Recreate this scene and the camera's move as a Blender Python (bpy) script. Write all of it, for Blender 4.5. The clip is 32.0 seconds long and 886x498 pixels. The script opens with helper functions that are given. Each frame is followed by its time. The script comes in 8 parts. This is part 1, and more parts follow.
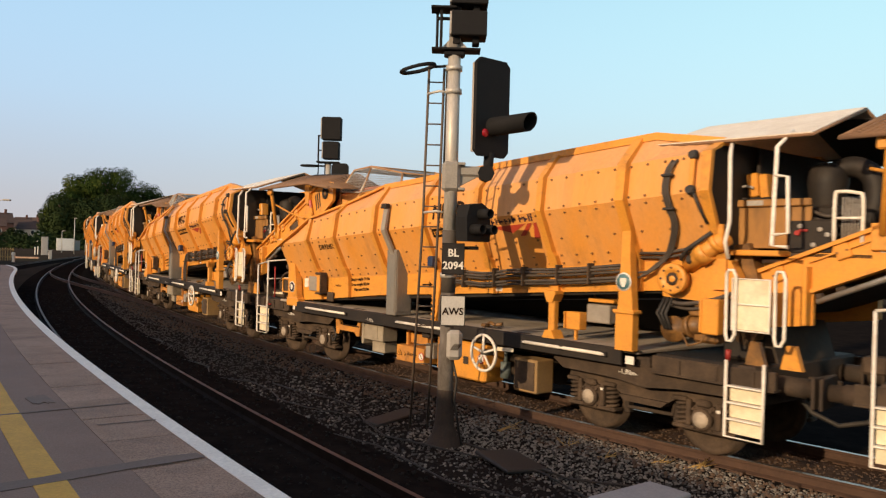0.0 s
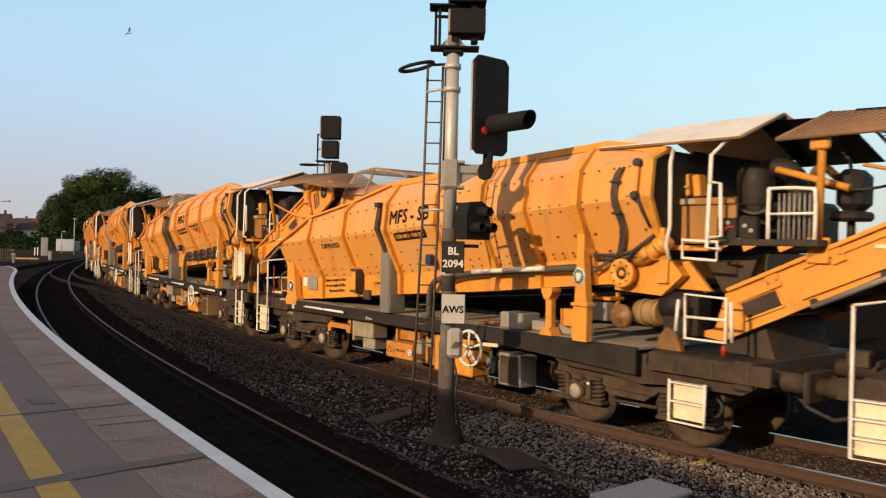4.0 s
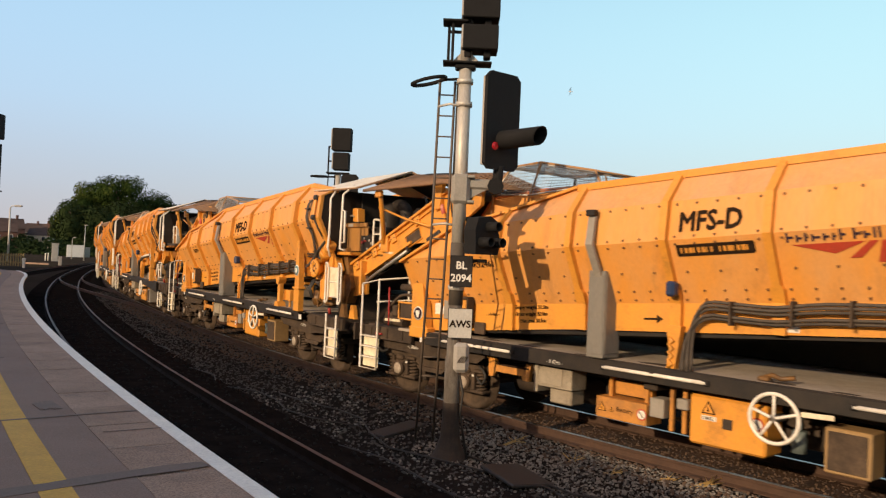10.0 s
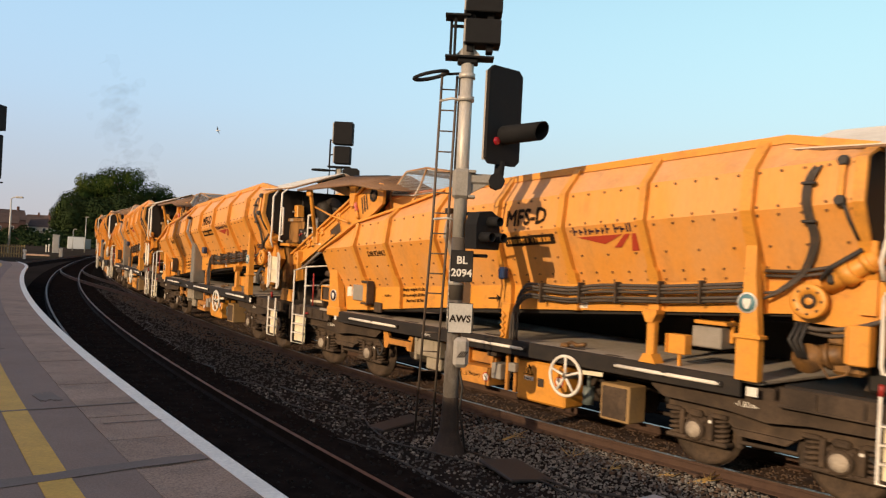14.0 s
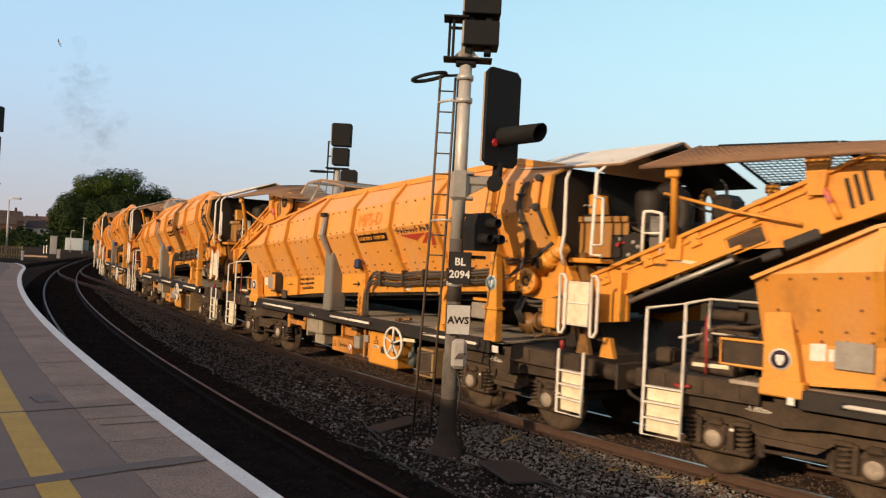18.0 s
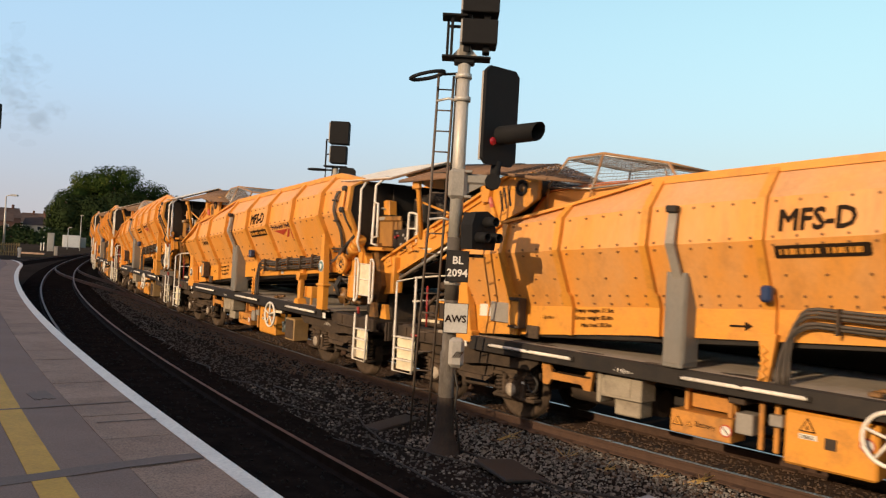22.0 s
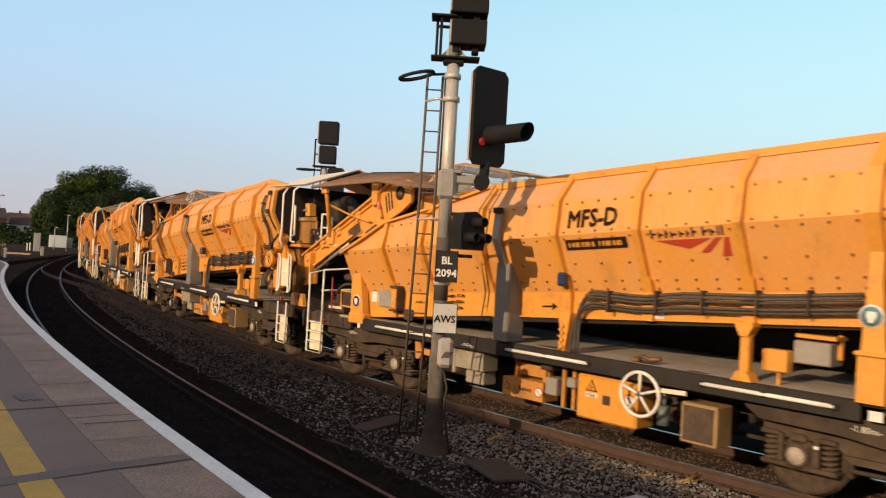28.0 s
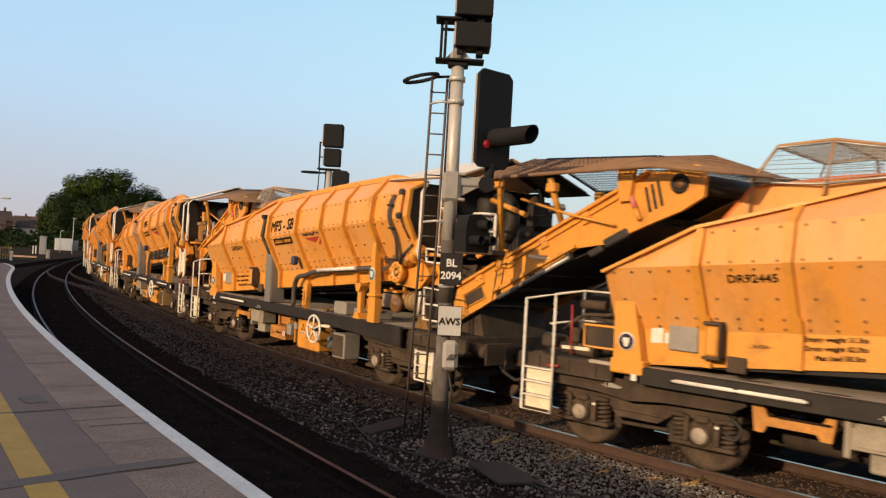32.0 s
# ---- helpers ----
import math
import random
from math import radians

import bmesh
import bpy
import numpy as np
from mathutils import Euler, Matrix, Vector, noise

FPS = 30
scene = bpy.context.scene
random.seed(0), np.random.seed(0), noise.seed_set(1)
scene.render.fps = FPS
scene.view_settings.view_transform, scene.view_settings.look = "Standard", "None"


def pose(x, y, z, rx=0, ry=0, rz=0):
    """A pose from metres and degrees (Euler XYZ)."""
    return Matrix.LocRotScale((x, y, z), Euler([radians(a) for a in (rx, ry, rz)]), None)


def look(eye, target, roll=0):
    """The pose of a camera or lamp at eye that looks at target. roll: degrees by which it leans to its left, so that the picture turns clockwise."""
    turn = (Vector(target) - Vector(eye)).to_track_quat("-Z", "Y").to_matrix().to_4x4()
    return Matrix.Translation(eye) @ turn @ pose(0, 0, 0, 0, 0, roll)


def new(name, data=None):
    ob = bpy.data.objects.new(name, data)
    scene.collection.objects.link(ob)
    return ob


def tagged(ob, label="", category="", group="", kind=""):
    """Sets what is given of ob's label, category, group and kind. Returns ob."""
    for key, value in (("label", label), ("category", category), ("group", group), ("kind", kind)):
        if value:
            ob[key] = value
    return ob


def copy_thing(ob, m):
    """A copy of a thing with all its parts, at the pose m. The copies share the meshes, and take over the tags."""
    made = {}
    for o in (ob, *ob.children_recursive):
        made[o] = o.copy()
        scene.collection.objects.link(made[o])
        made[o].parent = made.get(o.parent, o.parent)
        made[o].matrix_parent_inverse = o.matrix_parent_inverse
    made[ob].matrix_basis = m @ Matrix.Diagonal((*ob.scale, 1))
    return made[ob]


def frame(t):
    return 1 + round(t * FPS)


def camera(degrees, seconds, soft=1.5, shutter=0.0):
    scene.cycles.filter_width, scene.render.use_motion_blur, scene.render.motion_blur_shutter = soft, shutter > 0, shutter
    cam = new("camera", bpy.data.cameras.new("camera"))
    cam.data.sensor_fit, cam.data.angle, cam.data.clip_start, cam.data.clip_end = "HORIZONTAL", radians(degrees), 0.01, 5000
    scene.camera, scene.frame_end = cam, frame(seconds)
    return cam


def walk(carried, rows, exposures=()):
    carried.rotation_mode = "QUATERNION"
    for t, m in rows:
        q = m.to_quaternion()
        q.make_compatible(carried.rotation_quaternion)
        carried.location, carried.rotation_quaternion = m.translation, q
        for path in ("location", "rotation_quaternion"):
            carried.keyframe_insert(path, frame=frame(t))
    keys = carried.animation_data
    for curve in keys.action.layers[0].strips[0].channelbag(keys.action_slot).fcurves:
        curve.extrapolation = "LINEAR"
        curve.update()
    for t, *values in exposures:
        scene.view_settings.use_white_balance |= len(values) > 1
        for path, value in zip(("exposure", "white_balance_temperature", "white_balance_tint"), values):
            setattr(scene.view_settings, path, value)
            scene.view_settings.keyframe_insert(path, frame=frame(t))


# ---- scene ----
# ---- camera: hand-held on the platform ----
EYE = Vector((0.0, 0.0, 2.566))


def aim(yaw, pitch, roll):
    """The pose of the camera by its heading (degrees to the right), rise and lean."""
    a, b = radians(yaw), radians(pitch)
    way = Vector((math.sin(a) * math.cos(b), math.cos(a) * math.cos(b), math.sin(b)))
    return look(EYE, EYE + 10 * way, roll)


cam = camera(58.50, 32.0, soft=1.25, shutter=0.25)
walk(cam, [
    (0, aim(-0.04, -0.11, 1.59)), (0.5, aim(-0.13, -0.10, 1.57)), (1, aim(-0.11, -0.16, 1.24)), (1.5, aim(-0.07, -0.43, 1.00)),
    (2, aim(-0.17, -0.49, 0.98)), (2.5, aim(-0.31, -0.47, 1.30)), (3, aim(-0.39, -0.29, 1.36)), (3.5, aim(-0.08, -0.20, 1.29)),
    (5.5, aim(-0.01, -0.51, 1.16)), (6, aim(-0.00, -0.56, 1.23)), (6.5, aim(-0.15, -0.62, 1.62)), (7, aim(-0.31, -0.63, 1.99)),
    (7.5, aim(-0.28, -0.26, 2.24)), (8, aim(-0.30, 0.15, 2.17)), (8.5, aim(-0.31, 0.43, 2.21)), (9, aim(-0.46, 0.67, 2.34)),
    (9.5, aim(-0.70, 0.82, 2.43)), (10, aim(-0.67, 0.76, 2.47)), (10.5, aim(-0.63, 0.46, 2.35)), (11, aim(-0.55, 0.29, 2.39)),
    (11.5, aim(-0.39, 0.16, 2.18)), (12, aim(-0.28, 0.12, 2.49)), (12.5, aim(-0.37, 0.17, 2.71)), (13, aim(-0.54, 0.28, 2.81)),
    (13.5, aim(-0.68, 0.33, 2.81)), (14, aim(-0.70, 0.37, 2.92)), (14.5, aim(-0.61, 0.38, 2.93)), (16.5, aim(-0.73, 0.50, 2.78)),
    (17, aim(-0.70, 0.37, 2.92)), (17.5, aim(-0.58, 0.43, 3.01)), (18, aim(-0.57, 0.49, 2.97)), (18.5, aim(-0.53, 0.49, 2.93)),
    (19, aim(-0.51, 0.43, 2.93)), (19.5, aim(-0.46, 0.34, 3.09)), (20, aim(-0.35, 0.32, 3.08)), (20.5, aim(-0.27, 0.46, 3.03)),
    (21, aim(-0.35, 0.48, 3.15)), (21.5, aim(-0.35, 0.37, 3.13)), (22, aim(-0.40, 0.39, 3.17)), (22.5, aim(-0.31, 0.44, 3.04)),
    (23, aim(-0.37, 0.50, 3.00)), (23.5, aim(-0.35, 0.48, 2.98)), (24, aim(-0.40, 0.50, 2.96)), (24.5, aim(-0.44, 0.56, 3.10)),
    (25, aim(-0.45, 0.66, 3.09)), (25.5, aim(-0.42, 0.71, 2.98)), (27.5, aim(0.34, 0.64, 3.13)), (28, aim(0.39, 0.45, 3.18)),
    (28.5, aim(0.34, 0.34, 3.18)), (29, aim(0.31, 0.38, 3.23)), (29.5, aim(0.23, 0.41, 3.07)), (30, aim(0.22, 0.39, 3.14)),
    (30.5, aim(0.09, 0.40, 3.13)), (31, aim(0.03, 0.51, 3.25)), (31.5, aim(0.02, 0.63, 3.18)), (32, aim(0.04, 0.61, 3.11)),
], exposures=[(0.0, 0.5, 7000, 10), (32.0, 0.5, 7000, 10)])


# ---- light: low evening sun from behind the camera's left shoulder ----
SUN_AZ, SUN_EL = radians(222.0), radians(17.0)
world = bpy.data.worlds.new("evening_sky")
scene.world = world
world.use_nodes = True
wn = world.node_tree
sky = wn.nodes.new("ShaderNodeTexSky")
sky.sky_type, sky.sun_disc = "NISHITA", False
sky.sun_elevation, sky.sun_rotation = SUN_EL, SUN_AZ
sky.air_density, sky.dust_density, sky.ozone_density = 1.0, 0.4, 2.5
# evening haze: grey at the horizon, clearer and bluer above, fading towards the zenith
geo = wn.nodes.new("ShaderNodeNewGeometry")
sep = wn.nodes.new("ShaderNodeSeparateXYZ")
wn.links.new(geo.outputs["Position"], sep.inputs[0])
haze = wn.nodes.new("ShaderNodeMapRange")
haze.interpolation_type = "SMOOTHERSTEP"
haze.inputs[1].default_value, haze.inputs[2].default_value = 0.25, 0.85
haze.inputs[3].default_value, haze.inputs[4].default_value = 0.92, 0.0
wn.links.new(sep.outputs["Z"], haze.inputs[0])
bands = wn.nodes.new("ShaderNodeValToRGB")
bands.color_ramp.interpolation = "B_SPLINE"
for i, (z, c) in enumerate(((0.0, (2.65, 2.65, 2.85)), (0.07, (2.7, 3.0, 3.25)), (0.17, (2.68, 4.0, 4.95)), (0.32, (2.3, 3.97, 5.0)), (0.6, (1.6, 2.8, 4.2)))):
    e = bands.color_ramp.elements[i] if i < 2 else bands.color_ramp.elements.new(z)
    e.position, e.color = z, (*[q / 5 for q in c], 1)
wn.links.new(sep.outputs["Z"], bands.inputs[0])
lift = wn.nodes.new("ShaderNodeVectorMath")
lift.operation = "SCALE"
lift.inputs["Scale"].default_value = 5.0
wn.links.new(bands.outputs[0], lift.inputs[0])
veil = wn.nodes.new("ShaderNodeMix")
veil.data_type = "RGBA"
wn.links.new(haze.outputs[0], veil.inputs[0])
wn.links.new(sky.outputs[0], veil.inputs[6])
wn.links.new(lift.outputs[0], veil.inputs[7])
# the wide golden glow of the hazy air round the low sun
toward = Vector((math.sin(SUN_AZ) * math.cos(SUN_EL), math.cos(SUN_AZ) * math.cos(SUN_EL), math.sin(SUN_EL)))
side = wn.nodes.new("ShaderNodeVectorMath")
side.operation = "DOT_PRODUCT"
wn.links.new(geo.outputs["Position"], side.inputs[0])
side.inputs[1].default_value = toward
glow = wn.nodes.new("ShaderNodeMapRange")
glow.interpolation_type = "SMOOTHSTEP"
glow.inputs[1].default_value, glow.inputs[2].default_value = 0.45, 1.0
wn.links.new(side.outputs["Value"], glow.inputs[0])
gold = wn.nodes.new("ShaderNodeMix")
gold.data_type = "RGBA"
wn.links.new(glow.outputs[0], gold.inputs[0])
wn.links.new(veil.outputs[2], gold.inputs[6])
gold.inputs[7].default_value = (7.3, 5.4, 4.0, 1)
# clearer blue to one side, paler towards the sunlit haze on the other
across = wn.nodes.new("ShaderNodeMapRange")
across.interpolation_type = "SMOOTHSTEP"
across.inputs[1].default_value, across.inputs[2].default_value = -0.6, 0.6
wn.links.new(sep.outputs["X"], across.inputs[0])
tint = wn.nodes.new("ShaderNodeMix")
tint.data_type = "RGBA"
tint.inputs[6].default_value, tint.inputs[7].default_value = (0.89, 0.87, 0.965, 1), (1.05, 1.075, 1.0, 1)
wn.links.new(across.outputs[0], tint.inputs[0])
toned = wn.nodes.new("ShaderNodeVectorMath")
toned.operation = "MULTIPLY"
wn.links.new(gold.outputs[2], toned.inputs[0])
wn.links.new(tint.outputs[2], toned.inputs[1])
wn.links.new(toned.outputs[0], wn.nodes["Background"].inputs[0])
wn.nodes["Background"].inputs[1].default_value = 0.15
sun = new("sun", bpy.data.lights.new("sun", "SUN"))
sun.data.energy, sun.data.angle, sun.data.color = 2.95, radians(0.6), (1.0, 0.75, 0.50)
sun.matrix_world = look(toward * 50, (0, 0, 0))


# ---- mesh building ----
class Solid:
    """Gathers vertices and faces of one part. warp: a change of every place before the mesh is made."""
    warp = None

    def __init__(self):
        self.v, self.f, self.smooth = [], [], set()

    def add(self, verts, faces, smooth=False):
        n = len(self.v)
        self.v += [tuple(p) for p in verts]
        for f in faces:
            if smooth:
                self.smooth.add(len(self.f))
            self.f.append([n + i for i in f])
        return self

    def box(self, c, s, b=0.008, m=None):
        """A box with chamfered edges: centre, size, chamfer, and a turn about its centre."""
        h = [x / 2 for x in s]
        b = min(b, min(h) * 0.6)
        vs, key = [], {}
        for sx in (-1, 1):
            for sy in (-1, 1):
                for sz in (-1, 1):
                    sg = (sx, sy, sz)
                    for ax in range(3):
                        key[sg, ax] = len(vs)
                        vs.append([sg[i] * (h[i] if i == ax else h[i] - b) for i in range(3)])
        fs = []
        for ax in range(3):
            o = [i for i in range(3) if i != ax]
            for sg in (-1, 1):
                q = []
                for a, bb in ((-1, -1), (1, -1), (1, 1), (-1, 1)):
                    k = [0, 0, 0]
                    k[ax], k[o[0]], k[o[1]] = sg, a, bb
                    q.append(key[tuple(k), ax])
                fs.append(q if (sg > 0) == (ax != 1) else q[::-1])
        for ax in range(3):
            o = [i for i in range(3) if i != ax]
            for a in (-1, 1):
                for bb in (-1, 1):
                    k1, k2 = [0, 0, 0], [0, 0, 0]
                    k1[ax], k2[ax] = -1, 1
                    k1[o[0]] = k2[o[0]] = a
                    k1[o[1]] = k2[o[1]] = bb
                    k1, k2 = tuple(k1), tuple(k2)
                    q = [key[k1, o[0]], key[k2, o[0]], key[k2, o[1]], key[k1, o[1]]]
                    fs.append(q if (a * bb > 0) == (ax == 1) else q[::-1])
        for sx in (-1, 1):
            for sy in (-1, 1):
                for sz in (-1, 1):
                    q = [key[(sx, sy, sz), i] for i in range(3)]
                    fs.append(q if sx * sy * sz > 0 else q[::-1])
        c = Vector(c)
        m = (m or Matrix.Identity(4)).to_3x3()
        return self.add([c + m @ Vector(p) for p in vs], fs)

    def tube(self, pts, r, n=8, closed=False, caps=True):
        """A round bar along a line of points."""
        pts = [Vector(p) for p in pts]
        rings, side = [], None
        for i, p in enumerate(pts):
            a = pts[i - 1] if (i or closed) else p
            b = pts[(i + 1) % len(pts)] if (i + 1 < len(pts) or closed) else p
            d = (b - a).normalized()
            if side is None:
                side = d.orthogonal().normalized()
            side = (side - d * side.dot(d)).normalized()
            up = d.cross(side)
            rings.append([p + r * (math.cos(t) * side + math.sin(t) * up) for t in [2 * math.pi * k / n for k in range(n)]])
        vs = [p for ring in rings for p in ring]
        fs = []
        last = len(rings) if closed else len(rings) - 1
        for i in range(last):
            j = (i + 1) % len(rings)
            for k in range(n):
                fs.append([i * n + k, i * n + (k + 1) % n, j * n + (k + 1) % n, j * n + k])
        self.add(vs, fs, True)
        if caps and not closed:
            m = len(self.v) - len(vs)
            self.f += [[m + k for k in range(n)][::-1], [m + len(vs) - n + k for k in range(n)]]
        return self

    def rod(self, a, b, r, n=12):
        return self.tube([a, b], r, n)

    def prism(self, outline, axis, lo, hi, m=None):
        """A flat outline of (u, v) pairs drawn out along an axis: x has (y, z), y has (x, z), z has (x, y)."""
        place = {"x": lambda u, v, w: (w, u, v), "y": lambda u, v, w: (u, w, v), "z": lambda u, v, w: (u, v, w)}[axis]
        n = len(outline)
        area = sum(outline[i][0] * outline[(i + 1) % n][1] - outline[(i + 1) % n][0] * outline[i][1] for i in range(n))
        if (area < 0) != (axis == "y"):
            outline = outline[::-1]
        vs = [place(u, v, lo) for u, v in outline] + [place(u, v, hi) for u, v in outline]
        if m:
            vs = [m @ Vector(p) for p in vs]
        fs = [list(range(n))[::-1], list(range(n, 2 * n))]
        fs += [[i, (i + 1) % n, n + (i + 1) % n, n + i] for i in range(n)]
        return self.add(vs, fs)

    def plate(self, corners, thick):
        """A sheet through four corners with a thickness along its normal."""
        p = [Vector(c) for c in corners]
        nrm = (p[1] - p[0]).cross(p[3] - p[0]).normalized() * thick
        vs = p + [q + nrm for q in p]
        return self.add(vs, [[3, 2, 1, 0], [4, 5, 6, 7], [0, 1, 5, 4], [1, 2, 6, 5], [2, 3, 7, 6], [3, 0, 4, 7]])

    def turned(self, c, profile, axis="y", n=24, smooth=True):
        """A body of revolution about an axis through c: profile of (distance along, radius)."""
        vs = []
        for a, r in profile:
            for k in range(n):
                t = 2 * math.pi * k / n
                u, w = r * math.cos(t), r * math.sin(t)
                off = {"x": (a, u, w), "y": (w, a, u), "z": (u, w, a)}[axis]
                vs.append([c[i] + off[i] for i in range(3)])
        fs = [[i * n + k, i * n + (k + 1) % n, (i + 1) * n + (k + 1) % n, (i + 1) * n + k] for i in range(len(profile) - 1) for k in range(n)]
        self.add(vs, fs, smooth)
        m = len(self.v) - len(vs)
        self.f += [[m + k for k in range(n)][::-1], [m + len(vs) - n + k for k in range(n)]]
        return self

    def mirrored(self):
        """The same with y turned to -y added."""
        n = len(self.v)
        old = [list(f) for f in self.f]
        self.v += [(x, -y, z) for x, y, z in self.v]
        for i, f in enumerate(old):
            if i in self.smooth:
                self.smooth.add(len(self.f))
            self.f.append([n + k for k in f[::-1]])
        return self

    def mesh(self, name, material):
        me = bpy.data.meshes.new(name)
        me.from_pydata([Solid.warp(q) for q in self.v] if Solid.warp else self.v, [], self.f)
        if self.smooth:
            flags = [i in self.smooth for i in range(len(self.f))]
            me.polygons.foreach_set("use_smooth", flags)
        me.materials.append(material)
        me.update()
        return me


def part(name, solid, material, parent=None, label=""):
    """One mesh object under a thing or under a part of it."""
    ob = new(name, solid.mesh(name, material) if isinstance(solid, Solid) else solid)
    if parent is not None:
        ob.parent = parent
    if label:
        ob["label"] = label
    return ob


def structure(name, solid, material, label, category):
    return tagged(part(name, solid, material), label, category, kind="structure")


# ---- materials ----
def node(nt, kind, **values):
    n = nt.nodes.new(kind)
    for k, v in values.items():
        n.inputs[k.replace("_", " ")].default_value = v
    return n


def surface(name, colour, rough=0.6, metal=0.0, second=None, amount=0.4, scale=3.0, fine=40.0, bump=0.15, stretch=(1, 1, 1), third=None, third_amount=0.0, third_scale=0.8, vary=0.0, spec=0.5, coords="Object", grainy=1.0):
    """A worn surface: two tones mixed by a broad stain and a fine grain, a third tone in patches, and fine relief."""
    ma = bpy.data.materials.new(name)
    ma.use_nodes = True
    nt = ma.node_tree
    bsdf = nt.nodes["Principled BSDF"]
    tc = nt.nodes.new("ShaderNodeTexCoord")
    mp = nt.nodes.new("ShaderNodeMapping")
    mp.inputs["Scale"].default_value = stretch
    nt.links.new(tc.outputs[coords], mp.inputs[0])
    info = nt.nodes.new("ShaderNodeObjectInfo")
    shift = nt.nodes.new("ShaderNodeVectorMath")
    shift.operation = "MULTIPLY_ADD"
    nt.links.new(info.outputs["Random"], shift.inputs[0])
    shift.inputs[1].default_value = (17.0, 31.0, 11.0)
    nt.links.new(mp.outputs[0], shift.inputs[2])
    big = node(nt, "ShaderNodeTexNoise", Scale=scale, Detail=6.0, Roughness=0.65)
    small = node(nt, "ShaderNodeTexNoise", Scale=fine, Detail=4.0, Roughness=0.7)
    for n in (big, small):
        nt.links.new(shift.outputs[0], n.inputs["Vector"])
    second = second or tuple(c * 0.55 for c in colour)
    ramp = nt.nodes.new("ShaderNodeValToRGB")
    ramp.color_ramp.elements[0].position, ramp.color_ramp.elements[1].position = 0.38, 0.68
    nt.links.new(big.outputs[0], ramp.inputs[0])
    amt = nt.nodes.new("ShaderNodeMath")
    amt.operation = "MULTIPLY"
    amt.inputs[1].default_value = amount
    nt.links.new(ramp.outputs[0], amt.inputs[0])
    mix = nt.nodes.new("ShaderNodeMix")
    mix.data_type = "RGBA"
    mix.inputs[6].default_value, mix.inputs[7].default_value = (*colour, 1), (*second, 1)
    nt.links.new(amt.outputs[0], mix.inputs[0])
    out = mix.outputs[2]
    if third:
        r3 = nt.nodes.new("ShaderNodeValToRGB")
        r3.color_ramp.elements[0].position, r3.color_ramp.elements[1].position = 0.52, 0.72
        n3 = node(nt, "ShaderNodeTexNoise", Scale=third_scale, Detail=8.0, Roughness=0.75)
        nt.links.new(shift.outputs[0], n3.inputs["Vector"])
        nt.links.new(n3.outputs[0], r3.inputs[0])
        a3 = nt.nodes.new("ShaderNodeMath")
        a3.operation = "MULTIPLY"
        a3.inputs[1].default_value = third_amount
        nt.links.new(r3.outputs[0], a3.inputs[0])
        m3 = nt.nodes.new("ShaderNodeMix")
        m3.data_type = "RGBA"
        nt.links.new(a3.outputs[0], m3.inputs[0])
        nt.links.new(out, m3.inputs[6])
        m3.inputs[7].default_value = (*third, 1)
        out = m3.outputs[2]
    grain = nt.nodes.new("ShaderNodeHueSaturation")
    gv = nt.nodes.new("ShaderNodeMapRange")
    gv.inputs[1].default_value, gv.inputs[2].default_value = 0.3, 0.7
    gv.inputs[3].default_value, gv.inputs[4].default_value = 1 - 0.14 * grainy, 1 + 0.12 * grainy
    nt.links.new(small.outputs[0], gv.inputs[0])
    value = gv.outputs[0]
    if vary:
        vr = nt.nodes.new("ShaderNodeMapRange")
        vr.inputs[3].default_value, vr.inputs[4].default_value = 1 - vary, 1 + vary
        nt.links.new(info.outputs["Random"], vr.inputs[0])
        mu = nt.nodes.new("ShaderNodeMath")
        mu.operation = "MULTIPLY"
        nt.links.new(vr.outputs[0], mu.inputs[0])
        nt.links.new(value, mu.inputs[1])
        value = mu.outputs[0]
    nt.links.new(value, grain.inputs["Value"])
    nt.links.new(out, grain.inputs["Color"])
    nt.links.new(grain.outputs[0], bsdf.inputs["Base Color"])
    rr = nt.nodes.new("ShaderNodeMapRange")
    rr.inputs[3].default_value, rr.inputs[4].default_value = max(0.05, rough - 0.12), min(1.0, rough + 0.15)
    nt.links.new(big.outputs[0], rr.inputs[0])
    nt.links.new(rr.outputs[0], bsdf.inputs["Roughness"])
    bsdf.inputs["Metallic"].default_value = metal
    bsdf.inputs["Specular IOR Level"].default_value = spec
    if bump:
        bp = node(nt, "ShaderNodeBump", Strength=bump, Distance=0.01)
        nt.links.new(small.outputs[0], bp.inputs["Height"])
        nt.links.new(bp.outputs[0], bsdf.inputs["Normal"])
    return ma


YELLOW = surface("yellow_paint", (0.71, 0.300, 0.057), 0.5, second=(0.62, 0.335, 0.14), amount=0.7, scale=0.9, fine=22, bump=0.05, stretch=(1.5, 1.5, 0.25), third=(0.38, 0.175, 0.055), third_amount=0.65, third_scale=1.3, grainy=0.45)
YELLOW_TOP = surface("dusty_yellow_paint", (0.66, 0.312, 0.10), 0.6, second=(0.57, 0.325, 0.175), amount=0.8, scale=1.1, fine=22, bump=0.12, stretch=(1, 1, 0.35), third=(0.38, 0.21, 0.10), third_amount=0.6, third_scale=1.8, grainy=0.6)
YELLOW_B = surface("yellow_paint_clean", (0.695, 0.298, 0.044), 0.45, second=(0.54, 0.245, 0.055), amount=0.4, scale=2.5, fine=30, bump=0.08, third=(0.13, 0.07, 0.03), third_amount=0.5, third_scale=2.4, grainy=0.6)
YELLOW_LOW = surface("grimy_yellow_paint", (0.58, 0.245, 0.042), 0.6, second=(0.30, 0.14, 0.045), amount=0.75, scale=2.2, fine=28, bump=0.12, third=(0.07, 0.042, 0.024), third_amount=0.8, third_scale=2.6, grainy=0.9)
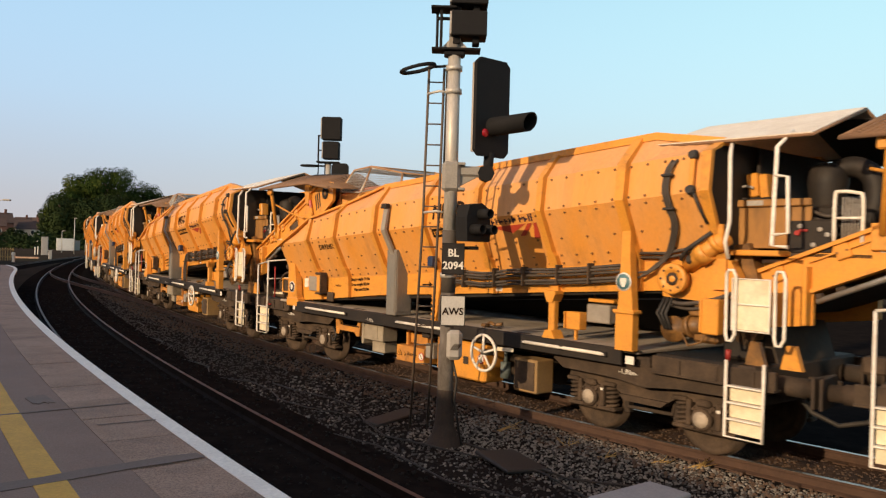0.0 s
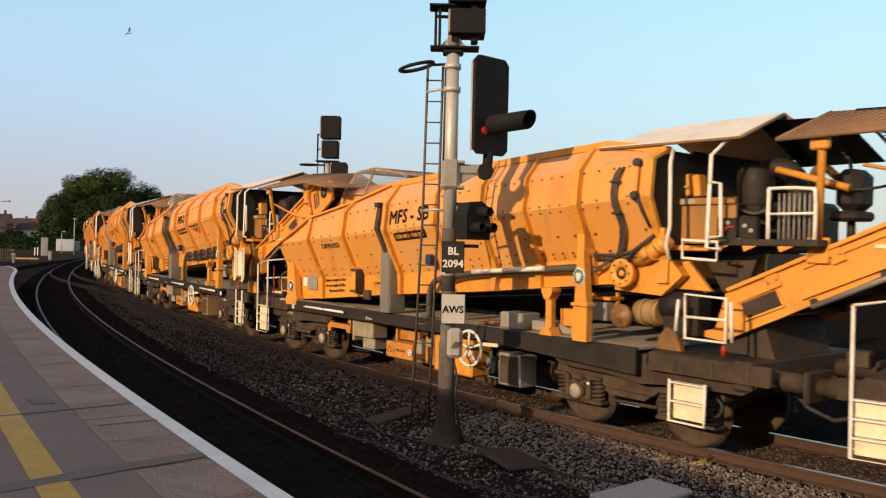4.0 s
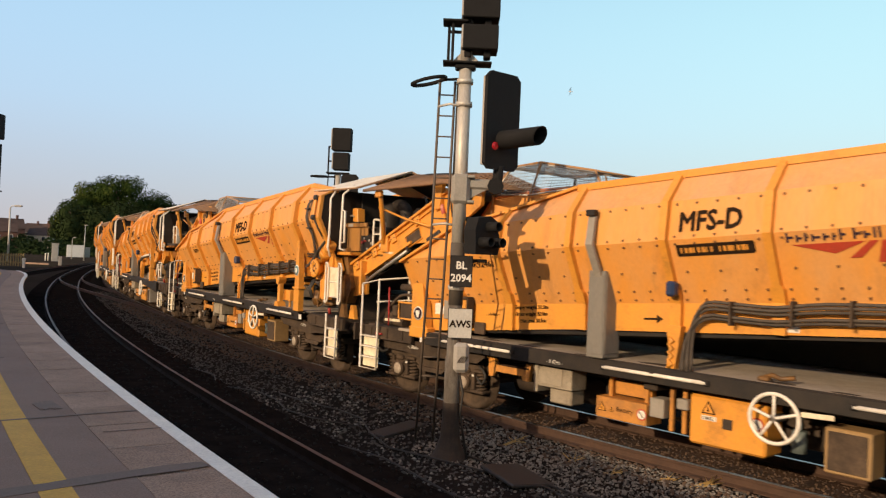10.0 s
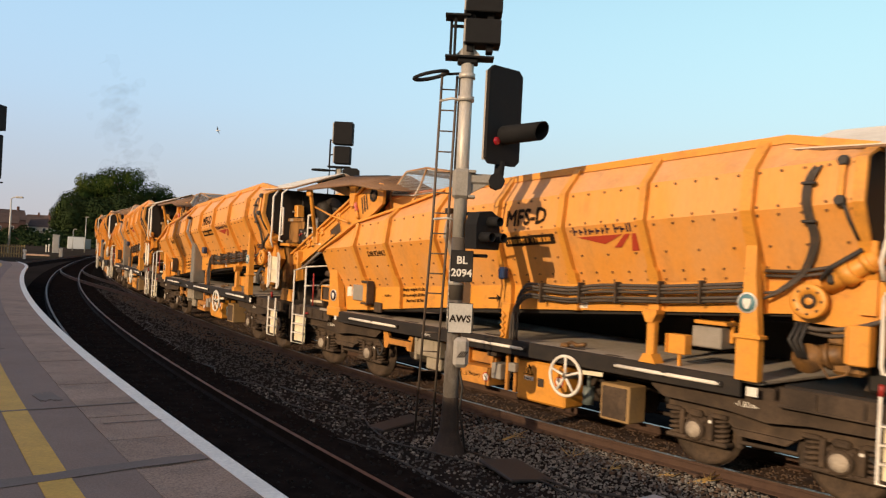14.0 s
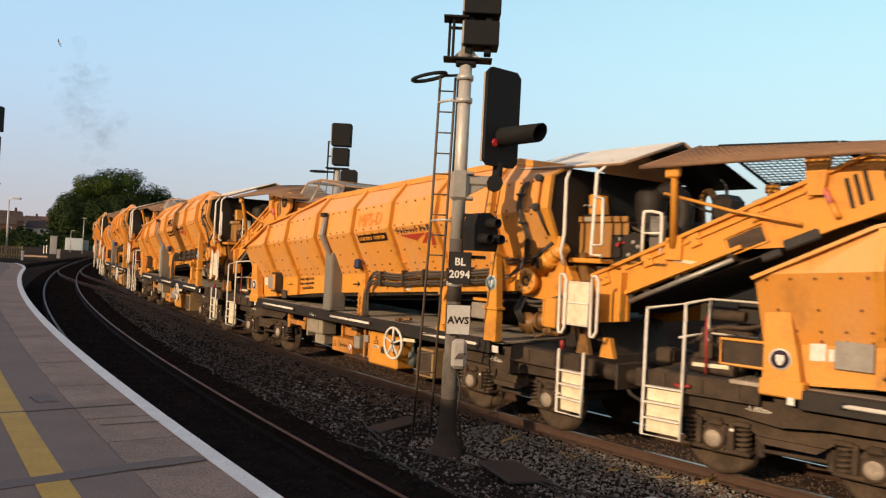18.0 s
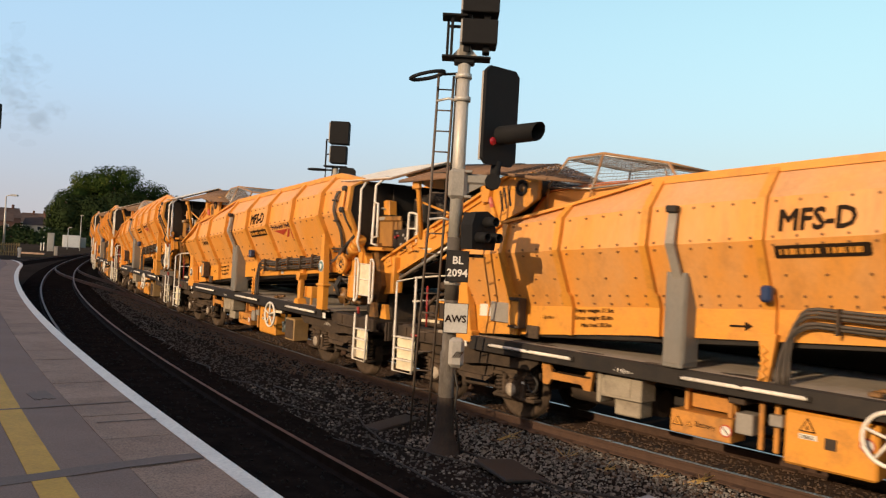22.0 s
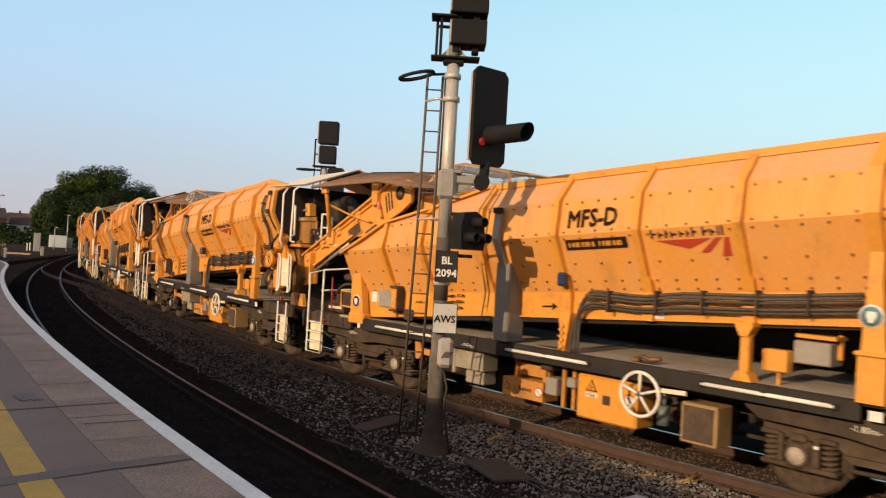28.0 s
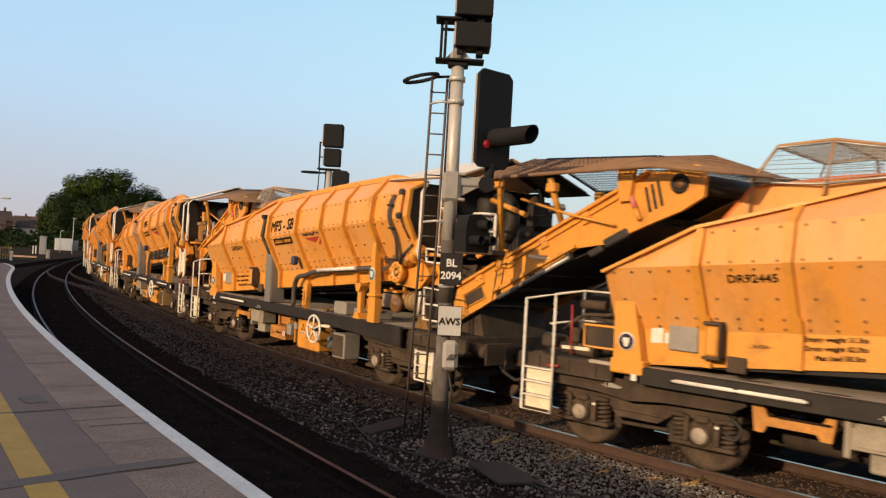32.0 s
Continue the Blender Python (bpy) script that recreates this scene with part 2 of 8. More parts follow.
FRAME = surface("dust_caked_frame", (0.042, 0.031, 0.023), 0.85, spec=0.2, second=(0.092, 0.065, 0.045), amount=0.8, scale=2.5, fine=30, bump=0.3, third=(0.025, 0.02, 0.017), third_amount=0.6, third_scale=2.2)
# Bulkhead yellow: some grime, and a darker base that stands for shade.
GRIMY_SHADE = surface("grimy_yellow_paint", (0.36, 0.175, 0.045), 0.6, second=(0.22, 0.115, 0.04), amount=0.7, scale=2.5, stretch=(1, 1, 0.4), third=(0.06, 0.04, 0.025), third_amount=0.6, third_scale=2.5)
VALVEBOX = surface("beige_box_paint", (0.33, 0.285, 0.215), 0.65, second=(0.20, 0.165, 0.125), amount=0.6, scale=4, third=(0.08, 0.06, 0.045), third_amount=0.5, third_scale=3)
TANBOX = surface("tan_box_paint", (0.34, 0.21, 0.085), 0.6, second=(0.20, 0.14, 0.08), amount=0.6, scale=4)
DARK = surface("dirty_underframe", (0.038, 0.029, 0.023), 0.8, spec=0.3, second=(0.085, 0.058, 0.040), amount=0.8, scale=3.0, fine=35, bump=0.3)
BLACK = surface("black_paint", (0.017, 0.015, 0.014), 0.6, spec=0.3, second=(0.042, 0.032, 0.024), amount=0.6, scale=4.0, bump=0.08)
BOGIE = surface("bogie_grime", (0.050, 0.036, 0.026), 0.85, second=(0.112, 0.077, 0.052), amount=0.8, scale=4.0, fine=30, bump=0.4, spec=0.25)
CAP = surface("axle_cap_grey", (0.40, 0.34, 0.27), 0.8, second=(0.12, 0.09, 0.07), amount=0.6, scale=8)
STEEL = surface("worn_steel", (0.35, 0.33, 0.31), 0.38, metal=0.9, second=(0.15, 0.10, 0.07), amount=0.6, scale=6)
RUST = surface("rusty_rail", (0.064, 0.033, 0.020), 0.85, second=(0.042, 0.023, 0.016), amount=0.8, scale=5, fine=50, bump=0.3)
RAILTOP = surface("railhead_shine", (0.45, 0.42, 0.40), 0.32, metal=0.95, second=(0.25, 0.2, 0.17), amount=0.5, scale=3)
RAILDULL = surface("railhead_dull", (0.12, 0.065, 0.045), 0.55, metal=0.4, second=(0.07, 0.035, 0.022), amount=0.7, scale=3)
WHITE = surface("white_tube_paint", (0.80, 0.76, 0.68), 0.45, second=(0.5, 0.42, 0.32), amount=0.4, scale=7, third=(0.25, 0.14, 0.08), third_amount=0.25, third_scale=9)
CREAM = surface("cream_panel", (0.78, 0.70, 0.52), 0.5, second=(0.45, 0.36, 0.22), amount=0.5, scale=5, third=(0.25, 0.15, 0.08), third_amount=0.3, third_scale=4)
GREY = surface("grey_cabinet", (0.29, 0.265, 0.23), 0.55, second=(0.18, 0.16, 0.14), amount=0.5, scale=5)
DECK = surface("deck_dust", (0.40, 0.335, 0.265), 0.9, second=(0.29, 0.245, 0.20), amount=0.8, scale=2.2, fine=25, bump=0.25, third=(0.10, 0.08, 0.065), third_amount=0.4, third_scale=1.7)
ROOFLIGHT = surface("pale_roof_sheet", (0.80, 0.73, 0.60), 0.6, second=(0.55, 0.46, 0.35), amount=0.5, scale=2)
ROOFBROWN = surface("rusty_grating", (0.23, 0.13, 0.07), 0.75, second=(0.16, 0.09, 0.05), amount=0.7, scale=4)
HOSE = surface("dusty_hose", (0.05, 0.042, 0.036), 0.7, second=(0.11, 0.085, 0.065), amount=0.6, scale=6)
RUBBER = surface("black_rubber", (0.02, 0.019, 0.018), 0.65, second=(0.05, 0.042, 0.035), amount=0.6, scale=5)
WIRE = surface("galvanised_wire", (0.42, 0.41, 0.38), 0.45, metal=0.6, second=(0.25, 0.2, 0.14), amount=0.5, scale=6)
INK = surface("black_lettering", (0.016, 0.010, 0.007), 0.8, spec=0.1, second=(0.06, 0.033, 0.014), amount=0.4, scale=14, bump=0)
INKWHITE = surface("white_lettering", (0.75, 0.72, 0.66), 0.6, second=(0.4, 0.36, 0.3), amount=0.4, scale=14, bump=0)
INKRED = surface("red_lettering", (0.42, 0.045, 0.02), 0.55, second=(0.3, 0.06, 0.03), amount=0.4, scale=8, bump=0)
INKBLUE = surface("blue_lettering", (0.035, 0.022, 0.035), 0.8, spec=0.1, second=(0.08, 0.06, 0.1), amount=0.3, scale=8, bump=0)
BLUE = surface("blue_plastic", (0.015, 0.035, 0.10), 0.4, amount=0.3)
REDP = surface("red_paint", (0.35, 0.03, 0.025), 0.5, amount=0.4)
POST = surface("galvanised_post", (0.50, 0.475, 0.43), 0.42, metal=0.25, second=(0.40, 0.36, 0.31), amount=0.5, scale=4, stretch=(1, 1, 0.3))
SIGBLACK = surface("matt_black_signal", (0.010, 0.010, 0.011), 0.8, second=(0.02, 0.02, 0.02), amount=0.4, scale=5, bump=0.05, spec=0.2)
CASEGREY = surface("grey_case", (0.36, 0.34, 0.31), 0.5, second=(0.25, 0.22, 0.19), amount=0.5, scale=4)
CONCRETE = surface("weathered_concrete", (0.30, 0.28, 0.25), 0.9, second=(0.17, 0.15, 0.13), amount=0.7, scale=3, fine=45, bump=0.35)
TARMAC = surface("platform_tarmac", (0.245, 0.163, 0.124), 0.9, second=(0.195, 0.13, 0.10), amount=0.7, scale=1.1, fine=70, bump=0.3, grainy=1.6, third=(0.20, 0.17, 0.16), third_amount=0.4, third_scale=0.7)
COPING = surface("coping_stone", (0.37, 0.245, 0.175), 0.9, second=(0.25, 0.165, 0.118), amount=0.8, scale=1.8, fine=60, bump=0.6, grainy=3.6, third=(0.15, 0.125, 0.11), third_amount=0.5, third_scale=2.3, vary=0.06)
LINEWHITE = surface("white_line_paint", (0.90, 0.84, 0.74), 0.7, second=(0.66, 0.61, 0.54), amount=0.45, scale=3.5, fine=30, bump=0.15)
LINEYELLOW = surface("yellow_line_paint", (0.62, 0.34, 0.04), 0.7, second=(0.42, 0.25, 0.06), amount=0.5, scale=3.5, fine=30, bump=0.15)
BRICKDARK = surface("sooty_brick", (0.035, 0.027, 0.024), 0.9, second=(0.02, 0.016, 0.015), amount=0.7, scale=3, fine=30, bump=0.4)
BALLAST = surface("ballast_bed", (0.019, 0.0175, 0.016), 0.95, grainy=3.5, second=(0.022, 0.018, 0.016), amount=0.8, scale=1.3, fine=26, bump=0.9, third=(0.042, 0.031, 0.025), third_amount=0.35, third_scale=0.6, spec=0.0)
# Near-black; beyond the running line this tone stands for the train's shade.
SOOT_SHADE = surface("oily_ballast", (0.011, 0.0095, 0.0087), 0.95, second=(0.024, 0.0185, 0.0155), amount=0.7, scale=2.5, fine=30, bump=0.8, spec=0.0)
SLEEPER = surface("old_sleeper", (0.055, 0.038, 0.028), 0.9, second=(0.11, 0.075, 0.055), amount=0.7, scale=4, fine=25, bump=0.4, vary=0.2)
STONE = surface("ballast_stone", (0.082, 0.076, 0.069), 0.92, second=(0.030, 0.026, 0.024), amount=0.8, scale=5, fine=30, bump=0.3)
EARTH = surface("rough_ground", (0.036, 0.030, 0.025), 0.95, spec=0.0, second=(0.058, 0.045, 0.035), amount=0.8, scale=0.12, fine=4, bump=0.4, third=(0.030, 0.034, 0.018), third_amount=0.7, third_scale=0.05)
# The bright third tone paints sunlit clumps into the crown.
LEAF = surface("tree_leaves", (0.026, 0.046, 0.013), 0.95, spec=0.0, second=(0.034, 0.056, 0.015), amount=0.7, scale=0.25, fine=2, bump=0, third=(0.24, 0.25, 0.045), third_amount=0.9, third_scale=0.10)
LEAFDARK = surface("dark_leaves", (0.022, 0.036, 0.014), 0.95, spec=0.03, second=(0.035, 0.05, 0.018), amount=0.7, scale=0.3, fine=2, bump=0)
OILY = surface("oily_yellow_machine", (0.24, 0.12, 0.035), 0.5, second=(0.05, 0.03, 0.018), amount=0.85, scale=5, fine=25, third=(0.02, 0.015, 0.012), third_amount=0.6, third_scale=4)
BARK = surface("bark", (0.07, 0.05, 0.035), 0.9, amount=0.6, scale=2)


# ---- the two tracks: heading turns from the near to the far end ----
class Track:
    def __init__(self, x0, far, swing, length, straight, bend):
        step = 0.25
        s = np.arange(0.0, 320.0, step)
        ss = np.maximum(s, straight)
        h = far - swing * np.exp(-ss / length) + bend * np.maximum(0.0, s - 58.0)
        mid = (h[:-1] + h[1:]) / 2
        x = x0 + np.concatenate([[0], np.cumsum(np.sin(mid) * step)])
        y = np.concatenate([[0], np.cumsum(np.cos(mid) * step)])
        if straight > 0:
            he = far - swing * np.exp(-s / length)
            me = (he[:-1] + he[1:]) / 2
            i = int(straight / step)
            xe, ye = x0 + (np.sin(me) * step)[:i].sum(), (np.cos(me) * step)[:i].sum()
            x, y = x + xe - x[i], y + ye - y[i]
        self.s, self.x, self.y, self.h = s, x, y, h

    def at(self, s, right=0.0, z=0.0):
        """A place along the track, and so far to its right."""
        h = float(np.interp(s, self.s, self.h))
        x, y = float(np.interp(s, self.s, self.x)), float(np.interp(s, self.s, self.y))
        if s < 0:
            x, y = x + math.sin(h) * s, y + math.cos(h) * s
        return Vector((x + right * math.cos(h), y - right * math.sin(h), z))

    def heading(self, s):
        return float(np.interp(s, self.s, self.h))


main = Track(17.4496, -0.4403, 0.6437, 22.518, 8.0, 0.0022)
bay = Track(4.8797, -0.2918, 0.3726, 60.073, 0.0, 0.0)
EDGE = -1.605  # platform edge from the bay track's middle
TOP = 0.915    # platform height over the rails


def swept(track, stations, section, closed=True):
    """A section of (right, z) pairs drawn along a track."""
    so, n = Solid(), len(section)
    vs = [track.at(s, r, z) for s in stations for r, z in section]
    fs = []
    for i in range(len(stations) - 1):
        for k in range(n if closed else n - 1):
            fs.append([i * n + k, i * n + (k + 1) % n, (i + 1) * n + (k + 1) % n, (i + 1) * n + k])
    so.add(vs, fs)
    if closed:
        so.f += [list(range(n)), [len(vs) - n + k for k in range(n)][::-1]]
    return so


def steps(a, b, d):
    n = max(1, round((b - a) / d))
    return [a + (b - a) * i / n for i in range(n + 1)]


# ---- ground ----
g = Solid()
ring = [(-3000, -3000), (3000, -3000), (3000, 3000), (-3000, 3000)]
g.add([(x, y, -0.42) for x, y in ring], [[0, 1, 2, 3]])
structure("ground", g, EARTH, "rough grassy ground reaching to the horizon", "ground")

# ballast: one bed under both tracks, with a dip between
sts = steps(-40, 240, 2.5)
sec = [(-1.62, -0.44), (-1.62, -0.16), (1.3, -0.16), (1.7, -0.22)]
structure("ballast_bay", swept(bay, sts, sec, False), SOOT_SHADE, "oily black ballast of the platform track", "ballast")
sec = [(-5.0, -0.40), (-3.2, -0.25), (-2.3, -0.24), (-1.5, -0.16), (0.85, -0.16)]
structure("ballast_main", swept(main, steps(-120, 240, 2.5), sec, False), BALLAST, "grey-brown stone ballast under the running line", "ballast")
# Coloured black here in place of the shade on the train's far side.
structure("ballast_beyond", swept(main, steps(-120, 240, 2.5), [(0.85, -0.16), (1.5, -0.16), (2.3, -0.35), (6.0, -0.37), (45.0, -0.40)], False), SOOT_SHADE, "ballast coloured black for the shade beyond the running line", "ballast")

RAILSEC = [(-0.070, -0.16), (0.070, -0.16), (0.070, -0.148), (0.012, -0.125), (0.010, -0.045), (0.035, -0.035), (0.035, -0.004), (-0.035, -0.004), (-0.035, -0.035), (-0.010, -0.045), (-0.012, -0.125), (-0.070, -0.148)]


def rail_pair(track, a, b, head, label, body=None, sides=(-1, 1)):
    for sg in sides:
        off = sg * 0.7525
        r = structure("rail", swept(track, steps(a, b, 2.0), [(off + u, v) for u, v in RAILSEC[::-1]]), body or RUST, label, "rail")
        part("railhead", swept(track, steps(a, b, 2.0), [(off + u, v) for u, v in ((-0.03, -0.004), (-0.03, 0.0), (0.03, 0.0), (0.03, -0.004))]), head, r, "worn running surface")


rail_pair(main, -120, 240, RAILTOP, "rusty steel rail with a bright worn head")
rail_pair(bay, -30, 240, RAILDULL, "rusty brown rail beside the platform", surface("sooty_rail", (0.012, 0.008, 0.007), 0.85, amount=0.6, scale=5, spec=0.1))

# platform: face, surface, coping, lines; its far corner bends away from the track
class Edge:
    """The bay track's line, bent off to the left at the platform's end."""

    def at(self, s, right=0.0, z=0.0):
        return bay.at(s, right - 0.012 * max(0.0, s - 45.0) ** 2, z)


edge = Edge()
psts = steps(-30, 60, 2.5)
structure("platform_face", swept(edge, psts, [(EDGE - 0.10, -0.42), (EDGE - 0.10, TOP - 0.09), (EDGE - 0.40, TOP - 0.09), (EDGE - 0.40, -0.42)]), BRICKDARK, "sooty dark brick face of the platform", "platform")
structure("platform", swept(edge, psts, [(EDGE - 0.705, -0.42), (EDGE - 0.705, TOP), (EDGE - 12.0, TOP + 0.05), (EDGE - 12.0, -0.42)]), TARMAC, "worn grey tarmac platform surface with patches", "platform")
for i, s in enumerate(steps(-12, 52.8, 0.9)[:-1]):
    so = swept(edge, [s + 0.006, s + 0.894], [(EDGE, TOP - 0.09), (EDGE, TOP - 0.008), (EDGE - 0.008, TOP), (EDGE - 0.697, TOP), (EDGE - 0.70, TOP - 0.09)])
    ob = part("coping_slab", so, COPING, bpy.data.objects["platform"])
    ob.location.z = random.uniform(-0.003, 0.003)
    ob.rotation_euler = (0, 0, random.uniform(-0.00005, 0.00005))
structure("white_edge_line", swept(edge, steps(-12, 52.8, 0.9), [(EDGE + 0.003, TOP - 0.03), (EDGE + 0.003, TOP + 0.006), (EDGE - 0.135, TOP + 0.006), (EDGE - 0.135, TOP + 0.001)]), LINEWHITE, "worn white line along the platform edge", "platform line")
structure("yellow_line", swept(edge, steps(-12, 52, 1.5), [(-2.74, TOP), (-2.74, TOP + 0.007), (-2.95, TOP + 0.008), (-2.95, TOP)]), LINEYELLOW, "faded yellow safety line on the platform", "platform line")


class Siding:
    """A siding that closes in on the bay track beyond the platform."""

    def at(self, s, right=0.0, z=0.0):
        return bay.at(s, right - 4.6 + 0.058 * (s - 85.0), z)


siding = Siding()
structure("ballast_siding", swept(siding, steps(70, 130, 2.5), [(-0.55, -0.42), (-0.3, -0.22), (0.5, -0.22), (0.9, -0.42)], False), SOOT_SHADE, "black ballast of a siding beyond the platform", "ballast")
structure("rail", swept(siding, steps(70, 130, 2.0), [(u, v - 0.06) for u, v in RAILSEC[::-1]]), RUST, "rusty rail of the siding beyond the platform", "rail")
# Dark tone for painted shadow bands and cracks on the platform.
SHADE_SEAM = surface("dark_tar_patch", (0.165, 0.122, 0.102), 0.9, second=(0.21, 0.15, 0.12), amount=0.7, scale=4, fine=50)


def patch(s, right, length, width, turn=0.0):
    """A thin dark strip on the platform, for shadow bands and cracks."""
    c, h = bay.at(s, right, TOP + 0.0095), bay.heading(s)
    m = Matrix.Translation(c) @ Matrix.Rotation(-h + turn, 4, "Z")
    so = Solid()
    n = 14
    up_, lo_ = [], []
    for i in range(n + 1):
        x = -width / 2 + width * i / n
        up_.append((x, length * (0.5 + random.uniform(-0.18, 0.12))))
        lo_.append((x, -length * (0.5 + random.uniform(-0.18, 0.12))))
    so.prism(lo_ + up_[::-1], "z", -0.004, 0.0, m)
    return structure("tarmac_patch", so, SHADE_SEAM, "thin dark strip laid for shadow bands and cracks on the platform", "tarmac patch")


# The broad first strip paints a shadow band across the platform.
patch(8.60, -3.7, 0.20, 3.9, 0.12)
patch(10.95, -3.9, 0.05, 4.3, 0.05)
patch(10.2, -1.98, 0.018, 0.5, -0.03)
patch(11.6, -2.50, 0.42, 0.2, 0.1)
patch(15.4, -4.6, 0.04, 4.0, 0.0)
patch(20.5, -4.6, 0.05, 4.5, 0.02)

# an unseen station wall, put in behind the platform to keep the low sun off the tracks
def shade_top(s):
    # The wall's top is set along the line to shape its shade.
    return float(np.interp(s, [8, 14, 20, 32, 60], [4.35, 4.42, 5.0, 5.15, 5.35]))


wall = Solid()
wall_s = steps(-40, 110, 2.5)
for a, b in zip(wall_s, wall_s[1:]):
    lo = [main.at(a, -17.0, -0.4), main.at(b, -17.0, -0.4), main.at(b, -17.4, -0.4), main.at(a, -17.4, -0.4)]
    hi = [Vector((p.x, p.y, shade_top(s_))) for p, s_ in zip(lo, (a, b, b, a))]
    wall.add(lo + hi, [[0, 1, 5, 4], [2, 3, 7, 6], [4, 5, 6, 7], [3, 2, 1, 0]])
structure("wall_station", wall, surface("pale_render", (0.4, 0.36, 0.31), 0.85, amount=0.4, scale=0.6), "plain rendered station wall, out of view, put in to shade the tracks", "wall")

# brown dirt and fines between and beyond the running rails
DIRT = surface("track_dirt", (0.085, 0.050, 0.033), 0.95, second=(0.036, 0.024, 0.018), amount=0.85, scale=2.2, fine=22, bump=0.8, spec=0.1, third=(0.03, 0.022, 0.018), third_amount=0.5, third_scale=1.1, grainy=2.5)
structure("track_dirt", swept(main, steps(4, 70, 1.0), [(-0.69, -0.30), (-0.69, -0.150), (0.0, -0.156), (0.69, -0.150), (0.69, -0.30)]), DIRT, "brown dirt and fines between the rails", "track bed")
# sleepers
BED_MAIN, BED_BAY = bpy.data.objects["ballast_main"], bpy.data.objects["ballast_bay"]
BAY_SLEEPER = Solid().box((0, 0, 0), (2.5, 0.26, 0.14), 0.012).mesh("sleeper", surface("oily_sleeper", (0.016, 0.013, 0.012), 0.9, second=(0.026, 0.02, 0.017), amount=0.7, scale=4))
SLEEPER_MESH = Solid().box((0, 0, 0), (2.55, 0.26, 0.14), 0.012).mesh("sleeper", SLEEPER)
CHAIR_MESH = Solid().box((-0.7525, 0, 0.01), (0.28, 0.18, 0.05), 0.02).box((0.7525, 0, 0.01), (0.28, 0.18, 0.05), 0.02).mesh("rail_chair", RUST)
for track, bed, a, b, z in ((main, BED_MAIN, 8, 78, -0.232), (bay, BED_BAY, 4, 70, -0.205)):
    s = a
    while s < b:
        for me, dz in (((SLEEPER_MESH, 0.0), (CHAIR_MESH, 0.065)) if track is main else ((BAY_SLEEPER, -0.045),)):
            ob = part(me.name.split(".")[0], me, None, bed)
            ob.matrix_basis = Matrix.Translation(track.at(s, random.uniform(-0.02, 0.02), z + dz)) @ Matrix.Rotation(-track.heading(s) + random.uniform(-0.01, 0.01), 4, "Z")
        s += 0.68

# loose ballast stones
rng = np.random.default_rng(4)
phi = (1 + 5 ** 0.5) / 2
ICO = np.array([(-1, phi, 0), (1, phi, 0), (-1, -phi, 0), (1, -phi, 0), (0, -1, phi), (0, 1, phi), (0, -1, -phi), (0, 1, -phi), (phi, 0, -1), (phi, 0, 1), (-phi, 0, -1), (-phi, 0, 1)]) / 1.9
ICO_F = np.array([(0, 11, 5), (0, 5, 1), (0, 1, 7), (0, 7, 10), (0, 10, 11), (1, 5, 9), (5, 11, 4), (11, 10, 2), (10, 7, 6), (7, 1, 8), (3, 9, 4), (3, 4, 2), (3, 2, 6), (3, 6, 8), (3, 8, 9), (4, 9, 5), (2, 4, 11), (6, 2, 10), (8, 6, 7), (9, 8, 1)])


def stones(name, track, count, s0, s1, r0, r1, ground, size, material, label, power=1.6):
    vs, fs = [], []
    for i in range(count):
        f = rng.random() ** power
        s, r = s0 + (s1 - s0) * f, rng.uniform(r0, r1)
        c = np.array(track.at(s, r, ground(r)))
        k = size * rng.uniform(0.55, 1.35) * (1 + 0.5 * f)
        turn, _ = np.linalg.qr(rng.normal(size=(3, 3)))
        shape = ICO * (1 + rng.uniform(-0.28, 0.28, (12, 1))) * np.array([1, 0.8, 0.62]) * k
        vs.append(shape @ turn.T + c)
        fs.append(ICO_F + 12 * i)
    me = bpy.data.meshes.new(name)
    me.from_pydata(np.concatenate(vs).tolist(), [], np.concatenate(fs).tolist())
    me.materials.append(material)
    tagged(new(name, me), label, "ballast stones", kind="stuff")


def main_ground(r):
    return float(np.interp(r, [-5, -3.2, -2.3, -1.5, 1.5], [-0.40, -0.25, -0.24, -0.16, -0.16]))


STONE_R = STONE.copy()
STONE_R.name = "rusty_ballast_stone"
for n_ in STONE_R.node_tree.nodes:
    if n_.bl_idname == "ShaderNodeMix":
        n_.inputs[6].default_value, n_.inputs[7].default_value = (0.10, 0.062, 0.040, 1), (0.045, 0.027, 0.019, 1)
stones("ballast_stones", main, 23000, 10.5, 60, -4.2, -0.86, main_ground, 0.0225, STONE, "loose grey ballast stones beside the rails", 2.2)
PALE = surface("pale_ballast_stone", (0.225, 0.21, 0.185), 0.92, second=(0.15, 0.13, 0.11), amount=0.8, scale=9, fine=30, bump=0.3)
stones("pale_stones", main, 1900, 10.5, 26, -4.1, -1.0, main_ground, 0.021, PALE, "scattered pale stones among the ballast", 1.5)
# Paler stones here stand for sunlight on the ballast near the rail.
stones("near_pale_stones", main, 9000, 9.5, 21, -2.9, -0.95, main_ground, 0.0165, PALE, "paler stones laid by the rail to stand for sunlit ballast", 1.3)
stones("rail_side_stones", main, 3600, 11, 50, -1.75, -0.86, main_ground, 0.030, STONE_R, "rust-stained ballast stones along the rail", 1.7)
stones("track_stones", main, 9000, 10, 55, -0.68, 0.68, main_ground, 0.023, STONE_R, "rust-stained ballast stones between the rails", 1.7)
SOOTSTONE = surface("sooty_stone", (0.020, 0.018, 0.017), 0.95, second=(0.012, 0.011, 0.010), amount=0.7, scale=5, spec=0.05)
stones("sooty_stones", bay, 3500, 5, 45, -1.5, 1.6, lambda r: -0.16, 0.028, SOOTSTONE, "oily black stones of the platform track", 1.6)

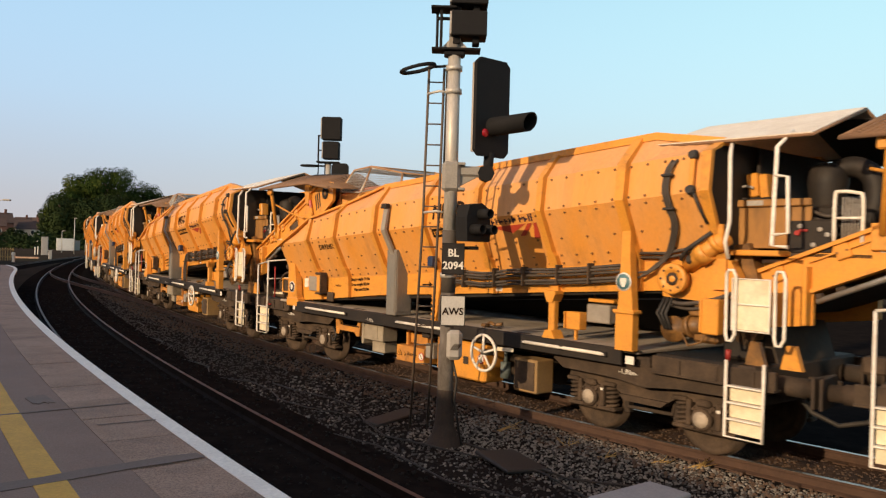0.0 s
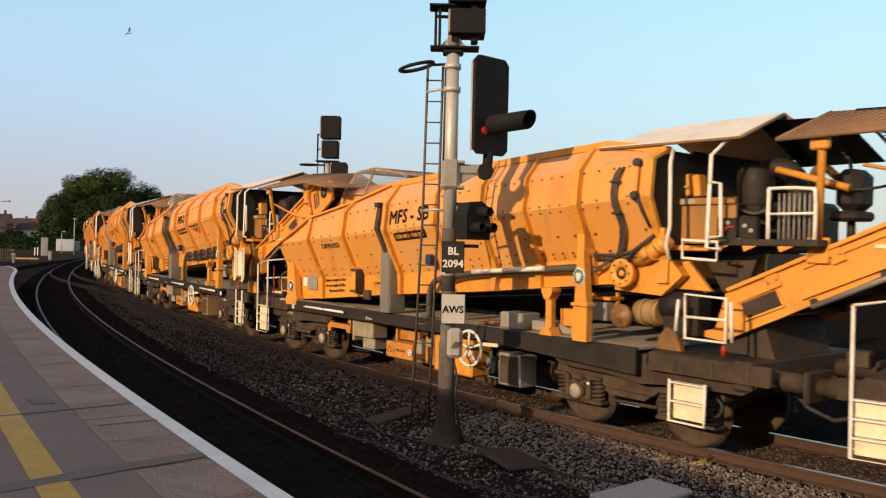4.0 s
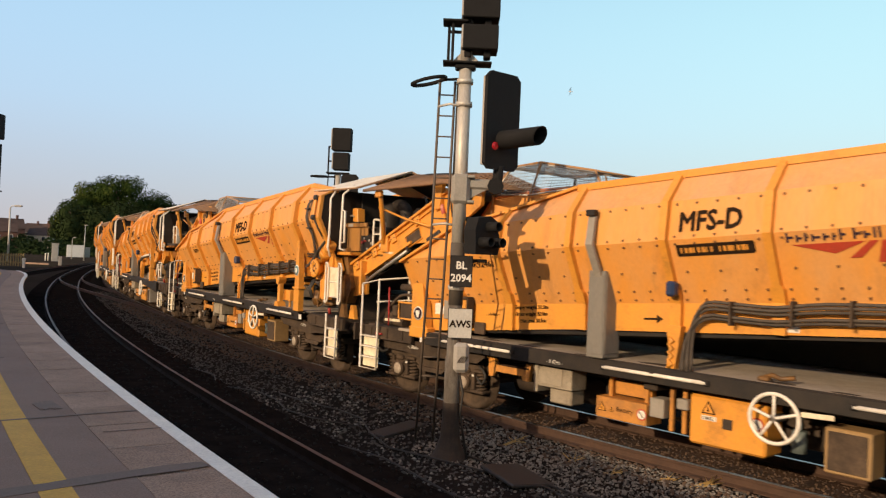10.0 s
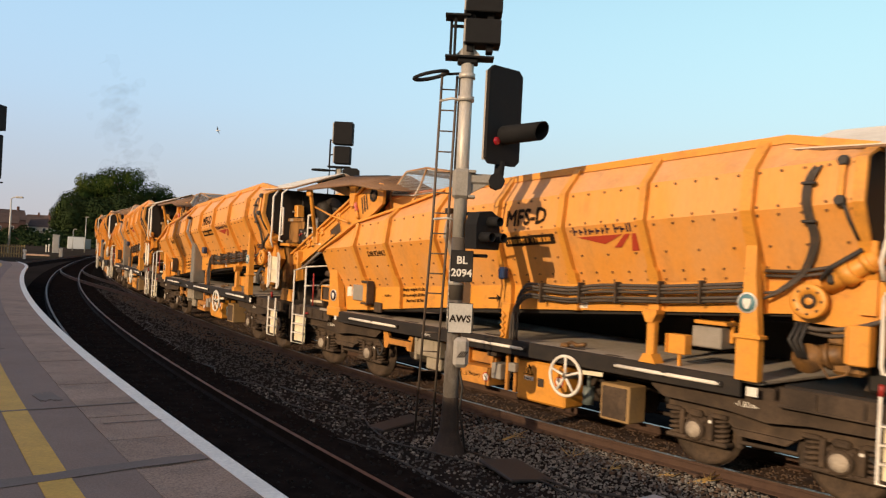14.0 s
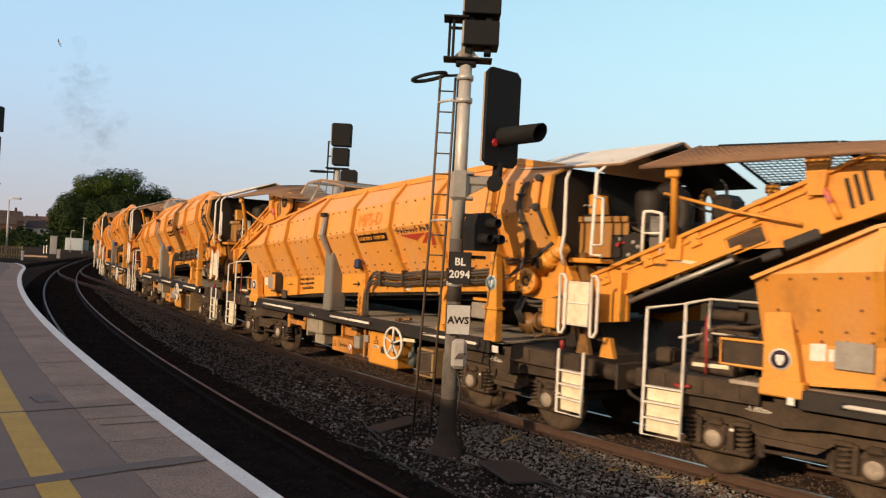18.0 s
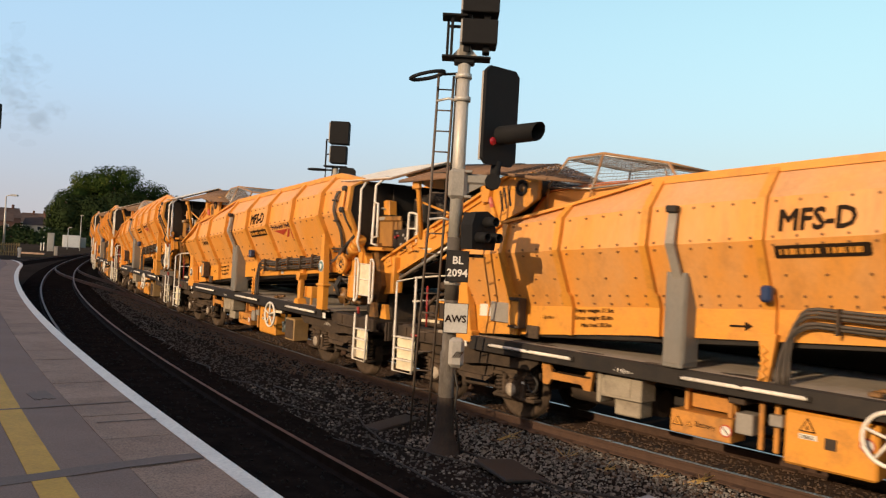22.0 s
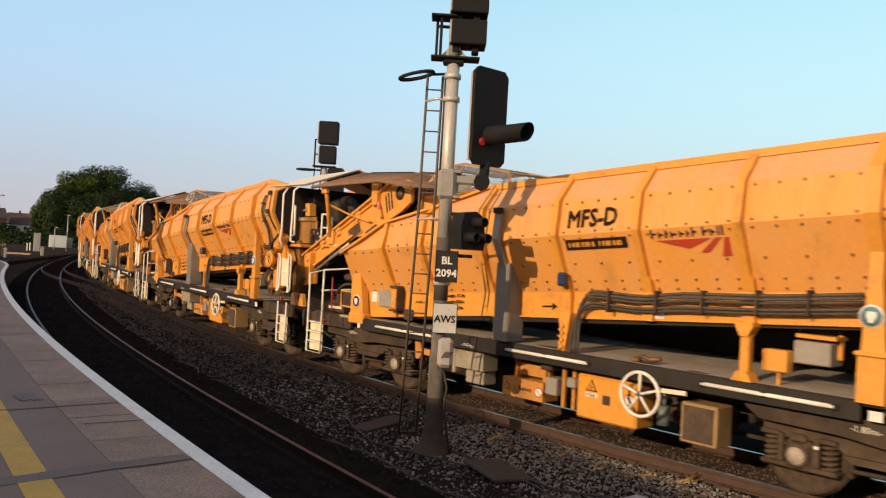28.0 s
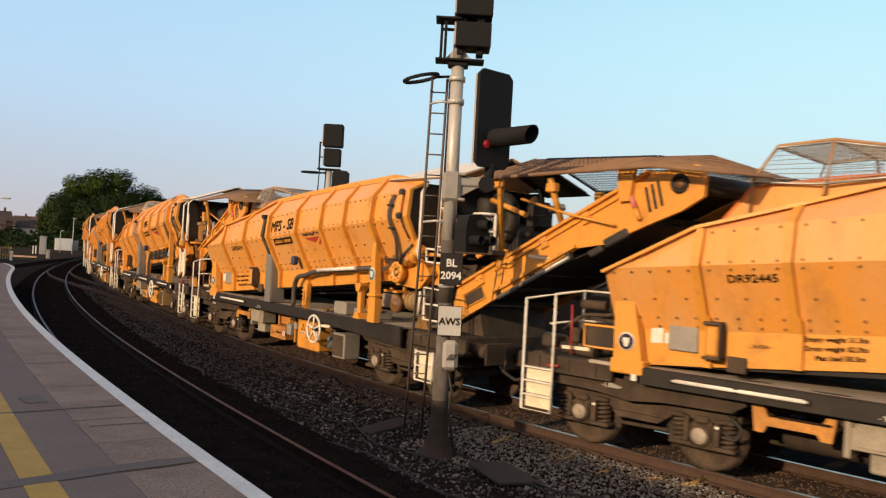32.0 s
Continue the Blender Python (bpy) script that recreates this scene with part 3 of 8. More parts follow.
# crossover rail that leaves the bay track
pts = []
for i in range(25):
    f = i / 24
    e = f * f * (3 - 2 * f)
    s_b = 70 - 34 * f
    p, q = bay.at(s_b, 0.0), main.at(s_b + 6.0, 0.0)
    pts.append(p + (q - p) * e)
for off in (-0.7525, 0.7525):
    so = Solid()
    ln = []
    for i, p in enumerate(pts):
        d = (pts[min(i + 1, 24)] - pts[max(i - 1, 0)]).normalized()
        ln.append(p + Vector((-d.y, d.x, 0)) * off)
    for a, b in zip(ln, ln[1:]):
        so.plate([a + Vector((0.035, 0, -0.012)), a + Vector((-0.035, 0, -0.012)), b + Vector((-0.035, 0, -0.012)), b + Vector((0.035, 0, -0.012))], 0.01)
        so.plate([a + Vector((0.01, 0, -0.16)), a + Vector((-0.01, 0, -0.16)), b + Vector((-0.01, 0, -0.16)), b + Vector((0.01, 0, -0.16))], 0.146)
    structure("crossover_rail", so, RAILDULL, "worn rail of the crossover between the tracks", "rail")

# ---- things beside the track ----
trough = tagged(new("concrete_trough"), "pale concrete cable trough lid lying on the ballast", "cable trough")
tm = Matrix.Translation((2.2, 8.55, -0.14)) @ Matrix.Rotation(radians(-52), 4, "Z")
trough.matrix_basis = tm
part("trough_body", Solid().box((0, 0, -0.06), (0.50, 1.0, 0.2), 0.015), CONCRETE, trough)
part("trough_lid", Solid().box((0, 0, 0.065), (0.56, 1.06, 0.05), 0.012), surface("pale_concrete", (0.36, 0.38, 0.39), 0.9, second=(0.27, 0.28, 0.28), amount=0.5, scale=4), trough, "pale concrete lid")
for (x, y, z, w, l, turn) in ((-0.75, 12.8, -0.20, 0.35, 1.1, -35), (0.95, 10.3, -0.19, 0.6, 0.9, 25), (-2.1, 16.4, -0.23, 0.5, 0.8, 40)):
    mat_ = tagged(part("track_mat", Solid().box((0, 0, 0), (w, l, 0.05), 0.015), RUBBER), "flat dark rubber mat on the ballast", "mat")
    mat_.matrix_basis = pose(x, y, z, 2, 3, turn)
for i in range(7):
    s0, r0 = 16 + 3.1 * i, -3.6 + 0.25 * (i % 4)
    pts = [main.at(s0 + 0.9 * j - 3, r0 + 0.28 * math.sin(1.3 * j + i) + 0.10 * j * (-1) ** i, -0.205 + 0.015 * math.sin(2.1 * j)) for j in range(8)]
    tagged(part("ground_cable", Solid().tube(pts, 0.014, 6), RUBBER), "black cable lying loosely on the ballast", "cable", "cables on the ballast")
tagged(part("ground_cable", Solid().tube([(0.3, 11.3, -0.2), (0.9, 10.6, -0.2), (1.6, 9.6, -0.2), (2.5, 9.3, -0.2), (3.4, 8.4, -0.2)], 0.016, 6), RUBBER), "black cable lying loosely on the ballast", "cable", "cables on the ballast")
weed = surface("dry_weed", (0.55, 0.36, 0.12), 0.8, amount=0.5)
for s, r in ((14.6, -1.55), (15.1, -1.62), (18.3, -1.6), (19.0, -1.5)):
    so = Solid()
    c = main.at(s, r, -0.2)
    for j in range(12):
        t = random.uniform(0, 6.3)
        so.tube([c, c + Vector((0.06 * math.cos(t), 0.06 * math.sin(t), 0.05)), c + Vector((0.16 * math.cos(t), 0.16 * math.sin(t), random.uniform(0.04, 0.13)))], 0.004, 3)
    tagged(part("dry_weed", so, weed), "dry straw-coloured weed among the ballast", "weed", "weeds by the rail", kind="stuff")

for c, d, n_ in ((Vector((3.15, 10.02, -0.19)), Vector((0.42, 0.21, 0.02)), 16), (Vector((2.75, 10.35, -0.19)), Vector((0.30, -0.1, 0.02)), 9), (Vector((0.9, 11.9, -0.2)), Vector((0.25, 0.1, 0.05)), 8)):
    so = Solid()
    for j in range(n_):
        o = Vector((random.uniform(-0.04, 0.04), random.uniform(-0.05, 0.05), random.uniform(0, 0.03)))
        e = Vector((random.uniform(-0.12, 0.12), random.uniform(-0.08, 0.08), random.uniform(-0.01, 0.09)))
        so.tube([c + o, c + o + d * 0.6 + Vector((0, 0, 0.02)), c + o + d * random.uniform(0.8, 1.3) + e], 0.005, 3)
    tagged(part("dry_weed", so, weed), "dry straw-coloured weed lying on the ballast", "weed", "weeds by the rail", kind="stuff")

# ---- signals ----
REDLENS = bpy.data.materials.new("red_signal_lens")
REDLENS.use_nodes = True
b_ = REDLENS.node_tree.nodes["Principled BSDF"]
b_.inputs["Base Color"].default_value = (0.22, 0.01, 0.015, 1)
b_.inputs["Roughness"].default_value = 0.15
b_.inputs["Emission Color"].default_value = (1.0, 0.05, 0.06, 1)
b_.inputs["Emission Strength"].default_value = 0.06


def text_solid(words, size, place, material, parent, name="lettering", label="", bold=0.0, squash=1.0, centre=False, thick=0.0):
    """Letters as a thin mesh; place(u, v, w) puts a flat point in the thing's space."""
    cu = bpy.data.curves.new("letters", "FONT")
    cu.body, cu.size, cu.offset, cu.resolution_u = words, size, bold, 2
    if centre:
        cu.align_x = "CENTER"
    tmp = bpy.data.objects.new("letters", cu)
    scene.collection.objects.link(tmp)
    me = bpy.data.meshes.new_from_object(tmp)
    bpy.data.objects.remove(tmp)
    so = Solid()
    flat_pts, faces_ = [(v.co.x, v.co.y) for v in me.vertices], [list(p.vertices) for p in me.polygons]
    so.add([place(u * squash, v, 0.002) for u, v in flat_pts], faces_)
    bpy.data.meshes.remove(me)
    if thick:
        n = len(so.v)
        for du, dv in [(thick * math.cos(q * math.pi / 4), thick * math.sin(q * math.pi / 4)) for q in range(8)]:
            so.add([place(v[0] * squash + du, v[1] + dv, 0.0015) for v in flat_pts], faces_)
    return part(name, so, material, parent, label)


def head_box(name, x, z0, z1, w, d, signal, doors=True):
    """A black lamp case on the mast, with its hinged back."""
    ob = part(name, Solid().box((x, 0, (z0 + z1) / 2), (w, d, z1 - z0), 0.012), SIGBLACK, signal, "black lamp case")
    part("case_door", Solid().box((x - w / 2 - 0.014, 0, (z0 + z1) / 2), (0.03, d * 0.92, (z1 - z0) * 0.94), 0.008), CASEGREY, ob)
    return ob


def near_signal():
    sig = tagged(new("signal_post"), "galvanised signal post with black heads, ladder and a red aspect", "railway signal", "colour light signals")
    sig.location = (0.08, 11.30, -0.25)
    sig.scale = (0.989, 0.989, 0.989)
    Z = 0.25
    part("mast", Solid().turned((0, 0, 0), [(2.80 + Z, 0.098), (5.36 + Z, 0.092)], "z", 24), POST, sig, "bright galvanised tube mast")
    # Black grime on the lower mast; its darker base tone stands for shade.
    part("lower_mast", Solid().turned((0, 0, 0), [(0.3, 0.115), (1.2 + Z, 0.115), (1.22 + Z, 0.099), (2.80 + Z, 0.099)], "z", 24), surface("stained_mast", (0.17, 0.15, 0.13), 0.8, second=(0.045, 0.037, 0.031), amount=0.95, scale=3.0, stretch=(1, 1, 0.5), third=(0.03, 0.025, 0.022), third_amount=0.8, third_scale=4.0, spec=0.3), sig, "grey mast foot with black grime, darkened for the building's shade")
    part("mast_base", Solid().turned((0, 0, 0), [(-0.1, 0.30), (0.02, 0.27), (0.14, 0.195), (0.30, 0.145), (0.55, 0.125), (0.80, 0.118), (0.81, 0.1)], "z", 16, False), surface("rusty_base", (0.028, 0.021, 0.017), 0.9, second=(0.06, 0.04, 0.028), amount=0.7, scale=5), sig, "dark rusty flared base")
    part("dark_sleeve", Solid().turned((0, 0, 0), [(1.95 + Z, 0.104), (2.85 + Z, 0.104)], "z", 20), surface("dull_sleeve", (0.09, 0.075, 0.06), 0.7, amount=0.5), sig)
    for z in (2.2, 4.85, 5.18):
        part("collar", Solid().turned((0, 0, 0), [(z + Z - 0.035, 0.12), (z + Z + 0.035, 0.12)], "z", 20), POST, sig)
    # head platform and cases on top
    part("head_plate", Solid().box((0.02, 0, 5.44 + Z), (0.70, 0.30, 0.03), 0.006).box((0.0, 0, 5.39 + Z), (0.3, 0.2, 0.08), 0.02), SIGBLACK, sig)
    part("head_frame", Solid().box((-0.26, 0.10, 5.74 + Z), (0.04, 0.05, 0.58), 0.008).box((-0.20, -0.08, 5.74 + Z), (0.04, 0.05, 0.58), 0.008).box((-0.17, 0, 6.03 + Z), (0.36, 0.34, 0.03), 0.006).box((-0.16, 0, 5.90 + Z), (0.2, 0.04, 0.04), 0.006), SIGBLACK, sig)
    part("mast_top", Solid().turned((0, 0, 0), [(5.45 + Z, 0.085), (6.6 + Z, 0.08)], "z", 16), CASEGREY, sig)
    for sx in (-1, 1):
        part("plate_stay", Solid().prism([(0.05 * sx, 5.46), (0.20 * sx, 5.46), (0.05 * sx, 5.62)], "y", -0.03, 0.03, Matrix.Translation((0, 0, Z))), CASEGREY, sig)
    for i, (z0, z1, w) in enumerate(((5.62, 5.97, 0.50), (6.07, 6.62, 0.52))):
        hb = head_box("lamp_case", 0.20, z0 + Z, z1 + Z, w, 0.42, sig)
        for fx in (0.02, 0.3):
            part("case_foot", Solid().box((fx, 0, z0 + Z - 0.05), (0.1, 0.2, 0.1), 0.01), SIGBLACK, hb)
    # main head faces the oncoming trains
    face = Matrix.Rotation(radians(-49.5), 4, "Z")   # local +x is the way it faces
    c = Vector((0.555, -0.02, 4.62 + Z))
    w, h = 0.33, 0.70
    out = [(-w, -h + 0.08), (-w + 0.08, -h), (w - 0.08, -h), (w, -h + 0.08), (w, h - 0.08), (w - 0.08, h), (-w + 0.08, h), (-w, h - 0.08)]
    bb = Solid().prism(out, "x", -0.03, 0.03, Matrix.Translation(c) @ face)
    board = part("backboard", bb, SIGBLACK, sig, "tall black backboard with rounded corners")
    part("backboard_edge", Solid().box((0, 0, 0), (0.09, 0.56, 1.28), 0.01, face), CASEGREY, board).location = c - face.to_3x3() @ Vector((0.085, 0, 0))
    pm = Matrix.Translation(c) @ face
    hood = Solid()
    n = 24
    vs, fs = [], []
    for (xx, r) in ((0.03, 0.135), (0.82, 0.128), (0.82, 0.118), (0.05, 0.123)):
        for k in range(n):
            t = 2 * math.pi * k / n
            vs.append(pm @ Vector((xx - (0.05 * (1 - math.sin(t)) if xx > 0.5 else 0), r * math.cos(t), -0.27 + r * math.sin(t))))
    for i in range(3):
        for k in range(n):
            fs.append([i * n + k, i * n + (k + 1) % n, (i + 1) * n + (k + 1) % n, (i + 1) * n + k])
    hood.add(vs, fs, True)
    part("hood", hood, SIGBLACK, board, "long tubular lamp hood")
    lens = Solid().turned((0, 0, 0), [(0, 0.11), (0.02, 0.10), (0.035, 0.05), (0.04, 0.005)], "x", 20)
    part("red_lens", lens, REDLENS, board, "lit red lens").matrix_basis = pm @ Matrix.Translation((0.035, 0, -0.27))
    part("side_light", Solid().turned((0, 0, 0), [(0, 0.06), (0.02, 0.055), (0.03, 0.01)], "x", 14), REDLENS, board, "small red side light").matrix_basis = pm @ Matrix.Translation((0.035, -0.15, -0.37))
    part("head_pivot", Solid().tube([(0.50, 0, 3.68 + Z), (0.53, 0, 3.80 + Z), (0.54, 0, 3.98 + Z)], 0.075, 12), SIGBLACK, sig)
    BRACKET = surface("bracket_grey", (0.27, 0.25, 0.22), 0.6, amount=0.5)
    arm = part("bracket_arm", Solid().box((0.24, 0, 3.70 + Z), (0.46, 0.16, 0.15), 0.03).prism([(0.08, 3.64), (0.40, 3.64), (0.08, 3.46)], "y", -0.05, 0.05, Matrix.Translation((0, 0, Z))), BRACKET, sig, "grey steel bracket arm")
    part("mast_clamp", Solid().box((0, 0, 3.62 + Z), (0.27, 0.27, 0.44), 0.05).box((0.15, 0, 3.80 + Z), (0.10, 0.30, 0.04), 0.008).box((0.15, 0, 3.44 + Z), (0.10, 0.30, 0.04), 0.008), BRACKET, arm)
    part("knuckle", Solid().turned((0.50, -0.11, 3.68 + Z), [(0.0, 0.12), (0.22, 0.12)], "y", 8, False), SIGBLACK, arm)
    for z in (3.98, 4.10):
        part("cable_clip", Solid().box((0.44, -0.05, z + Z), (0.16, 0.05, 0.03), 0.006), CASEGREY, arm)
    # junction box with its own hooded lights
    jx = Matrix.Translation((0.35, -0.12, 2.95 + Z)) @ face @ Matrix.Scale(0.86, 4)
    part("sub_signal", Solid().prism([(-0.26, -0.30), (0.24, -0.30), (0.28, -0.1), (0.2, 0.26), (0.05, 0.34), (-0.22, 0.30), (-0.28, 0.1)], "x", -0.16, 0.12, jx), SIGBLACK, sig, "black position light signal")
    for y, z in ((0.12, -0.1), (-0.14, -0.1), (0.02, 0.16)):
        part("sub_hood", Solid().turned((0, 0, 0), [(0, 0.085), (0.24, 0.078), (0.24, 0.066), (0.02, 0.07)], "x", 16), SIGBLACK, sig).matrix_basis = jx @ Matrix.Translation((0.12, y, z))
    part("sub_bracket", Solid().box((0.2, 0, 2.6 + Z), (0.45, 0.12, 0.05), 0.01), SIGBLACK, sig)
    part("sub_bracket", Solid().box((0.2, 0, 3.2 + Z), (0.4, 0.06, 0.05), 0.01), SIGBLACK, sig)
    # plates
    tilt = Matrix.Rotation(radians(4), 4, "Z")
    def board_at(name, z, w, h, plate_mat, words, size, ink, label, y=-0.15, x=0.0):
        pl = part(name, Solid().box((x, y, z + Z), (w, 0.012, h), 0.004, tilt), plate_mat, sig, label)
        part("plate_rim", Solid().tube([tilt @ Vector((sx * w / 2, 0, sz * h / 2)) + Vector((x, y - 0.004, z + Z)) for sx, sz in ((-1, -1), (1, -1), (1, 1), (-1, 1))], 0.008, 4, closed=True), SIGBLACK, pl)
        for wd, dz in words:
            text_solid(wd, size, lambda u, v, k, dz=dz: tilt @ Vector((u, -0.009 - k, v + dz)) + Vector((x, y, z + Z)), ink, pl, centre=True, bold=0.004)
        return pl
    board_at("number_plate_board", 2.44, 0.31, 0.44, BLACK, (("BL", 0.035), ("2094", -0.145)), 0.15, INKWHITE, "black signal plate lettered BL 2094", x=0.06)
    board_at("aws_plate", 1.70, 0.34, 0.42, surface("pale_grey_plate", (0.52, 0.50, 0.46), 0.5, amount=0.3), (("AWS", -0.055),), 0.14, INK, "grey plate lettered AWS", x=0.075)
    ph = part("telephone_case", Solid().box((0.11, -0.2, 1.22 + Z), (0.22, 0.17, 0.42), 0.05), CASEGREY, sig, "grey telephone case with striped mark")
    for i in range(4):
        part("stripe", Solid().box((0.13 + 0.028 * i - 0.04, -0.288, 1.20 + Z), (0.014, 0.004, 0.11), 0.001, Matrix.Rotation(0.6, 4, "Y")), INK, ph)
    # ladder
    lad = part("ladder", Solid().tube([(-0.36, 0.08, 5.27 + Z), (-0.40, 0.3, 3.0 + Z), (-0.53, 0.95, 0.0)], 0.02, 6).tube([(-0.14, 0.08, 5.2 + Z), (-0.17, 0.3, 3.0 + Z), (-0.26, 0.95, 0.0)], 0.02, 6), surface("ladder_steel", (0.08, 0.062, 0.05), 0.7, second=(0.14, 0.10, 0.07), amount=0.6, scale=5), sig, "thin dark steel ladder")
    for i in range(17):
        z = 0.45 + 0.30 * i
        f = z / (3.0 + Z) if z < 3.0 + Z else 1 + (z - 3.0 - Z) / 2.25
        xl = -0.53 + 0.13 * f if f < 1 else -0.40 + 0.04 * (f - 1)
        xr = -0.26 + 0.09 * f if f < 1 else -0.17 + 0.03 * (f - 1)
        y = 0.95 - 0.65 * f if f < 1 else 0.3 - 0.22 * (f - 1)
        part("rung", Solid().rod((xl, y, z), (xr, y, z), 0.011, 6), lad.data.materials[0], lad)
    hoop = Solid().tube([(-0.52 + 0.24 * math.cos(t), -0.05 + 0.19 * math.sin(t), 5.16 + Z + 0.06 * math.cos(t)) for t in [2 * math.pi * i / 20 for i in range(20)]], 0.028, 6, closed=True)
    hoop.rod((-0.3, 0.0, 5.2 + Z), (-0.05, 0.0, 5.22 + Z), 0.02)
    part("safety_hoop", hoop, SIGBLACK, sig, "dark safety hoop")
    for z in (4.83, 3.1):
        part("ladder_tie", Solid().tube([(-0.38, 0.12, z + Z), (-0.2, -0.02, z + Z + 0.02), (-0.08, 0, z + Z)], 0.018, 6), POST, sig)
    part("mast_cable", Solid().tube([(0.1, -0.05, 0.95 + Z), (0.16, -0.06, 0.7 + Z), (0.13, -0.05, 0.4 + Z), (0.25, -0.1, 0.02)], 0.018, 6), RUBBER, sig)
    part("mast_cable", Solid().tube([(-0.1, 0.03, 5.2 + Z), (-0.11, 0.02, 3.8 + Z)], 0.016, 6), RUBBER, sig)
    return sig


near_signal()


def far_signal(x, y, zs, label, board=True):
    sig = tagged(new("signal_post"), label, "railway signal", "colour light signals")
    sig.location = (x, y, -0.3)
    Z = 0.3
    part("mast", Solid().turned((0, 0, 0), [(0, 0.1), (zs[0] + Z, 0.09)], "z", 16), POST, sig, "pale galvanised mast")
    part("head_plate", Solid().box((0, 0, zs[0] + Z), (0.75, 0.4, 0.04), 0.006), SIGBLACK, sig)
    part("head_frame", Solid().box((-0.34, 0, zs[0] + Z + 0.45), (0.05, 0.05, 0.9), 0.008).box((-0.26, 0, zs[0] + Z + 0.88), (0.2, 0.04, 0.04), 0.006).box((-0.2, 0, zs[0] + Z + 0.4), (0.3, 0.04, 0.04), 0.006), SIGBLACK, sig)
    for z0, z1, w in zs[1:]:
        hb = part("lamp_case", Solid().box((0.1, -0.05, (z0 + z1) / 2 + Z), (w, 0.4, z1 - z0), 0.02), SIGBLACK, sig, "black lamp case")
        part("case_door", Solid().box((0.1 - w / 2 - 0.02, -0.05, (z0 + z1) / 2 + Z), (0.04, 0.36, (z1 - z0) * 0.9), 0.01), CASEGREY, hb)
    part("safety_hoop", Solid().tube([(-0.62 + 0.28 * math.cos(t), 0.2 * math.sin(t), zs[0] - 0.12 + Z) for t in [2 * math.pi * i / 16 for i in range(16)]], 0.03, 6, closed=True).rod((-0.34, 0, zs[0] - 0.12 + Z), (0, 0, zs[0] - 0.12 + Z), 0.03), SIGBLACK, sig)
    part("ladder", Solid().rod((-0.5, 0.1, 0), (-0.34, 0.1, zs[0] + Z), 0.02, 6).rod((-0.26, 0.1, 0), (-0.12, 0.1, zs[0] + Z), 0.02, 6), SIGBLACK, sig)
    if not board:
        return sig
    out = [(-0.28, -0.6), (0.28, -0.6), (0.28, 0.5), (0.2, 0.58), (-0.2, 0.58), (-0.28, 0.5)]
    part("backboard", Solid().prism(out, "y", -0.08, 0.0, Matrix.Translation((0.42, -0.2, zs[0] - 0.62 + Z))), SIGBLACK, sig, "black backboard")
    part("board_arm", Solid().rod((0, 0, zs[0] - 0.6 + Z), (0.42, -0.1, zs[0] - 0.6 + Z), 0.05, 8), CASEGREY, sig)
    return sig


far_signal(-3.86, 26.0, (5.25, (5.35, 5.92, 0.52), (5.98, 6.72, 0.62)), "distant signal post with square black heads behind the train")
far_signal(-13.16, 22.0, (3.95, (4.05, 5.28, 0.5), (5.4, 6.1, 0.62)), "signal post with black heads on the platform", False)

# ---- the far end ----

def leafy_tree(x, y, h, r, seed, dark=False):
    """A broadleaf tree: tapered trunk, limbs and a crown of leaf clumps with gaps."""
    tree = tagged(new("tree"), "large leafy broadleaf tree with a dense dark green crown", "tree", "trees beyond the line")
    tree.location = (x, y, -0.42)
    rr = random.Random(seed)
    trunk = Solid().tube([(0, 0, 0), (0.1, 0.05, h * 0.2), (0.0, 0.2, h * 0.45)], 0.45, 8)
    part("trunk", trunk, BARK, tree)
    lobes = []
    for i in range(16):
        a, el = rr.uniform(0, 6.28), rr.uniform(-0.35, 1.0)
        d = r * rr.uniform(0.25, 0.72)
        c = Vector((math.cos(a) * d, math.sin(a) * d, h * 0.55 + el * h * 0.30))
        lobes.append((c, r * rr.uniform(0.28, 0.46)))
    lobes += [(Vector((0, 0, h - r * 0.42)), r * 0.42), (Vector((r * 0.3, 0, h * 0.5)), r * 0.6), (Vector((-r * 0.3, 0, h * 0.45)), r * 0.6), (Vector((0, 0, h * 0.28)), r * 0.7)]
    limb = Solid()
    for c, q in lobes[:9]:
        limb.tube([(0, 0.1, h * 0.35), c * 0.5 + Vector((0, 0, h * 0.2)), c], 0.12, 5)
    part("crown_wood", limb, BARK, tree)
    vs, fs = [], []
    for c, q in lobes:
        n = int(700 * (q / (r * 0.4)) ** 1.6)
        for _ in range(n):
            v = Vector((rr.gauss(0, 1), rr.gauss(0, 1), rr.gauss(0, 1))).normalized()
            p = c + v * q * rr.uniform(0.72, 1.07)
            k = rr.uniform(0.14, 0.36)
            u = (v.cross(Vector((rr.random(), rr.random(), rr.random() + 0.2)))).normalized()
            w = (v * rr.uniform(0.2, 0.9) + v.cross(u)).normalized()
            b = len(vs)
            vs += [p - u * k - w * k * 0.3, p + w * k * 0.8, p + u * k - w * k * 0.2, p - w * k * 0.9]
            fs.append([b, b + 3, b + 2, b + 1])
    me = bpy.data.meshes.new("crown")
    me.from_pydata([tuple(p) for p in vs], [], fs)
    me.materials.append(LEAFDARK if dark else LEAF)
    cr_ = part("crown", me, None, tree, "dense green leaves")
    cr_["kind"] = "stuff"
    return tree


def at_view(px, dist):
    """A place in plan by the sight line's offset from straight ahead."""
    return (px - 784 + 8) / 1400 * dist, dist


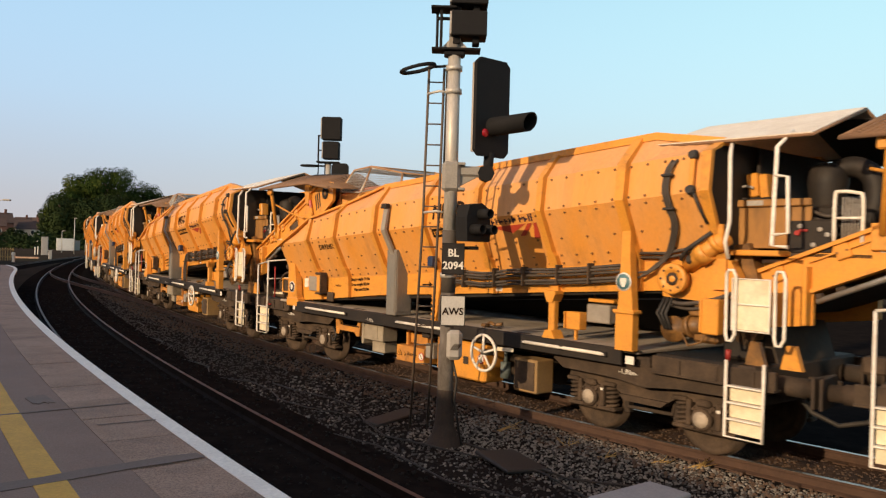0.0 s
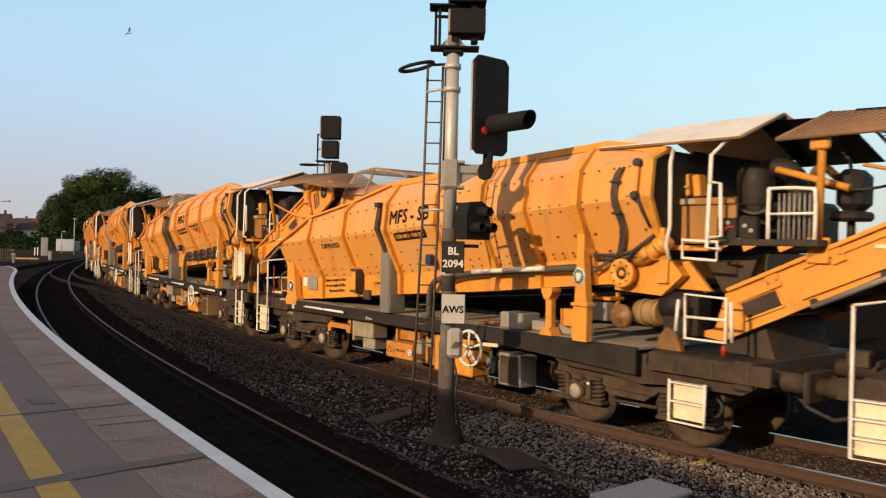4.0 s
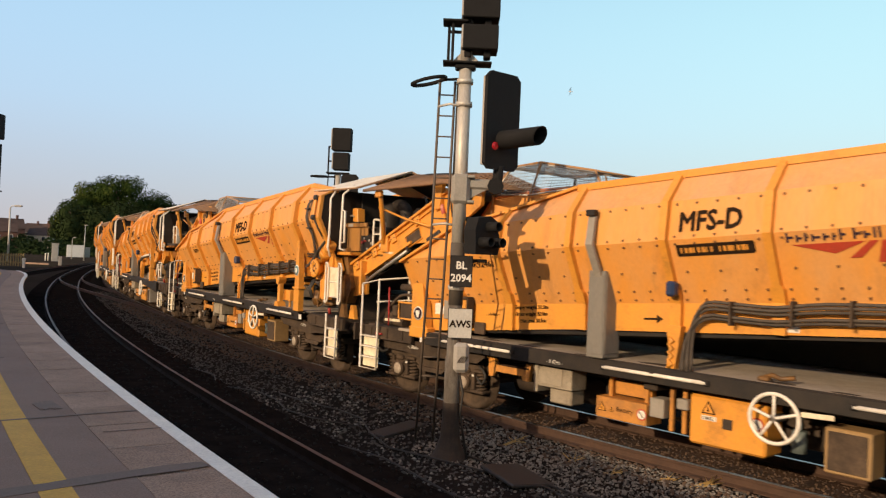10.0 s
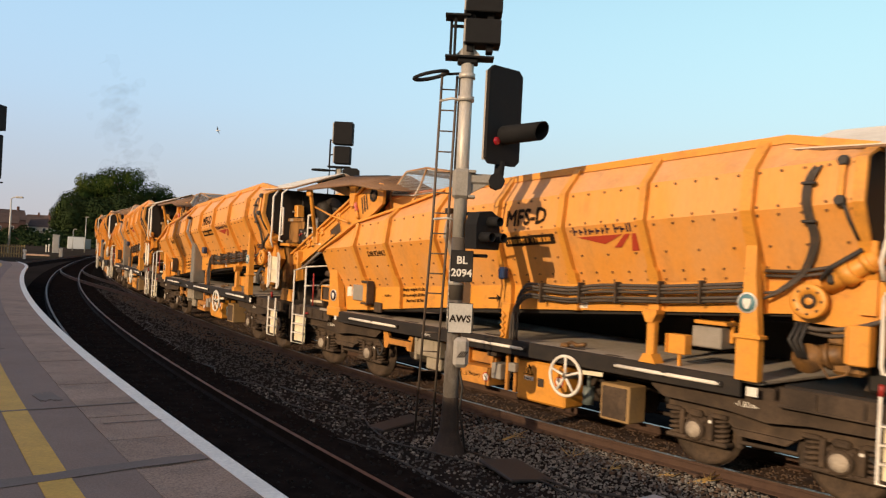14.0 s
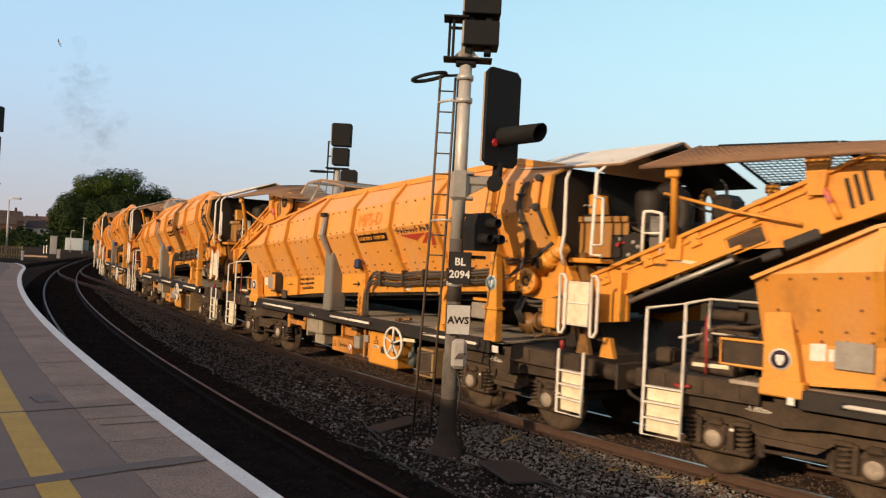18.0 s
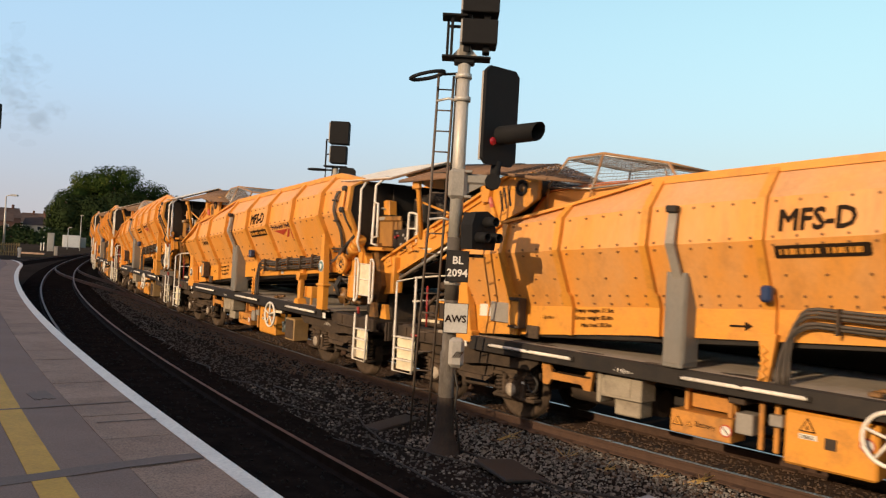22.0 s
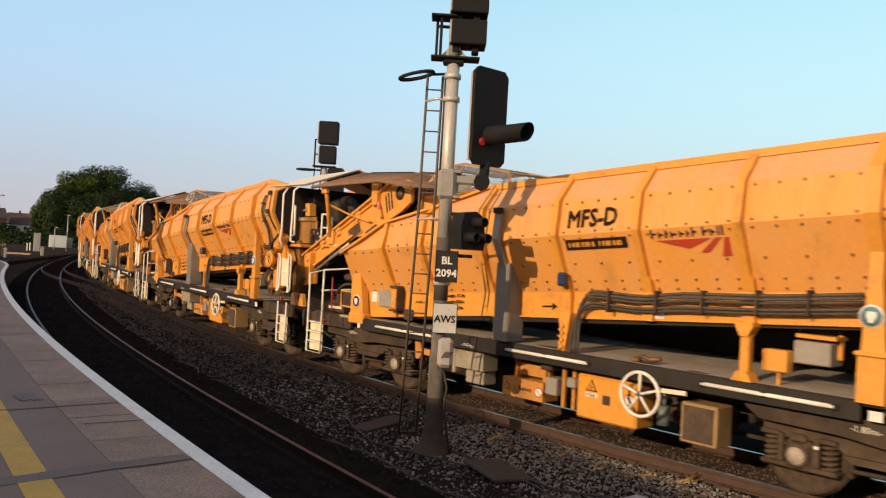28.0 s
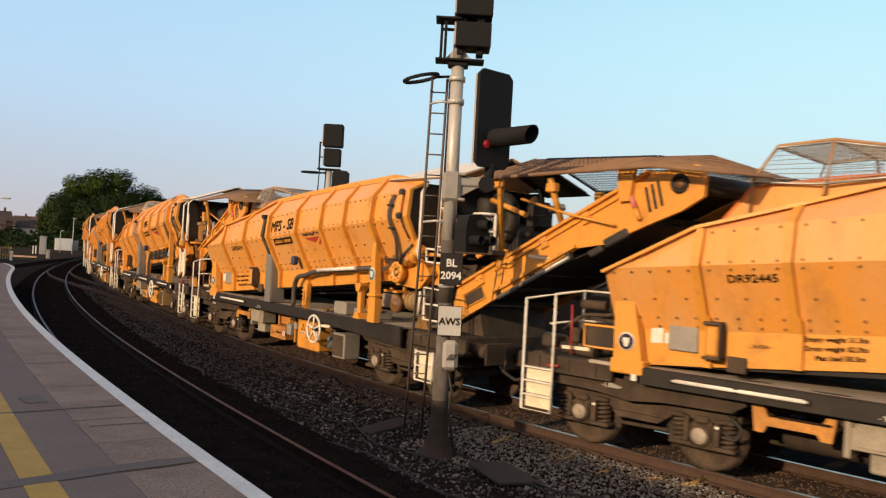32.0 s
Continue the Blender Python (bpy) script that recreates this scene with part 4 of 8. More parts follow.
for px, top, rad, dist, seed, dark in ((122, 17.0, 7.5, 228, 1, False), (158, 22.5, 9.0, 236, 2, False), (205, 23.5, 9.5, 230, 3, False), (250, 20.0, 9.0, 238, 4, False), (282, 14.5, 7.5, 232, 5, True), (103, 12.0, 5.5, 240, 6, True), (135, 13.0, 9.0, 215, 7, True), (195, 14.0, 9.0, 214, 8, True)):
    x, y = at_view(px - 11, dist)
    leafy_tree(x, y, 0.9 * top + 2.3, rad, seed, dark)


def bush(x, y, w, h, seed):
    rr = random.Random(seed)
    vs, fs = [], []
    for _ in range(700):
        a, e = rr.uniform(0, 6.28), rr.uniform(0, 1.57)
        q = rr.uniform(0.75, 1.05)
        p = Vector((math.cos(a) * math.cos(e) * w * q, math.sin(a) * math.cos(e) * w * 0.5 * q, math.sin(e) * h * q * (0.8 + 0.2 * math.sin(3 * a))))
        k = rr.uniform(0.15, 0.42)
        u = Vector((rr.gauss(0, 1), rr.gauss(0, 1), rr.gauss(0, 1))).normalized() * k
        v = u.orthogonal().normalized() * k
        b = len(vs)
        vs += [p - u, p - v * 0.7, p + u, p + v]
        fs.append([b, b + 1, b + 2, b + 3])
    me = bpy.data.meshes.new("bush")
    me.from_pydata([tuple(p) for p in vs], [], fs)
    me.materials.append(LEAFDARK)
    ob = tagged(new("bush", me), "dark green bush at the edge of the railway land", "bush", "bushes at the far end")
    ob.location = (x, y, -0.42)


for i in range(13):
    x, y = at_view(-40 + 26 * i, 186 + 12 * (i % 3))
    bush(x, y, 5.0, 3.4 + 0.8 * ((i * 7) % 3), 20 + i)

# houses
BRICK_W = surface("house_brick", (0.12, 0.055, 0.042), 0.9, second=(0.085, 0.048, 0.038), amount=0.6, scale=0.8, fine=5)
RENDER_W = surface("house_render", (0.55, 0.47, 0.38), 0.85, amount=0.3, scale=0.4)
TILES = surface("roof_tiles", (0.072, 0.045, 0.038), 0.85, amount=0.6, scale=0.6, fine=4)
PANE = surface("dark_pane", (0.03, 0.035, 0.04), 0.15, amount=0.3, bump=0)


def house(x, y, w, d, h, rh, wall_mat, label, turn=0.0):
    ho = tagged(new("house"), label, "house", "houses beyond the railway")
    ho.matrix_basis = pose(x, y, -0.42, 0, 0, turn)
    part("wall", Solid().box((0, 0, h / 2), (w, d, h), 0.05), wall_mat, ho)
    part("roof", Solid().prism([(-d / 2 - 0.3, h - 0.1), (0, h + rh), (d / 2 + 0.3, h - 0.1)], "x", -w / 2 - 0.3, w / 2 + 0.3), TILES, ho)
    part("chimney", Solid().box((w * 0.36, 0, h + rh + 0.4), (0.7, 0.9, 1.6), 0.05), BRICK_W, ho)
    n = max(2, int(w / 3))
    for i in range(n):
        for z in (1.6, 4.3):
            if z + 1 < h:
                wi = part("window", Solid().box((-w / 2 + (i + 0.5) * w / n, -d / 2 - 0.03, z), (1.3, 0.12, 1.4), 0.03), WHITE, ho)
                part("pane", Solid().box((-w / 2 + (i + 0.5) * w / n, -d / 2 - 0.10, z), (1.1, 0.04, 1.2), 0.01), PANE, wi)


for px, dist, w, h, rh, m_, turn, lb in ((-28, 270, 13, 7.4, 3.4, BRICK_W, 15, "red brick house with a tiled roof and chimney"), (44, 280, 7, 5.4, 3.0, RENDER_W, -12, "pale rendered house with a brown tiled roof"), (18, 300, 10, 6.6, 3.2, RENDER_W, 8, "pale rendered house with a brown tiled roof"), (40, 330, 10, 7.4, 3.4, BRICK_W, -20, "red brick house with a tiled roof and chimney"), (-45, 250, 14, 6.0, 3.0, BRICK_W, 5, "red brick house with a tiled roof and chimney")):
    x, y = at_view(px, dist)
    house(x, y, w, 8, h, rh, m_, lb, turn + 25)

# lineside cabinets, posts, lamps, fence
def cabinet(px, dist, w, h, z0, mat_c, label):
    x, y = at_view(px, dist)
    c = tagged(new("lineside_cabinet"), label, "cabinet", "lineside cabinets")
    c.matrix_basis = pose(x, y, z0, 0, 0, 28)
    part("case", Solid().box((0, 0, h / 2), (w, w * 0.6, h), 0.03), mat_c, c)
    part("lid", Solid().box((0, 0, h + 0.03), (w + 0.1, w * 0.6 + 0.1, 0.06), 0.02), mat_c, c)
    part("door_panel", Solid().box((0, -w * 0.3 - 0.012, h / 2), (w * 0.8, 0.03, h * 0.8), 0.01), mat_c, c)


WHITE_CASE = surface("white_case", (0.62, 0.62, 0.60), 0.6, amount=0.3)
for px, dist, w, h, z0, m_, lb in ((106, 175, 3.4, 2.6, -0.42, WHITE_CASE, "white lineside equipment building"), (124, 178, 1.9, 2.2, -0.42, GREY, "grey lineside equipment cabinet"), (70, 127, 1.0, 2.9, -0.42, CASEGREY, "grey lineside equipment cabinet"), (80, 100, 0.4, 1.1, -0.3, CASEGREY, "grey lineside equipment cabinet"), (163, 112, 0.5, 1.0, -0.42, CASEGREY, "grey lineside equipment cabinet")):
    cabinet(px, dist, w, h, z0, m_, lb)


def lamp_post(px, dist, h, z0, arm):
    x, y = at_view(px, dist)
    l = tagged(new("lamp_post"), "slender grey lamp post with a small lantern", "lamp post", "lamp posts")
    l.location = (x, y, z0)
    part("column", Solid().turned((0, 0, 0), [(0, 0.09), (h, 0.05)], "z", 10), POST, l)
    part("arm", Solid().tube([(0, 0, h), (arm * 0.3, 0, h + 0.12), (arm, 0, h + 0.15)], 0.035, 6), POST, l)
    part("lantern", Solid().box((arm * 1.3, 0, h + 0.14), (0.6, 0.22, 0.14), 0.04), CASEGREY, l)


lamp_post(122, 140, 6.2, -0.42, 0.1)
lamp_post(156, 130, 4.9, -0.42, -1.0)
lamp_post(-14, 62, 4.3, 0.9, 0.5)
lamp_post(100, 150, 4.0, -0.42, 0.3)

fence = tagged(new("fence"), "yellow picket barrier at the platform's far end", "fence")
YP = surface("yellow_picket", (0.27, 0.19, 0.075), 0.7, amount=0.4)
for i in range(13):
    x, y = at_view(-40 + 4.5 * i, 50)
    part("picket", Solid().box((x, y, TOP + 0.05 + 0.42), (0.065, 0.03, 0.80), 0.008), YP, fence)
xa, xb = at_view(-42, 50.05)[0], at_view(16, 50.05)[0]
for z in (0.25, 0.7):
    part("rail_bar", Solid().box(((xa + xb) / 2, 50.05, TOP + 0.05 + z), (xb - xa, 0.04, 0.07), 0.008), YP, fence)
for px, dist, z, tip in ((15, 49, 0.92, 1.45), (53, 128, -0.42, 0.75), (58, 130, -0.42, 0.8)):
    x, y = at_view(px, dist)
    h_ = tip - z
    tagged(part("marker_post", Solid().box((x, y, z + h_ / 2), (0.14, 0.12, h_), 0.02).box((x, y, tip - 0.02), (0.18, 0.16, 0.2), 0.02), WHITE), "short white marker post at the platform end", "marker post", "marker posts")


xa, xb = at_view(16, 105)[0], at_view(60, 105)[0]
structure("kerb", Solid().box(((xa + xb) / 2, 105, -0.32), (xb - xa, 0.3, 0.24), 0.03), COPING, "pale concrete kerb beyond the platform", "kerb")


# ---- gulls over the station ----
FEATHER = surface("gull_white", (0.75, 0.73, 0.70), 0.8, amount=0.3, scale=8, bump=0)
WING = surface("gull_grey", (0.05, 0.05, 0.055), 0.8, amount=0.3, scale=8, bump=0)


def gull():
    g_ = tagged(new("gull"), "grey and white gull gliding across the sky", "bird", "gulls")
    part("body", Solid().turned((0, 0, 0), [(-0.28, 0.02), (-0.18, 0.07), (0.0, 0.10), (0.15, 0.07), (0.24, 0.045), (0.30, 0.01)], "x", 10), FEATHER, g_)
    for sg in (1, -1):
        c = [(0.12, sg * 0.05, 0.03), (0.10, sg * 0.38, 0.20), (-0.06, sg * 0.72, 0.16), (-0.12, sg * 0.70, 0.16), (-0.05, sg * 0.36, 0.19), (-0.10, sg * 0.05, 0.03)]
        so = Solid().add([Vector(q) for q in c] + [Vector(q) + Vector((0, 0, 0.015)) for q in c], [[0, 1, 4, 5], [1, 2, 3, 4], [6, 11, 10, 7], [7, 10, 9, 8], [0, 6, 7, 1], [1, 7, 8, 2], [3, 9, 10, 4], [4, 10, 11, 5], [2, 8, 9, 3]])
        part("wing", so, WING, g_)
    g_.scale = (1.15, 1.15, 1.15)
    part("tail", Solid().box((-0.33, 0, 0.0), (0.14, 0.12, 0.015), 0.004), FEATHER, g_)
    return g_


def sky_place(px, py, dist):
    """A place in the air along a sight line."""
    return Vector(((px - 784) / 1400 * dist, dist, EYE.z + (430 - py - (px - 784) * 0.021) / 1400 * dist))


SMOKE = bpy.data.materials.new("thin_grey_smoke")
SMOKE.use_nodes = True
snt = SMOKE.node_tree
snt.nodes.remove(snt.nodes["Principled BSDF"])
clear, soot, veil = snt.nodes.new("ShaderNodeBsdfTransparent"), snt.nodes.new("ShaderNodeBsdfDiffuse"), snt.nodes.new("ShaderNodeMixShader")
soot.inputs["Color"].default_value = (0.16, 0.15, 0.145, 1)
veil.inputs[0].default_value = 0.036
snt.links.new(clear.outputs[0], veil.inputs[1])
snt.links.new(soot.outputs[0], veil.inputs[2])
snt.links.new(veil.outputs[0], snt.nodes["Material Output"].inputs["Surface"])


def smoke_puff(seed, spread):
    """A loose swarm of faint soot flakes."""
    rr = random.Random(seed)
    vs, fs = [], []
    for _ in range(16):
        c = Vector((rr.gauss(0, spread), rr.gauss(0, spread), rr.gauss(0, spread * 1.3)))
        u = Vector((rr.gauss(0, 1), rr.gauss(0, 1), rr.gauss(0, 1))).normalized()
        v = u.orthogonal().normalized()
        k, b = rr.uniform(0.4, 0.85) * spread, len(vs)
        for i in range(9):
            a, q = 2 * math.pi * i / 9, k * rr.uniform(0.6, 1.2)
            vs.append(tuple(c + u * math.cos(a) * q + v * math.sin(a) * q))
        fs.append(list(range(b, b + 9)))
    me = bpy.data.meshes.new("smoke_puff")
    me.from_pydata(vs, [], fs)
    me.materials.append(SMOKE)
    return tagged(new("smoke_puff", me), "thin grey puff of smoke drifting over the trees", "smoke", "smoke puffs", "stuff")


# each rises from behind the trees, slows, and drifts off to the left
puffs = [(smoke_puff(60 + i, 3.5 + 0.3 * (i % 3)), 10.0 + 0.6 * i, 175 - 20 * i) for i in range(7)]

gulls = [(gull(), ((0, -330, 190), (2.7, 44, 135), (3.5, 150, 102), (5.5, 464, 26), (6.0, 562, 32), (6.7, 715, 22), (9.0, 1230, -60), (32.0, 6500, -900)), 85),
         (gull(), ((0, 3200, -400), (8.0, 1800, 20), (11.0, 683, 175), (13.0, 468, 262), (14.0, 356, 240), (16.0, 186, 150), (19.0, 13, 80), (22.0, -160, -40), (32.0, -900, -300)), 140)]


# ---- hopper wagon: x ahead, y towards the platform, z over the rails ----
WHEEL_R = 0.47
SEPARATOR = surface("grey_green_bowl", (0.13, 0.16, 0.155), 0.45, amount=0.5, scale=8)
CABINET = surface("dusty_cabinet", (0.17, 0.165, 0.15), 0.5, second=(0.23, 0.19, 0.15), amount=0.5, scale=3, stretch=(1, 1, 0.3), third=(0.09, 0.075, 0.06), third_amount=0.4, third_scale=5)
BOLT = surface("rusty_bolt", (0.21, 0.098, 0.034), 0.7, second=(0.09, 0.045, 0.02), amount=0.6, scale=9)
RISE = 0.0745  # the hopper climbs towards its rear


def fitted(p):
    """Draws the sketched lengths out to the wagon's true ones."""
    x, y, z = p
    return (1.012 * x if x > -5 else -5.06 + 1.06 * (x + 5), 1.04 * y, 0.99 * z)


def shortened(p):
    """The same for the simpler wagon, whose hopper ends sooner."""
    x, y, z = p
    if x < -4.6:
        x += 0.72
        z -= 0.08 if z > 2.5 else 0.0
    elif x < -2.0:
        z -= 0.08 * (-2.0 - x) / 2.6 if z > 2.5 else 0.0
        x = -2.0 + (x + 2.0) * (1 - 0.72 / 2.6)
    else:
        x -= float(np.interp(x, [-2.0, -0.5, 1.07, 2.5, 3.7, 4.5], [0.0, 0.2, 0.34, 0.30, 0.10, 0.0]))
    return fitted((x, y, z))


def ahead(p):
    """The simpler wagon's tanks and boxes sit a little further ahead."""
    return fitted((p[0] + 0.3, p[1], p[2]))


def up(x, z):
    """A height on the tilted hopper, given where it would be at its first rib."""
    return z + RISE * (2.5 - x)


SILL_B, SILL_T, RIDGE, FOLD, RIM = (1.13, 1.46), (1.13, 1.93), (1.50, 2.75), (1.45, 3.26), (1.17, 3.65)
RIBS = (3.68, 2.60, 1.16, -0.38, -1.75, -3.15)
RIBS_SIMPLE = (3.70, 2.50, 1.07, -0.54, -1.88, -3.22)


def side_at(x):
    """The side's section at x, from the sill to the rim, cut by the falling front."""
    pts = [(y, up(x, z)) for y, z in (SILL_B, SILL_T, RIDGE, FOLD, RIM)]
    pts[0] = (pts[0][0], pts[0][1] + 0.085 * max(0.0, min(1.0, (4.0 - x) / 2.5)))
    if x < 0.5:
        pts[4] = (pts[4][0], pts[4][1] - 0.010 * (0.5 - x))
        pts[3] = (pts[3][0], pts[3][1] - 0.004 * (0.5 - x))
    if x > 3.74:
        f = (x - 3.74) / (4.98 - 3.74)
        fold = (1.42 + 0.03 * f, 3.10 + (2.50 - 3.10) * f)
        pts[3] = pts[4] = fold
        if f > 0.99:
            pts[3] = pts[4] = pts[2]
    elif x < -4.9:
        f = (-4.9 - x) / 0.95
        pts[4] = (1.17 - 0.03 * f, pts[4][1] - 0.22 * f)
    elif x > 1.3:
        f = (x - 1.3) / (3.74 - 1.3)
        y, z = 1.17, up(1.3, 3.65)
        pts[4] = (1.17 + 0.25 * f * f, z + (3.12 - z) * f)
        pts[3] = (1.45 - 0.03 * f, up(x, 3.26) + (3.10 - up(3.74, 3.26)) * f)
    return pts


def shell(xs, lo, hi, thick=0.03):
    """A strip of the hopper's side between two of its edges, with thickness inwards."""
    so = Solid()
    out = [[(x, *side_at(x)[k]) for k in range(lo, hi + 1)] for x in xs]
    inn = [[(x, y - thick, z) for x, y, z in row] for row in out]
    m = hi - lo + 1
    vs = [p for row in out for p in row] + [p for row in inn for p in row]
    n = len(xs) * m
    fs = []
    for i in range(len(xs) - 1):
        for k in range(m - 1):
            q = [i * m + k, i * m + k + 1, (i + 1) * m + k + 1, (i + 1) * m + k]
            fs += [q, [n + j for j in q[::-1]]]
        fs.append([i * m, (i + 1) * m, n + (i + 1) * m, n + i * m])
        fs.append([i * m + m - 1, n + i * m + m - 1, n + (i + 1) * m + m - 1, (i + 1) * m + m - 1])
    for i in (0, len(xs) - 1):
        for k in range(m - 1):
            q = [i * m + k, n + i * m + k, n + i * m + k + 1, i * m + k + 1]
            fs.append(q if i == 0 else q[::-1])
    return so.add(vs, fs)


def on_side(x, band, f, out=0.0):
    """A point on a panel of the near side: band 0 sill, 1 lower, 2 upper, 3 top."""
    p = side_at(x)
    (y0, z0), (y1, z1) = p[band], p[band + 1]
    y, z = y0 + (y1 - y0) * f, z0 + (z1 - z0) * f
    n = Vector((z1 - z0, -(y1 - y0))).normalized()
    return Vector((x, y + n.x * out, z + n.y * out))


def flip(solid):
    """The same part for the other side of the wagon."""
    o = Solid()
    o.v = [(x, -y, z) for x, y, z in solid.v]
    o.f = [f[::-1] for f in solid.f]
    o.smooth = set(solid.smooth)
    return o


def smooth(pts, n=4):
    """A rounder path through the same points."""
    p = [Vector(q) for q in pts]
    p = [p[0] * 2 - p[1]] + p + [p[-1] * 2 - p[-2]]
    out = []
    for i in range(1, len(p) - 2):
        for j in range(n):
            t = j / n
            out.append(0.5 * (2 * p[i] + (p[i + 1] - p[i - 1]) * t + (2 * p[i - 1] - 5 * p[i] + 4 * p[i + 1] - p[i + 2]) * t * t + (3 * p[i] - p[i - 1] - 3 * p[i + 1] + p[i + 2]) * t ** 3))
    return out + [p[-2]]


def both(name, solid, material, parent, label=""):
    a = part(name, solid, material, parent, label)
    part(name, flip(solid), material, parent, label)
    return a


def rib_solid(x, w=0.10, d=0.085, top=4):
    """A pressed rib that follows the side from the sill to the rim."""
    so = Solid()
    rows = []
    p = list(side_at(x)[:top + 1])
    foot = max(w, 0.16) / 2
    for f in (0.26, 0.20):  # the foot is wider over the sill and just above it
        p.insert(2, (p[1][0] + (side_at(x)[2][0] - p[1][0]) * f, p[1][1] + (side_at(x)[2][1] - p[1][1]) * f))
    half = [foot, foot, foot] + [w / 2] * (len(p) - 3)
    for side in (-1, 1):
        outer = [(x + side * e, y + d, z) for e, (y, z) in zip(half, p)]
        outer[0] = (x + side * foot, p[0][0] + 0.07, p[0][1])
        outer[-1] = (x + side * w / 2, p[-1][0] + 0.05, p[-1][1] + 0.02)
        inner = [(x + side * e, y - 0.01, z) for e, (y, z) in zip(half, p)]
        rows.append(outer + inner[::-1])
    n = len(rows[0])
    m = n // 2
    vs = rows[0] + rows[1]
    fs = [[i, (i + 1) % n, n + (i + 1) % n, n + i] for i in range(n)]
    for i in range(m - 1):
        fs.append([i, n - 1 - i, n - 2 - i, i + 1])
        fs.append([n + i, n + i + 1, n + n - 2 - i, n + n - 1 - i])
    return so.add(vs, fs)


def bolts(xs, band, f, r=0.0175):
    so = Solid()
    for x in xs:
        c = on_side(x, band, f, 0.0)
        n = on_side(x, band, f, 1.0) - c
        so.tube([c - n * 0.01, c + n * 0.016], r, 6)
    return so


def on_panel(x0, band, f0, out=0.006):
    """Places flat shapes on a panel of the near side: u runs back along the wagon, v upwards."""
    c = on_side(x0, band, f0)
    upv = (on_side(x0, band, 1.0) - on_side(x0, band, 0.0)).normalized()
    along = (on_side(x0 - 1, band, f0) - c).normalized()
    nrm = along.cross(upv)
    if nrm.y < 0:
        nrm = -nrm
    return lambda u, v, w=0.0: c + along * u + upv * v + nrm * (w + out)


def flat(place, shape, w=0.003):
    so = Solid()
    n = len(shape)
    vs = [place(u, v, 0.0) for u, v in shape] + [place(u, v, w) for u, v in shape]
    so.add(vs, [list(range(n, 2 * n)), list(range(n))[::-1]] + [[i, (i + 1) % n, n + (i + 1) % n, n + i] for i in range(n)])
    return so


def rect(w, h, u=0.0, v=0.0):
    return [(u, v), (u + w, v), (u + w, v + h), (u, v + h)]


def wall_at(x0, y0, z0):
    """Places flat shapes on an upright face towards the platform."""
    return lambda u, v, w=0.0: Vector((x0 - u, y0 + w, z0 + v))


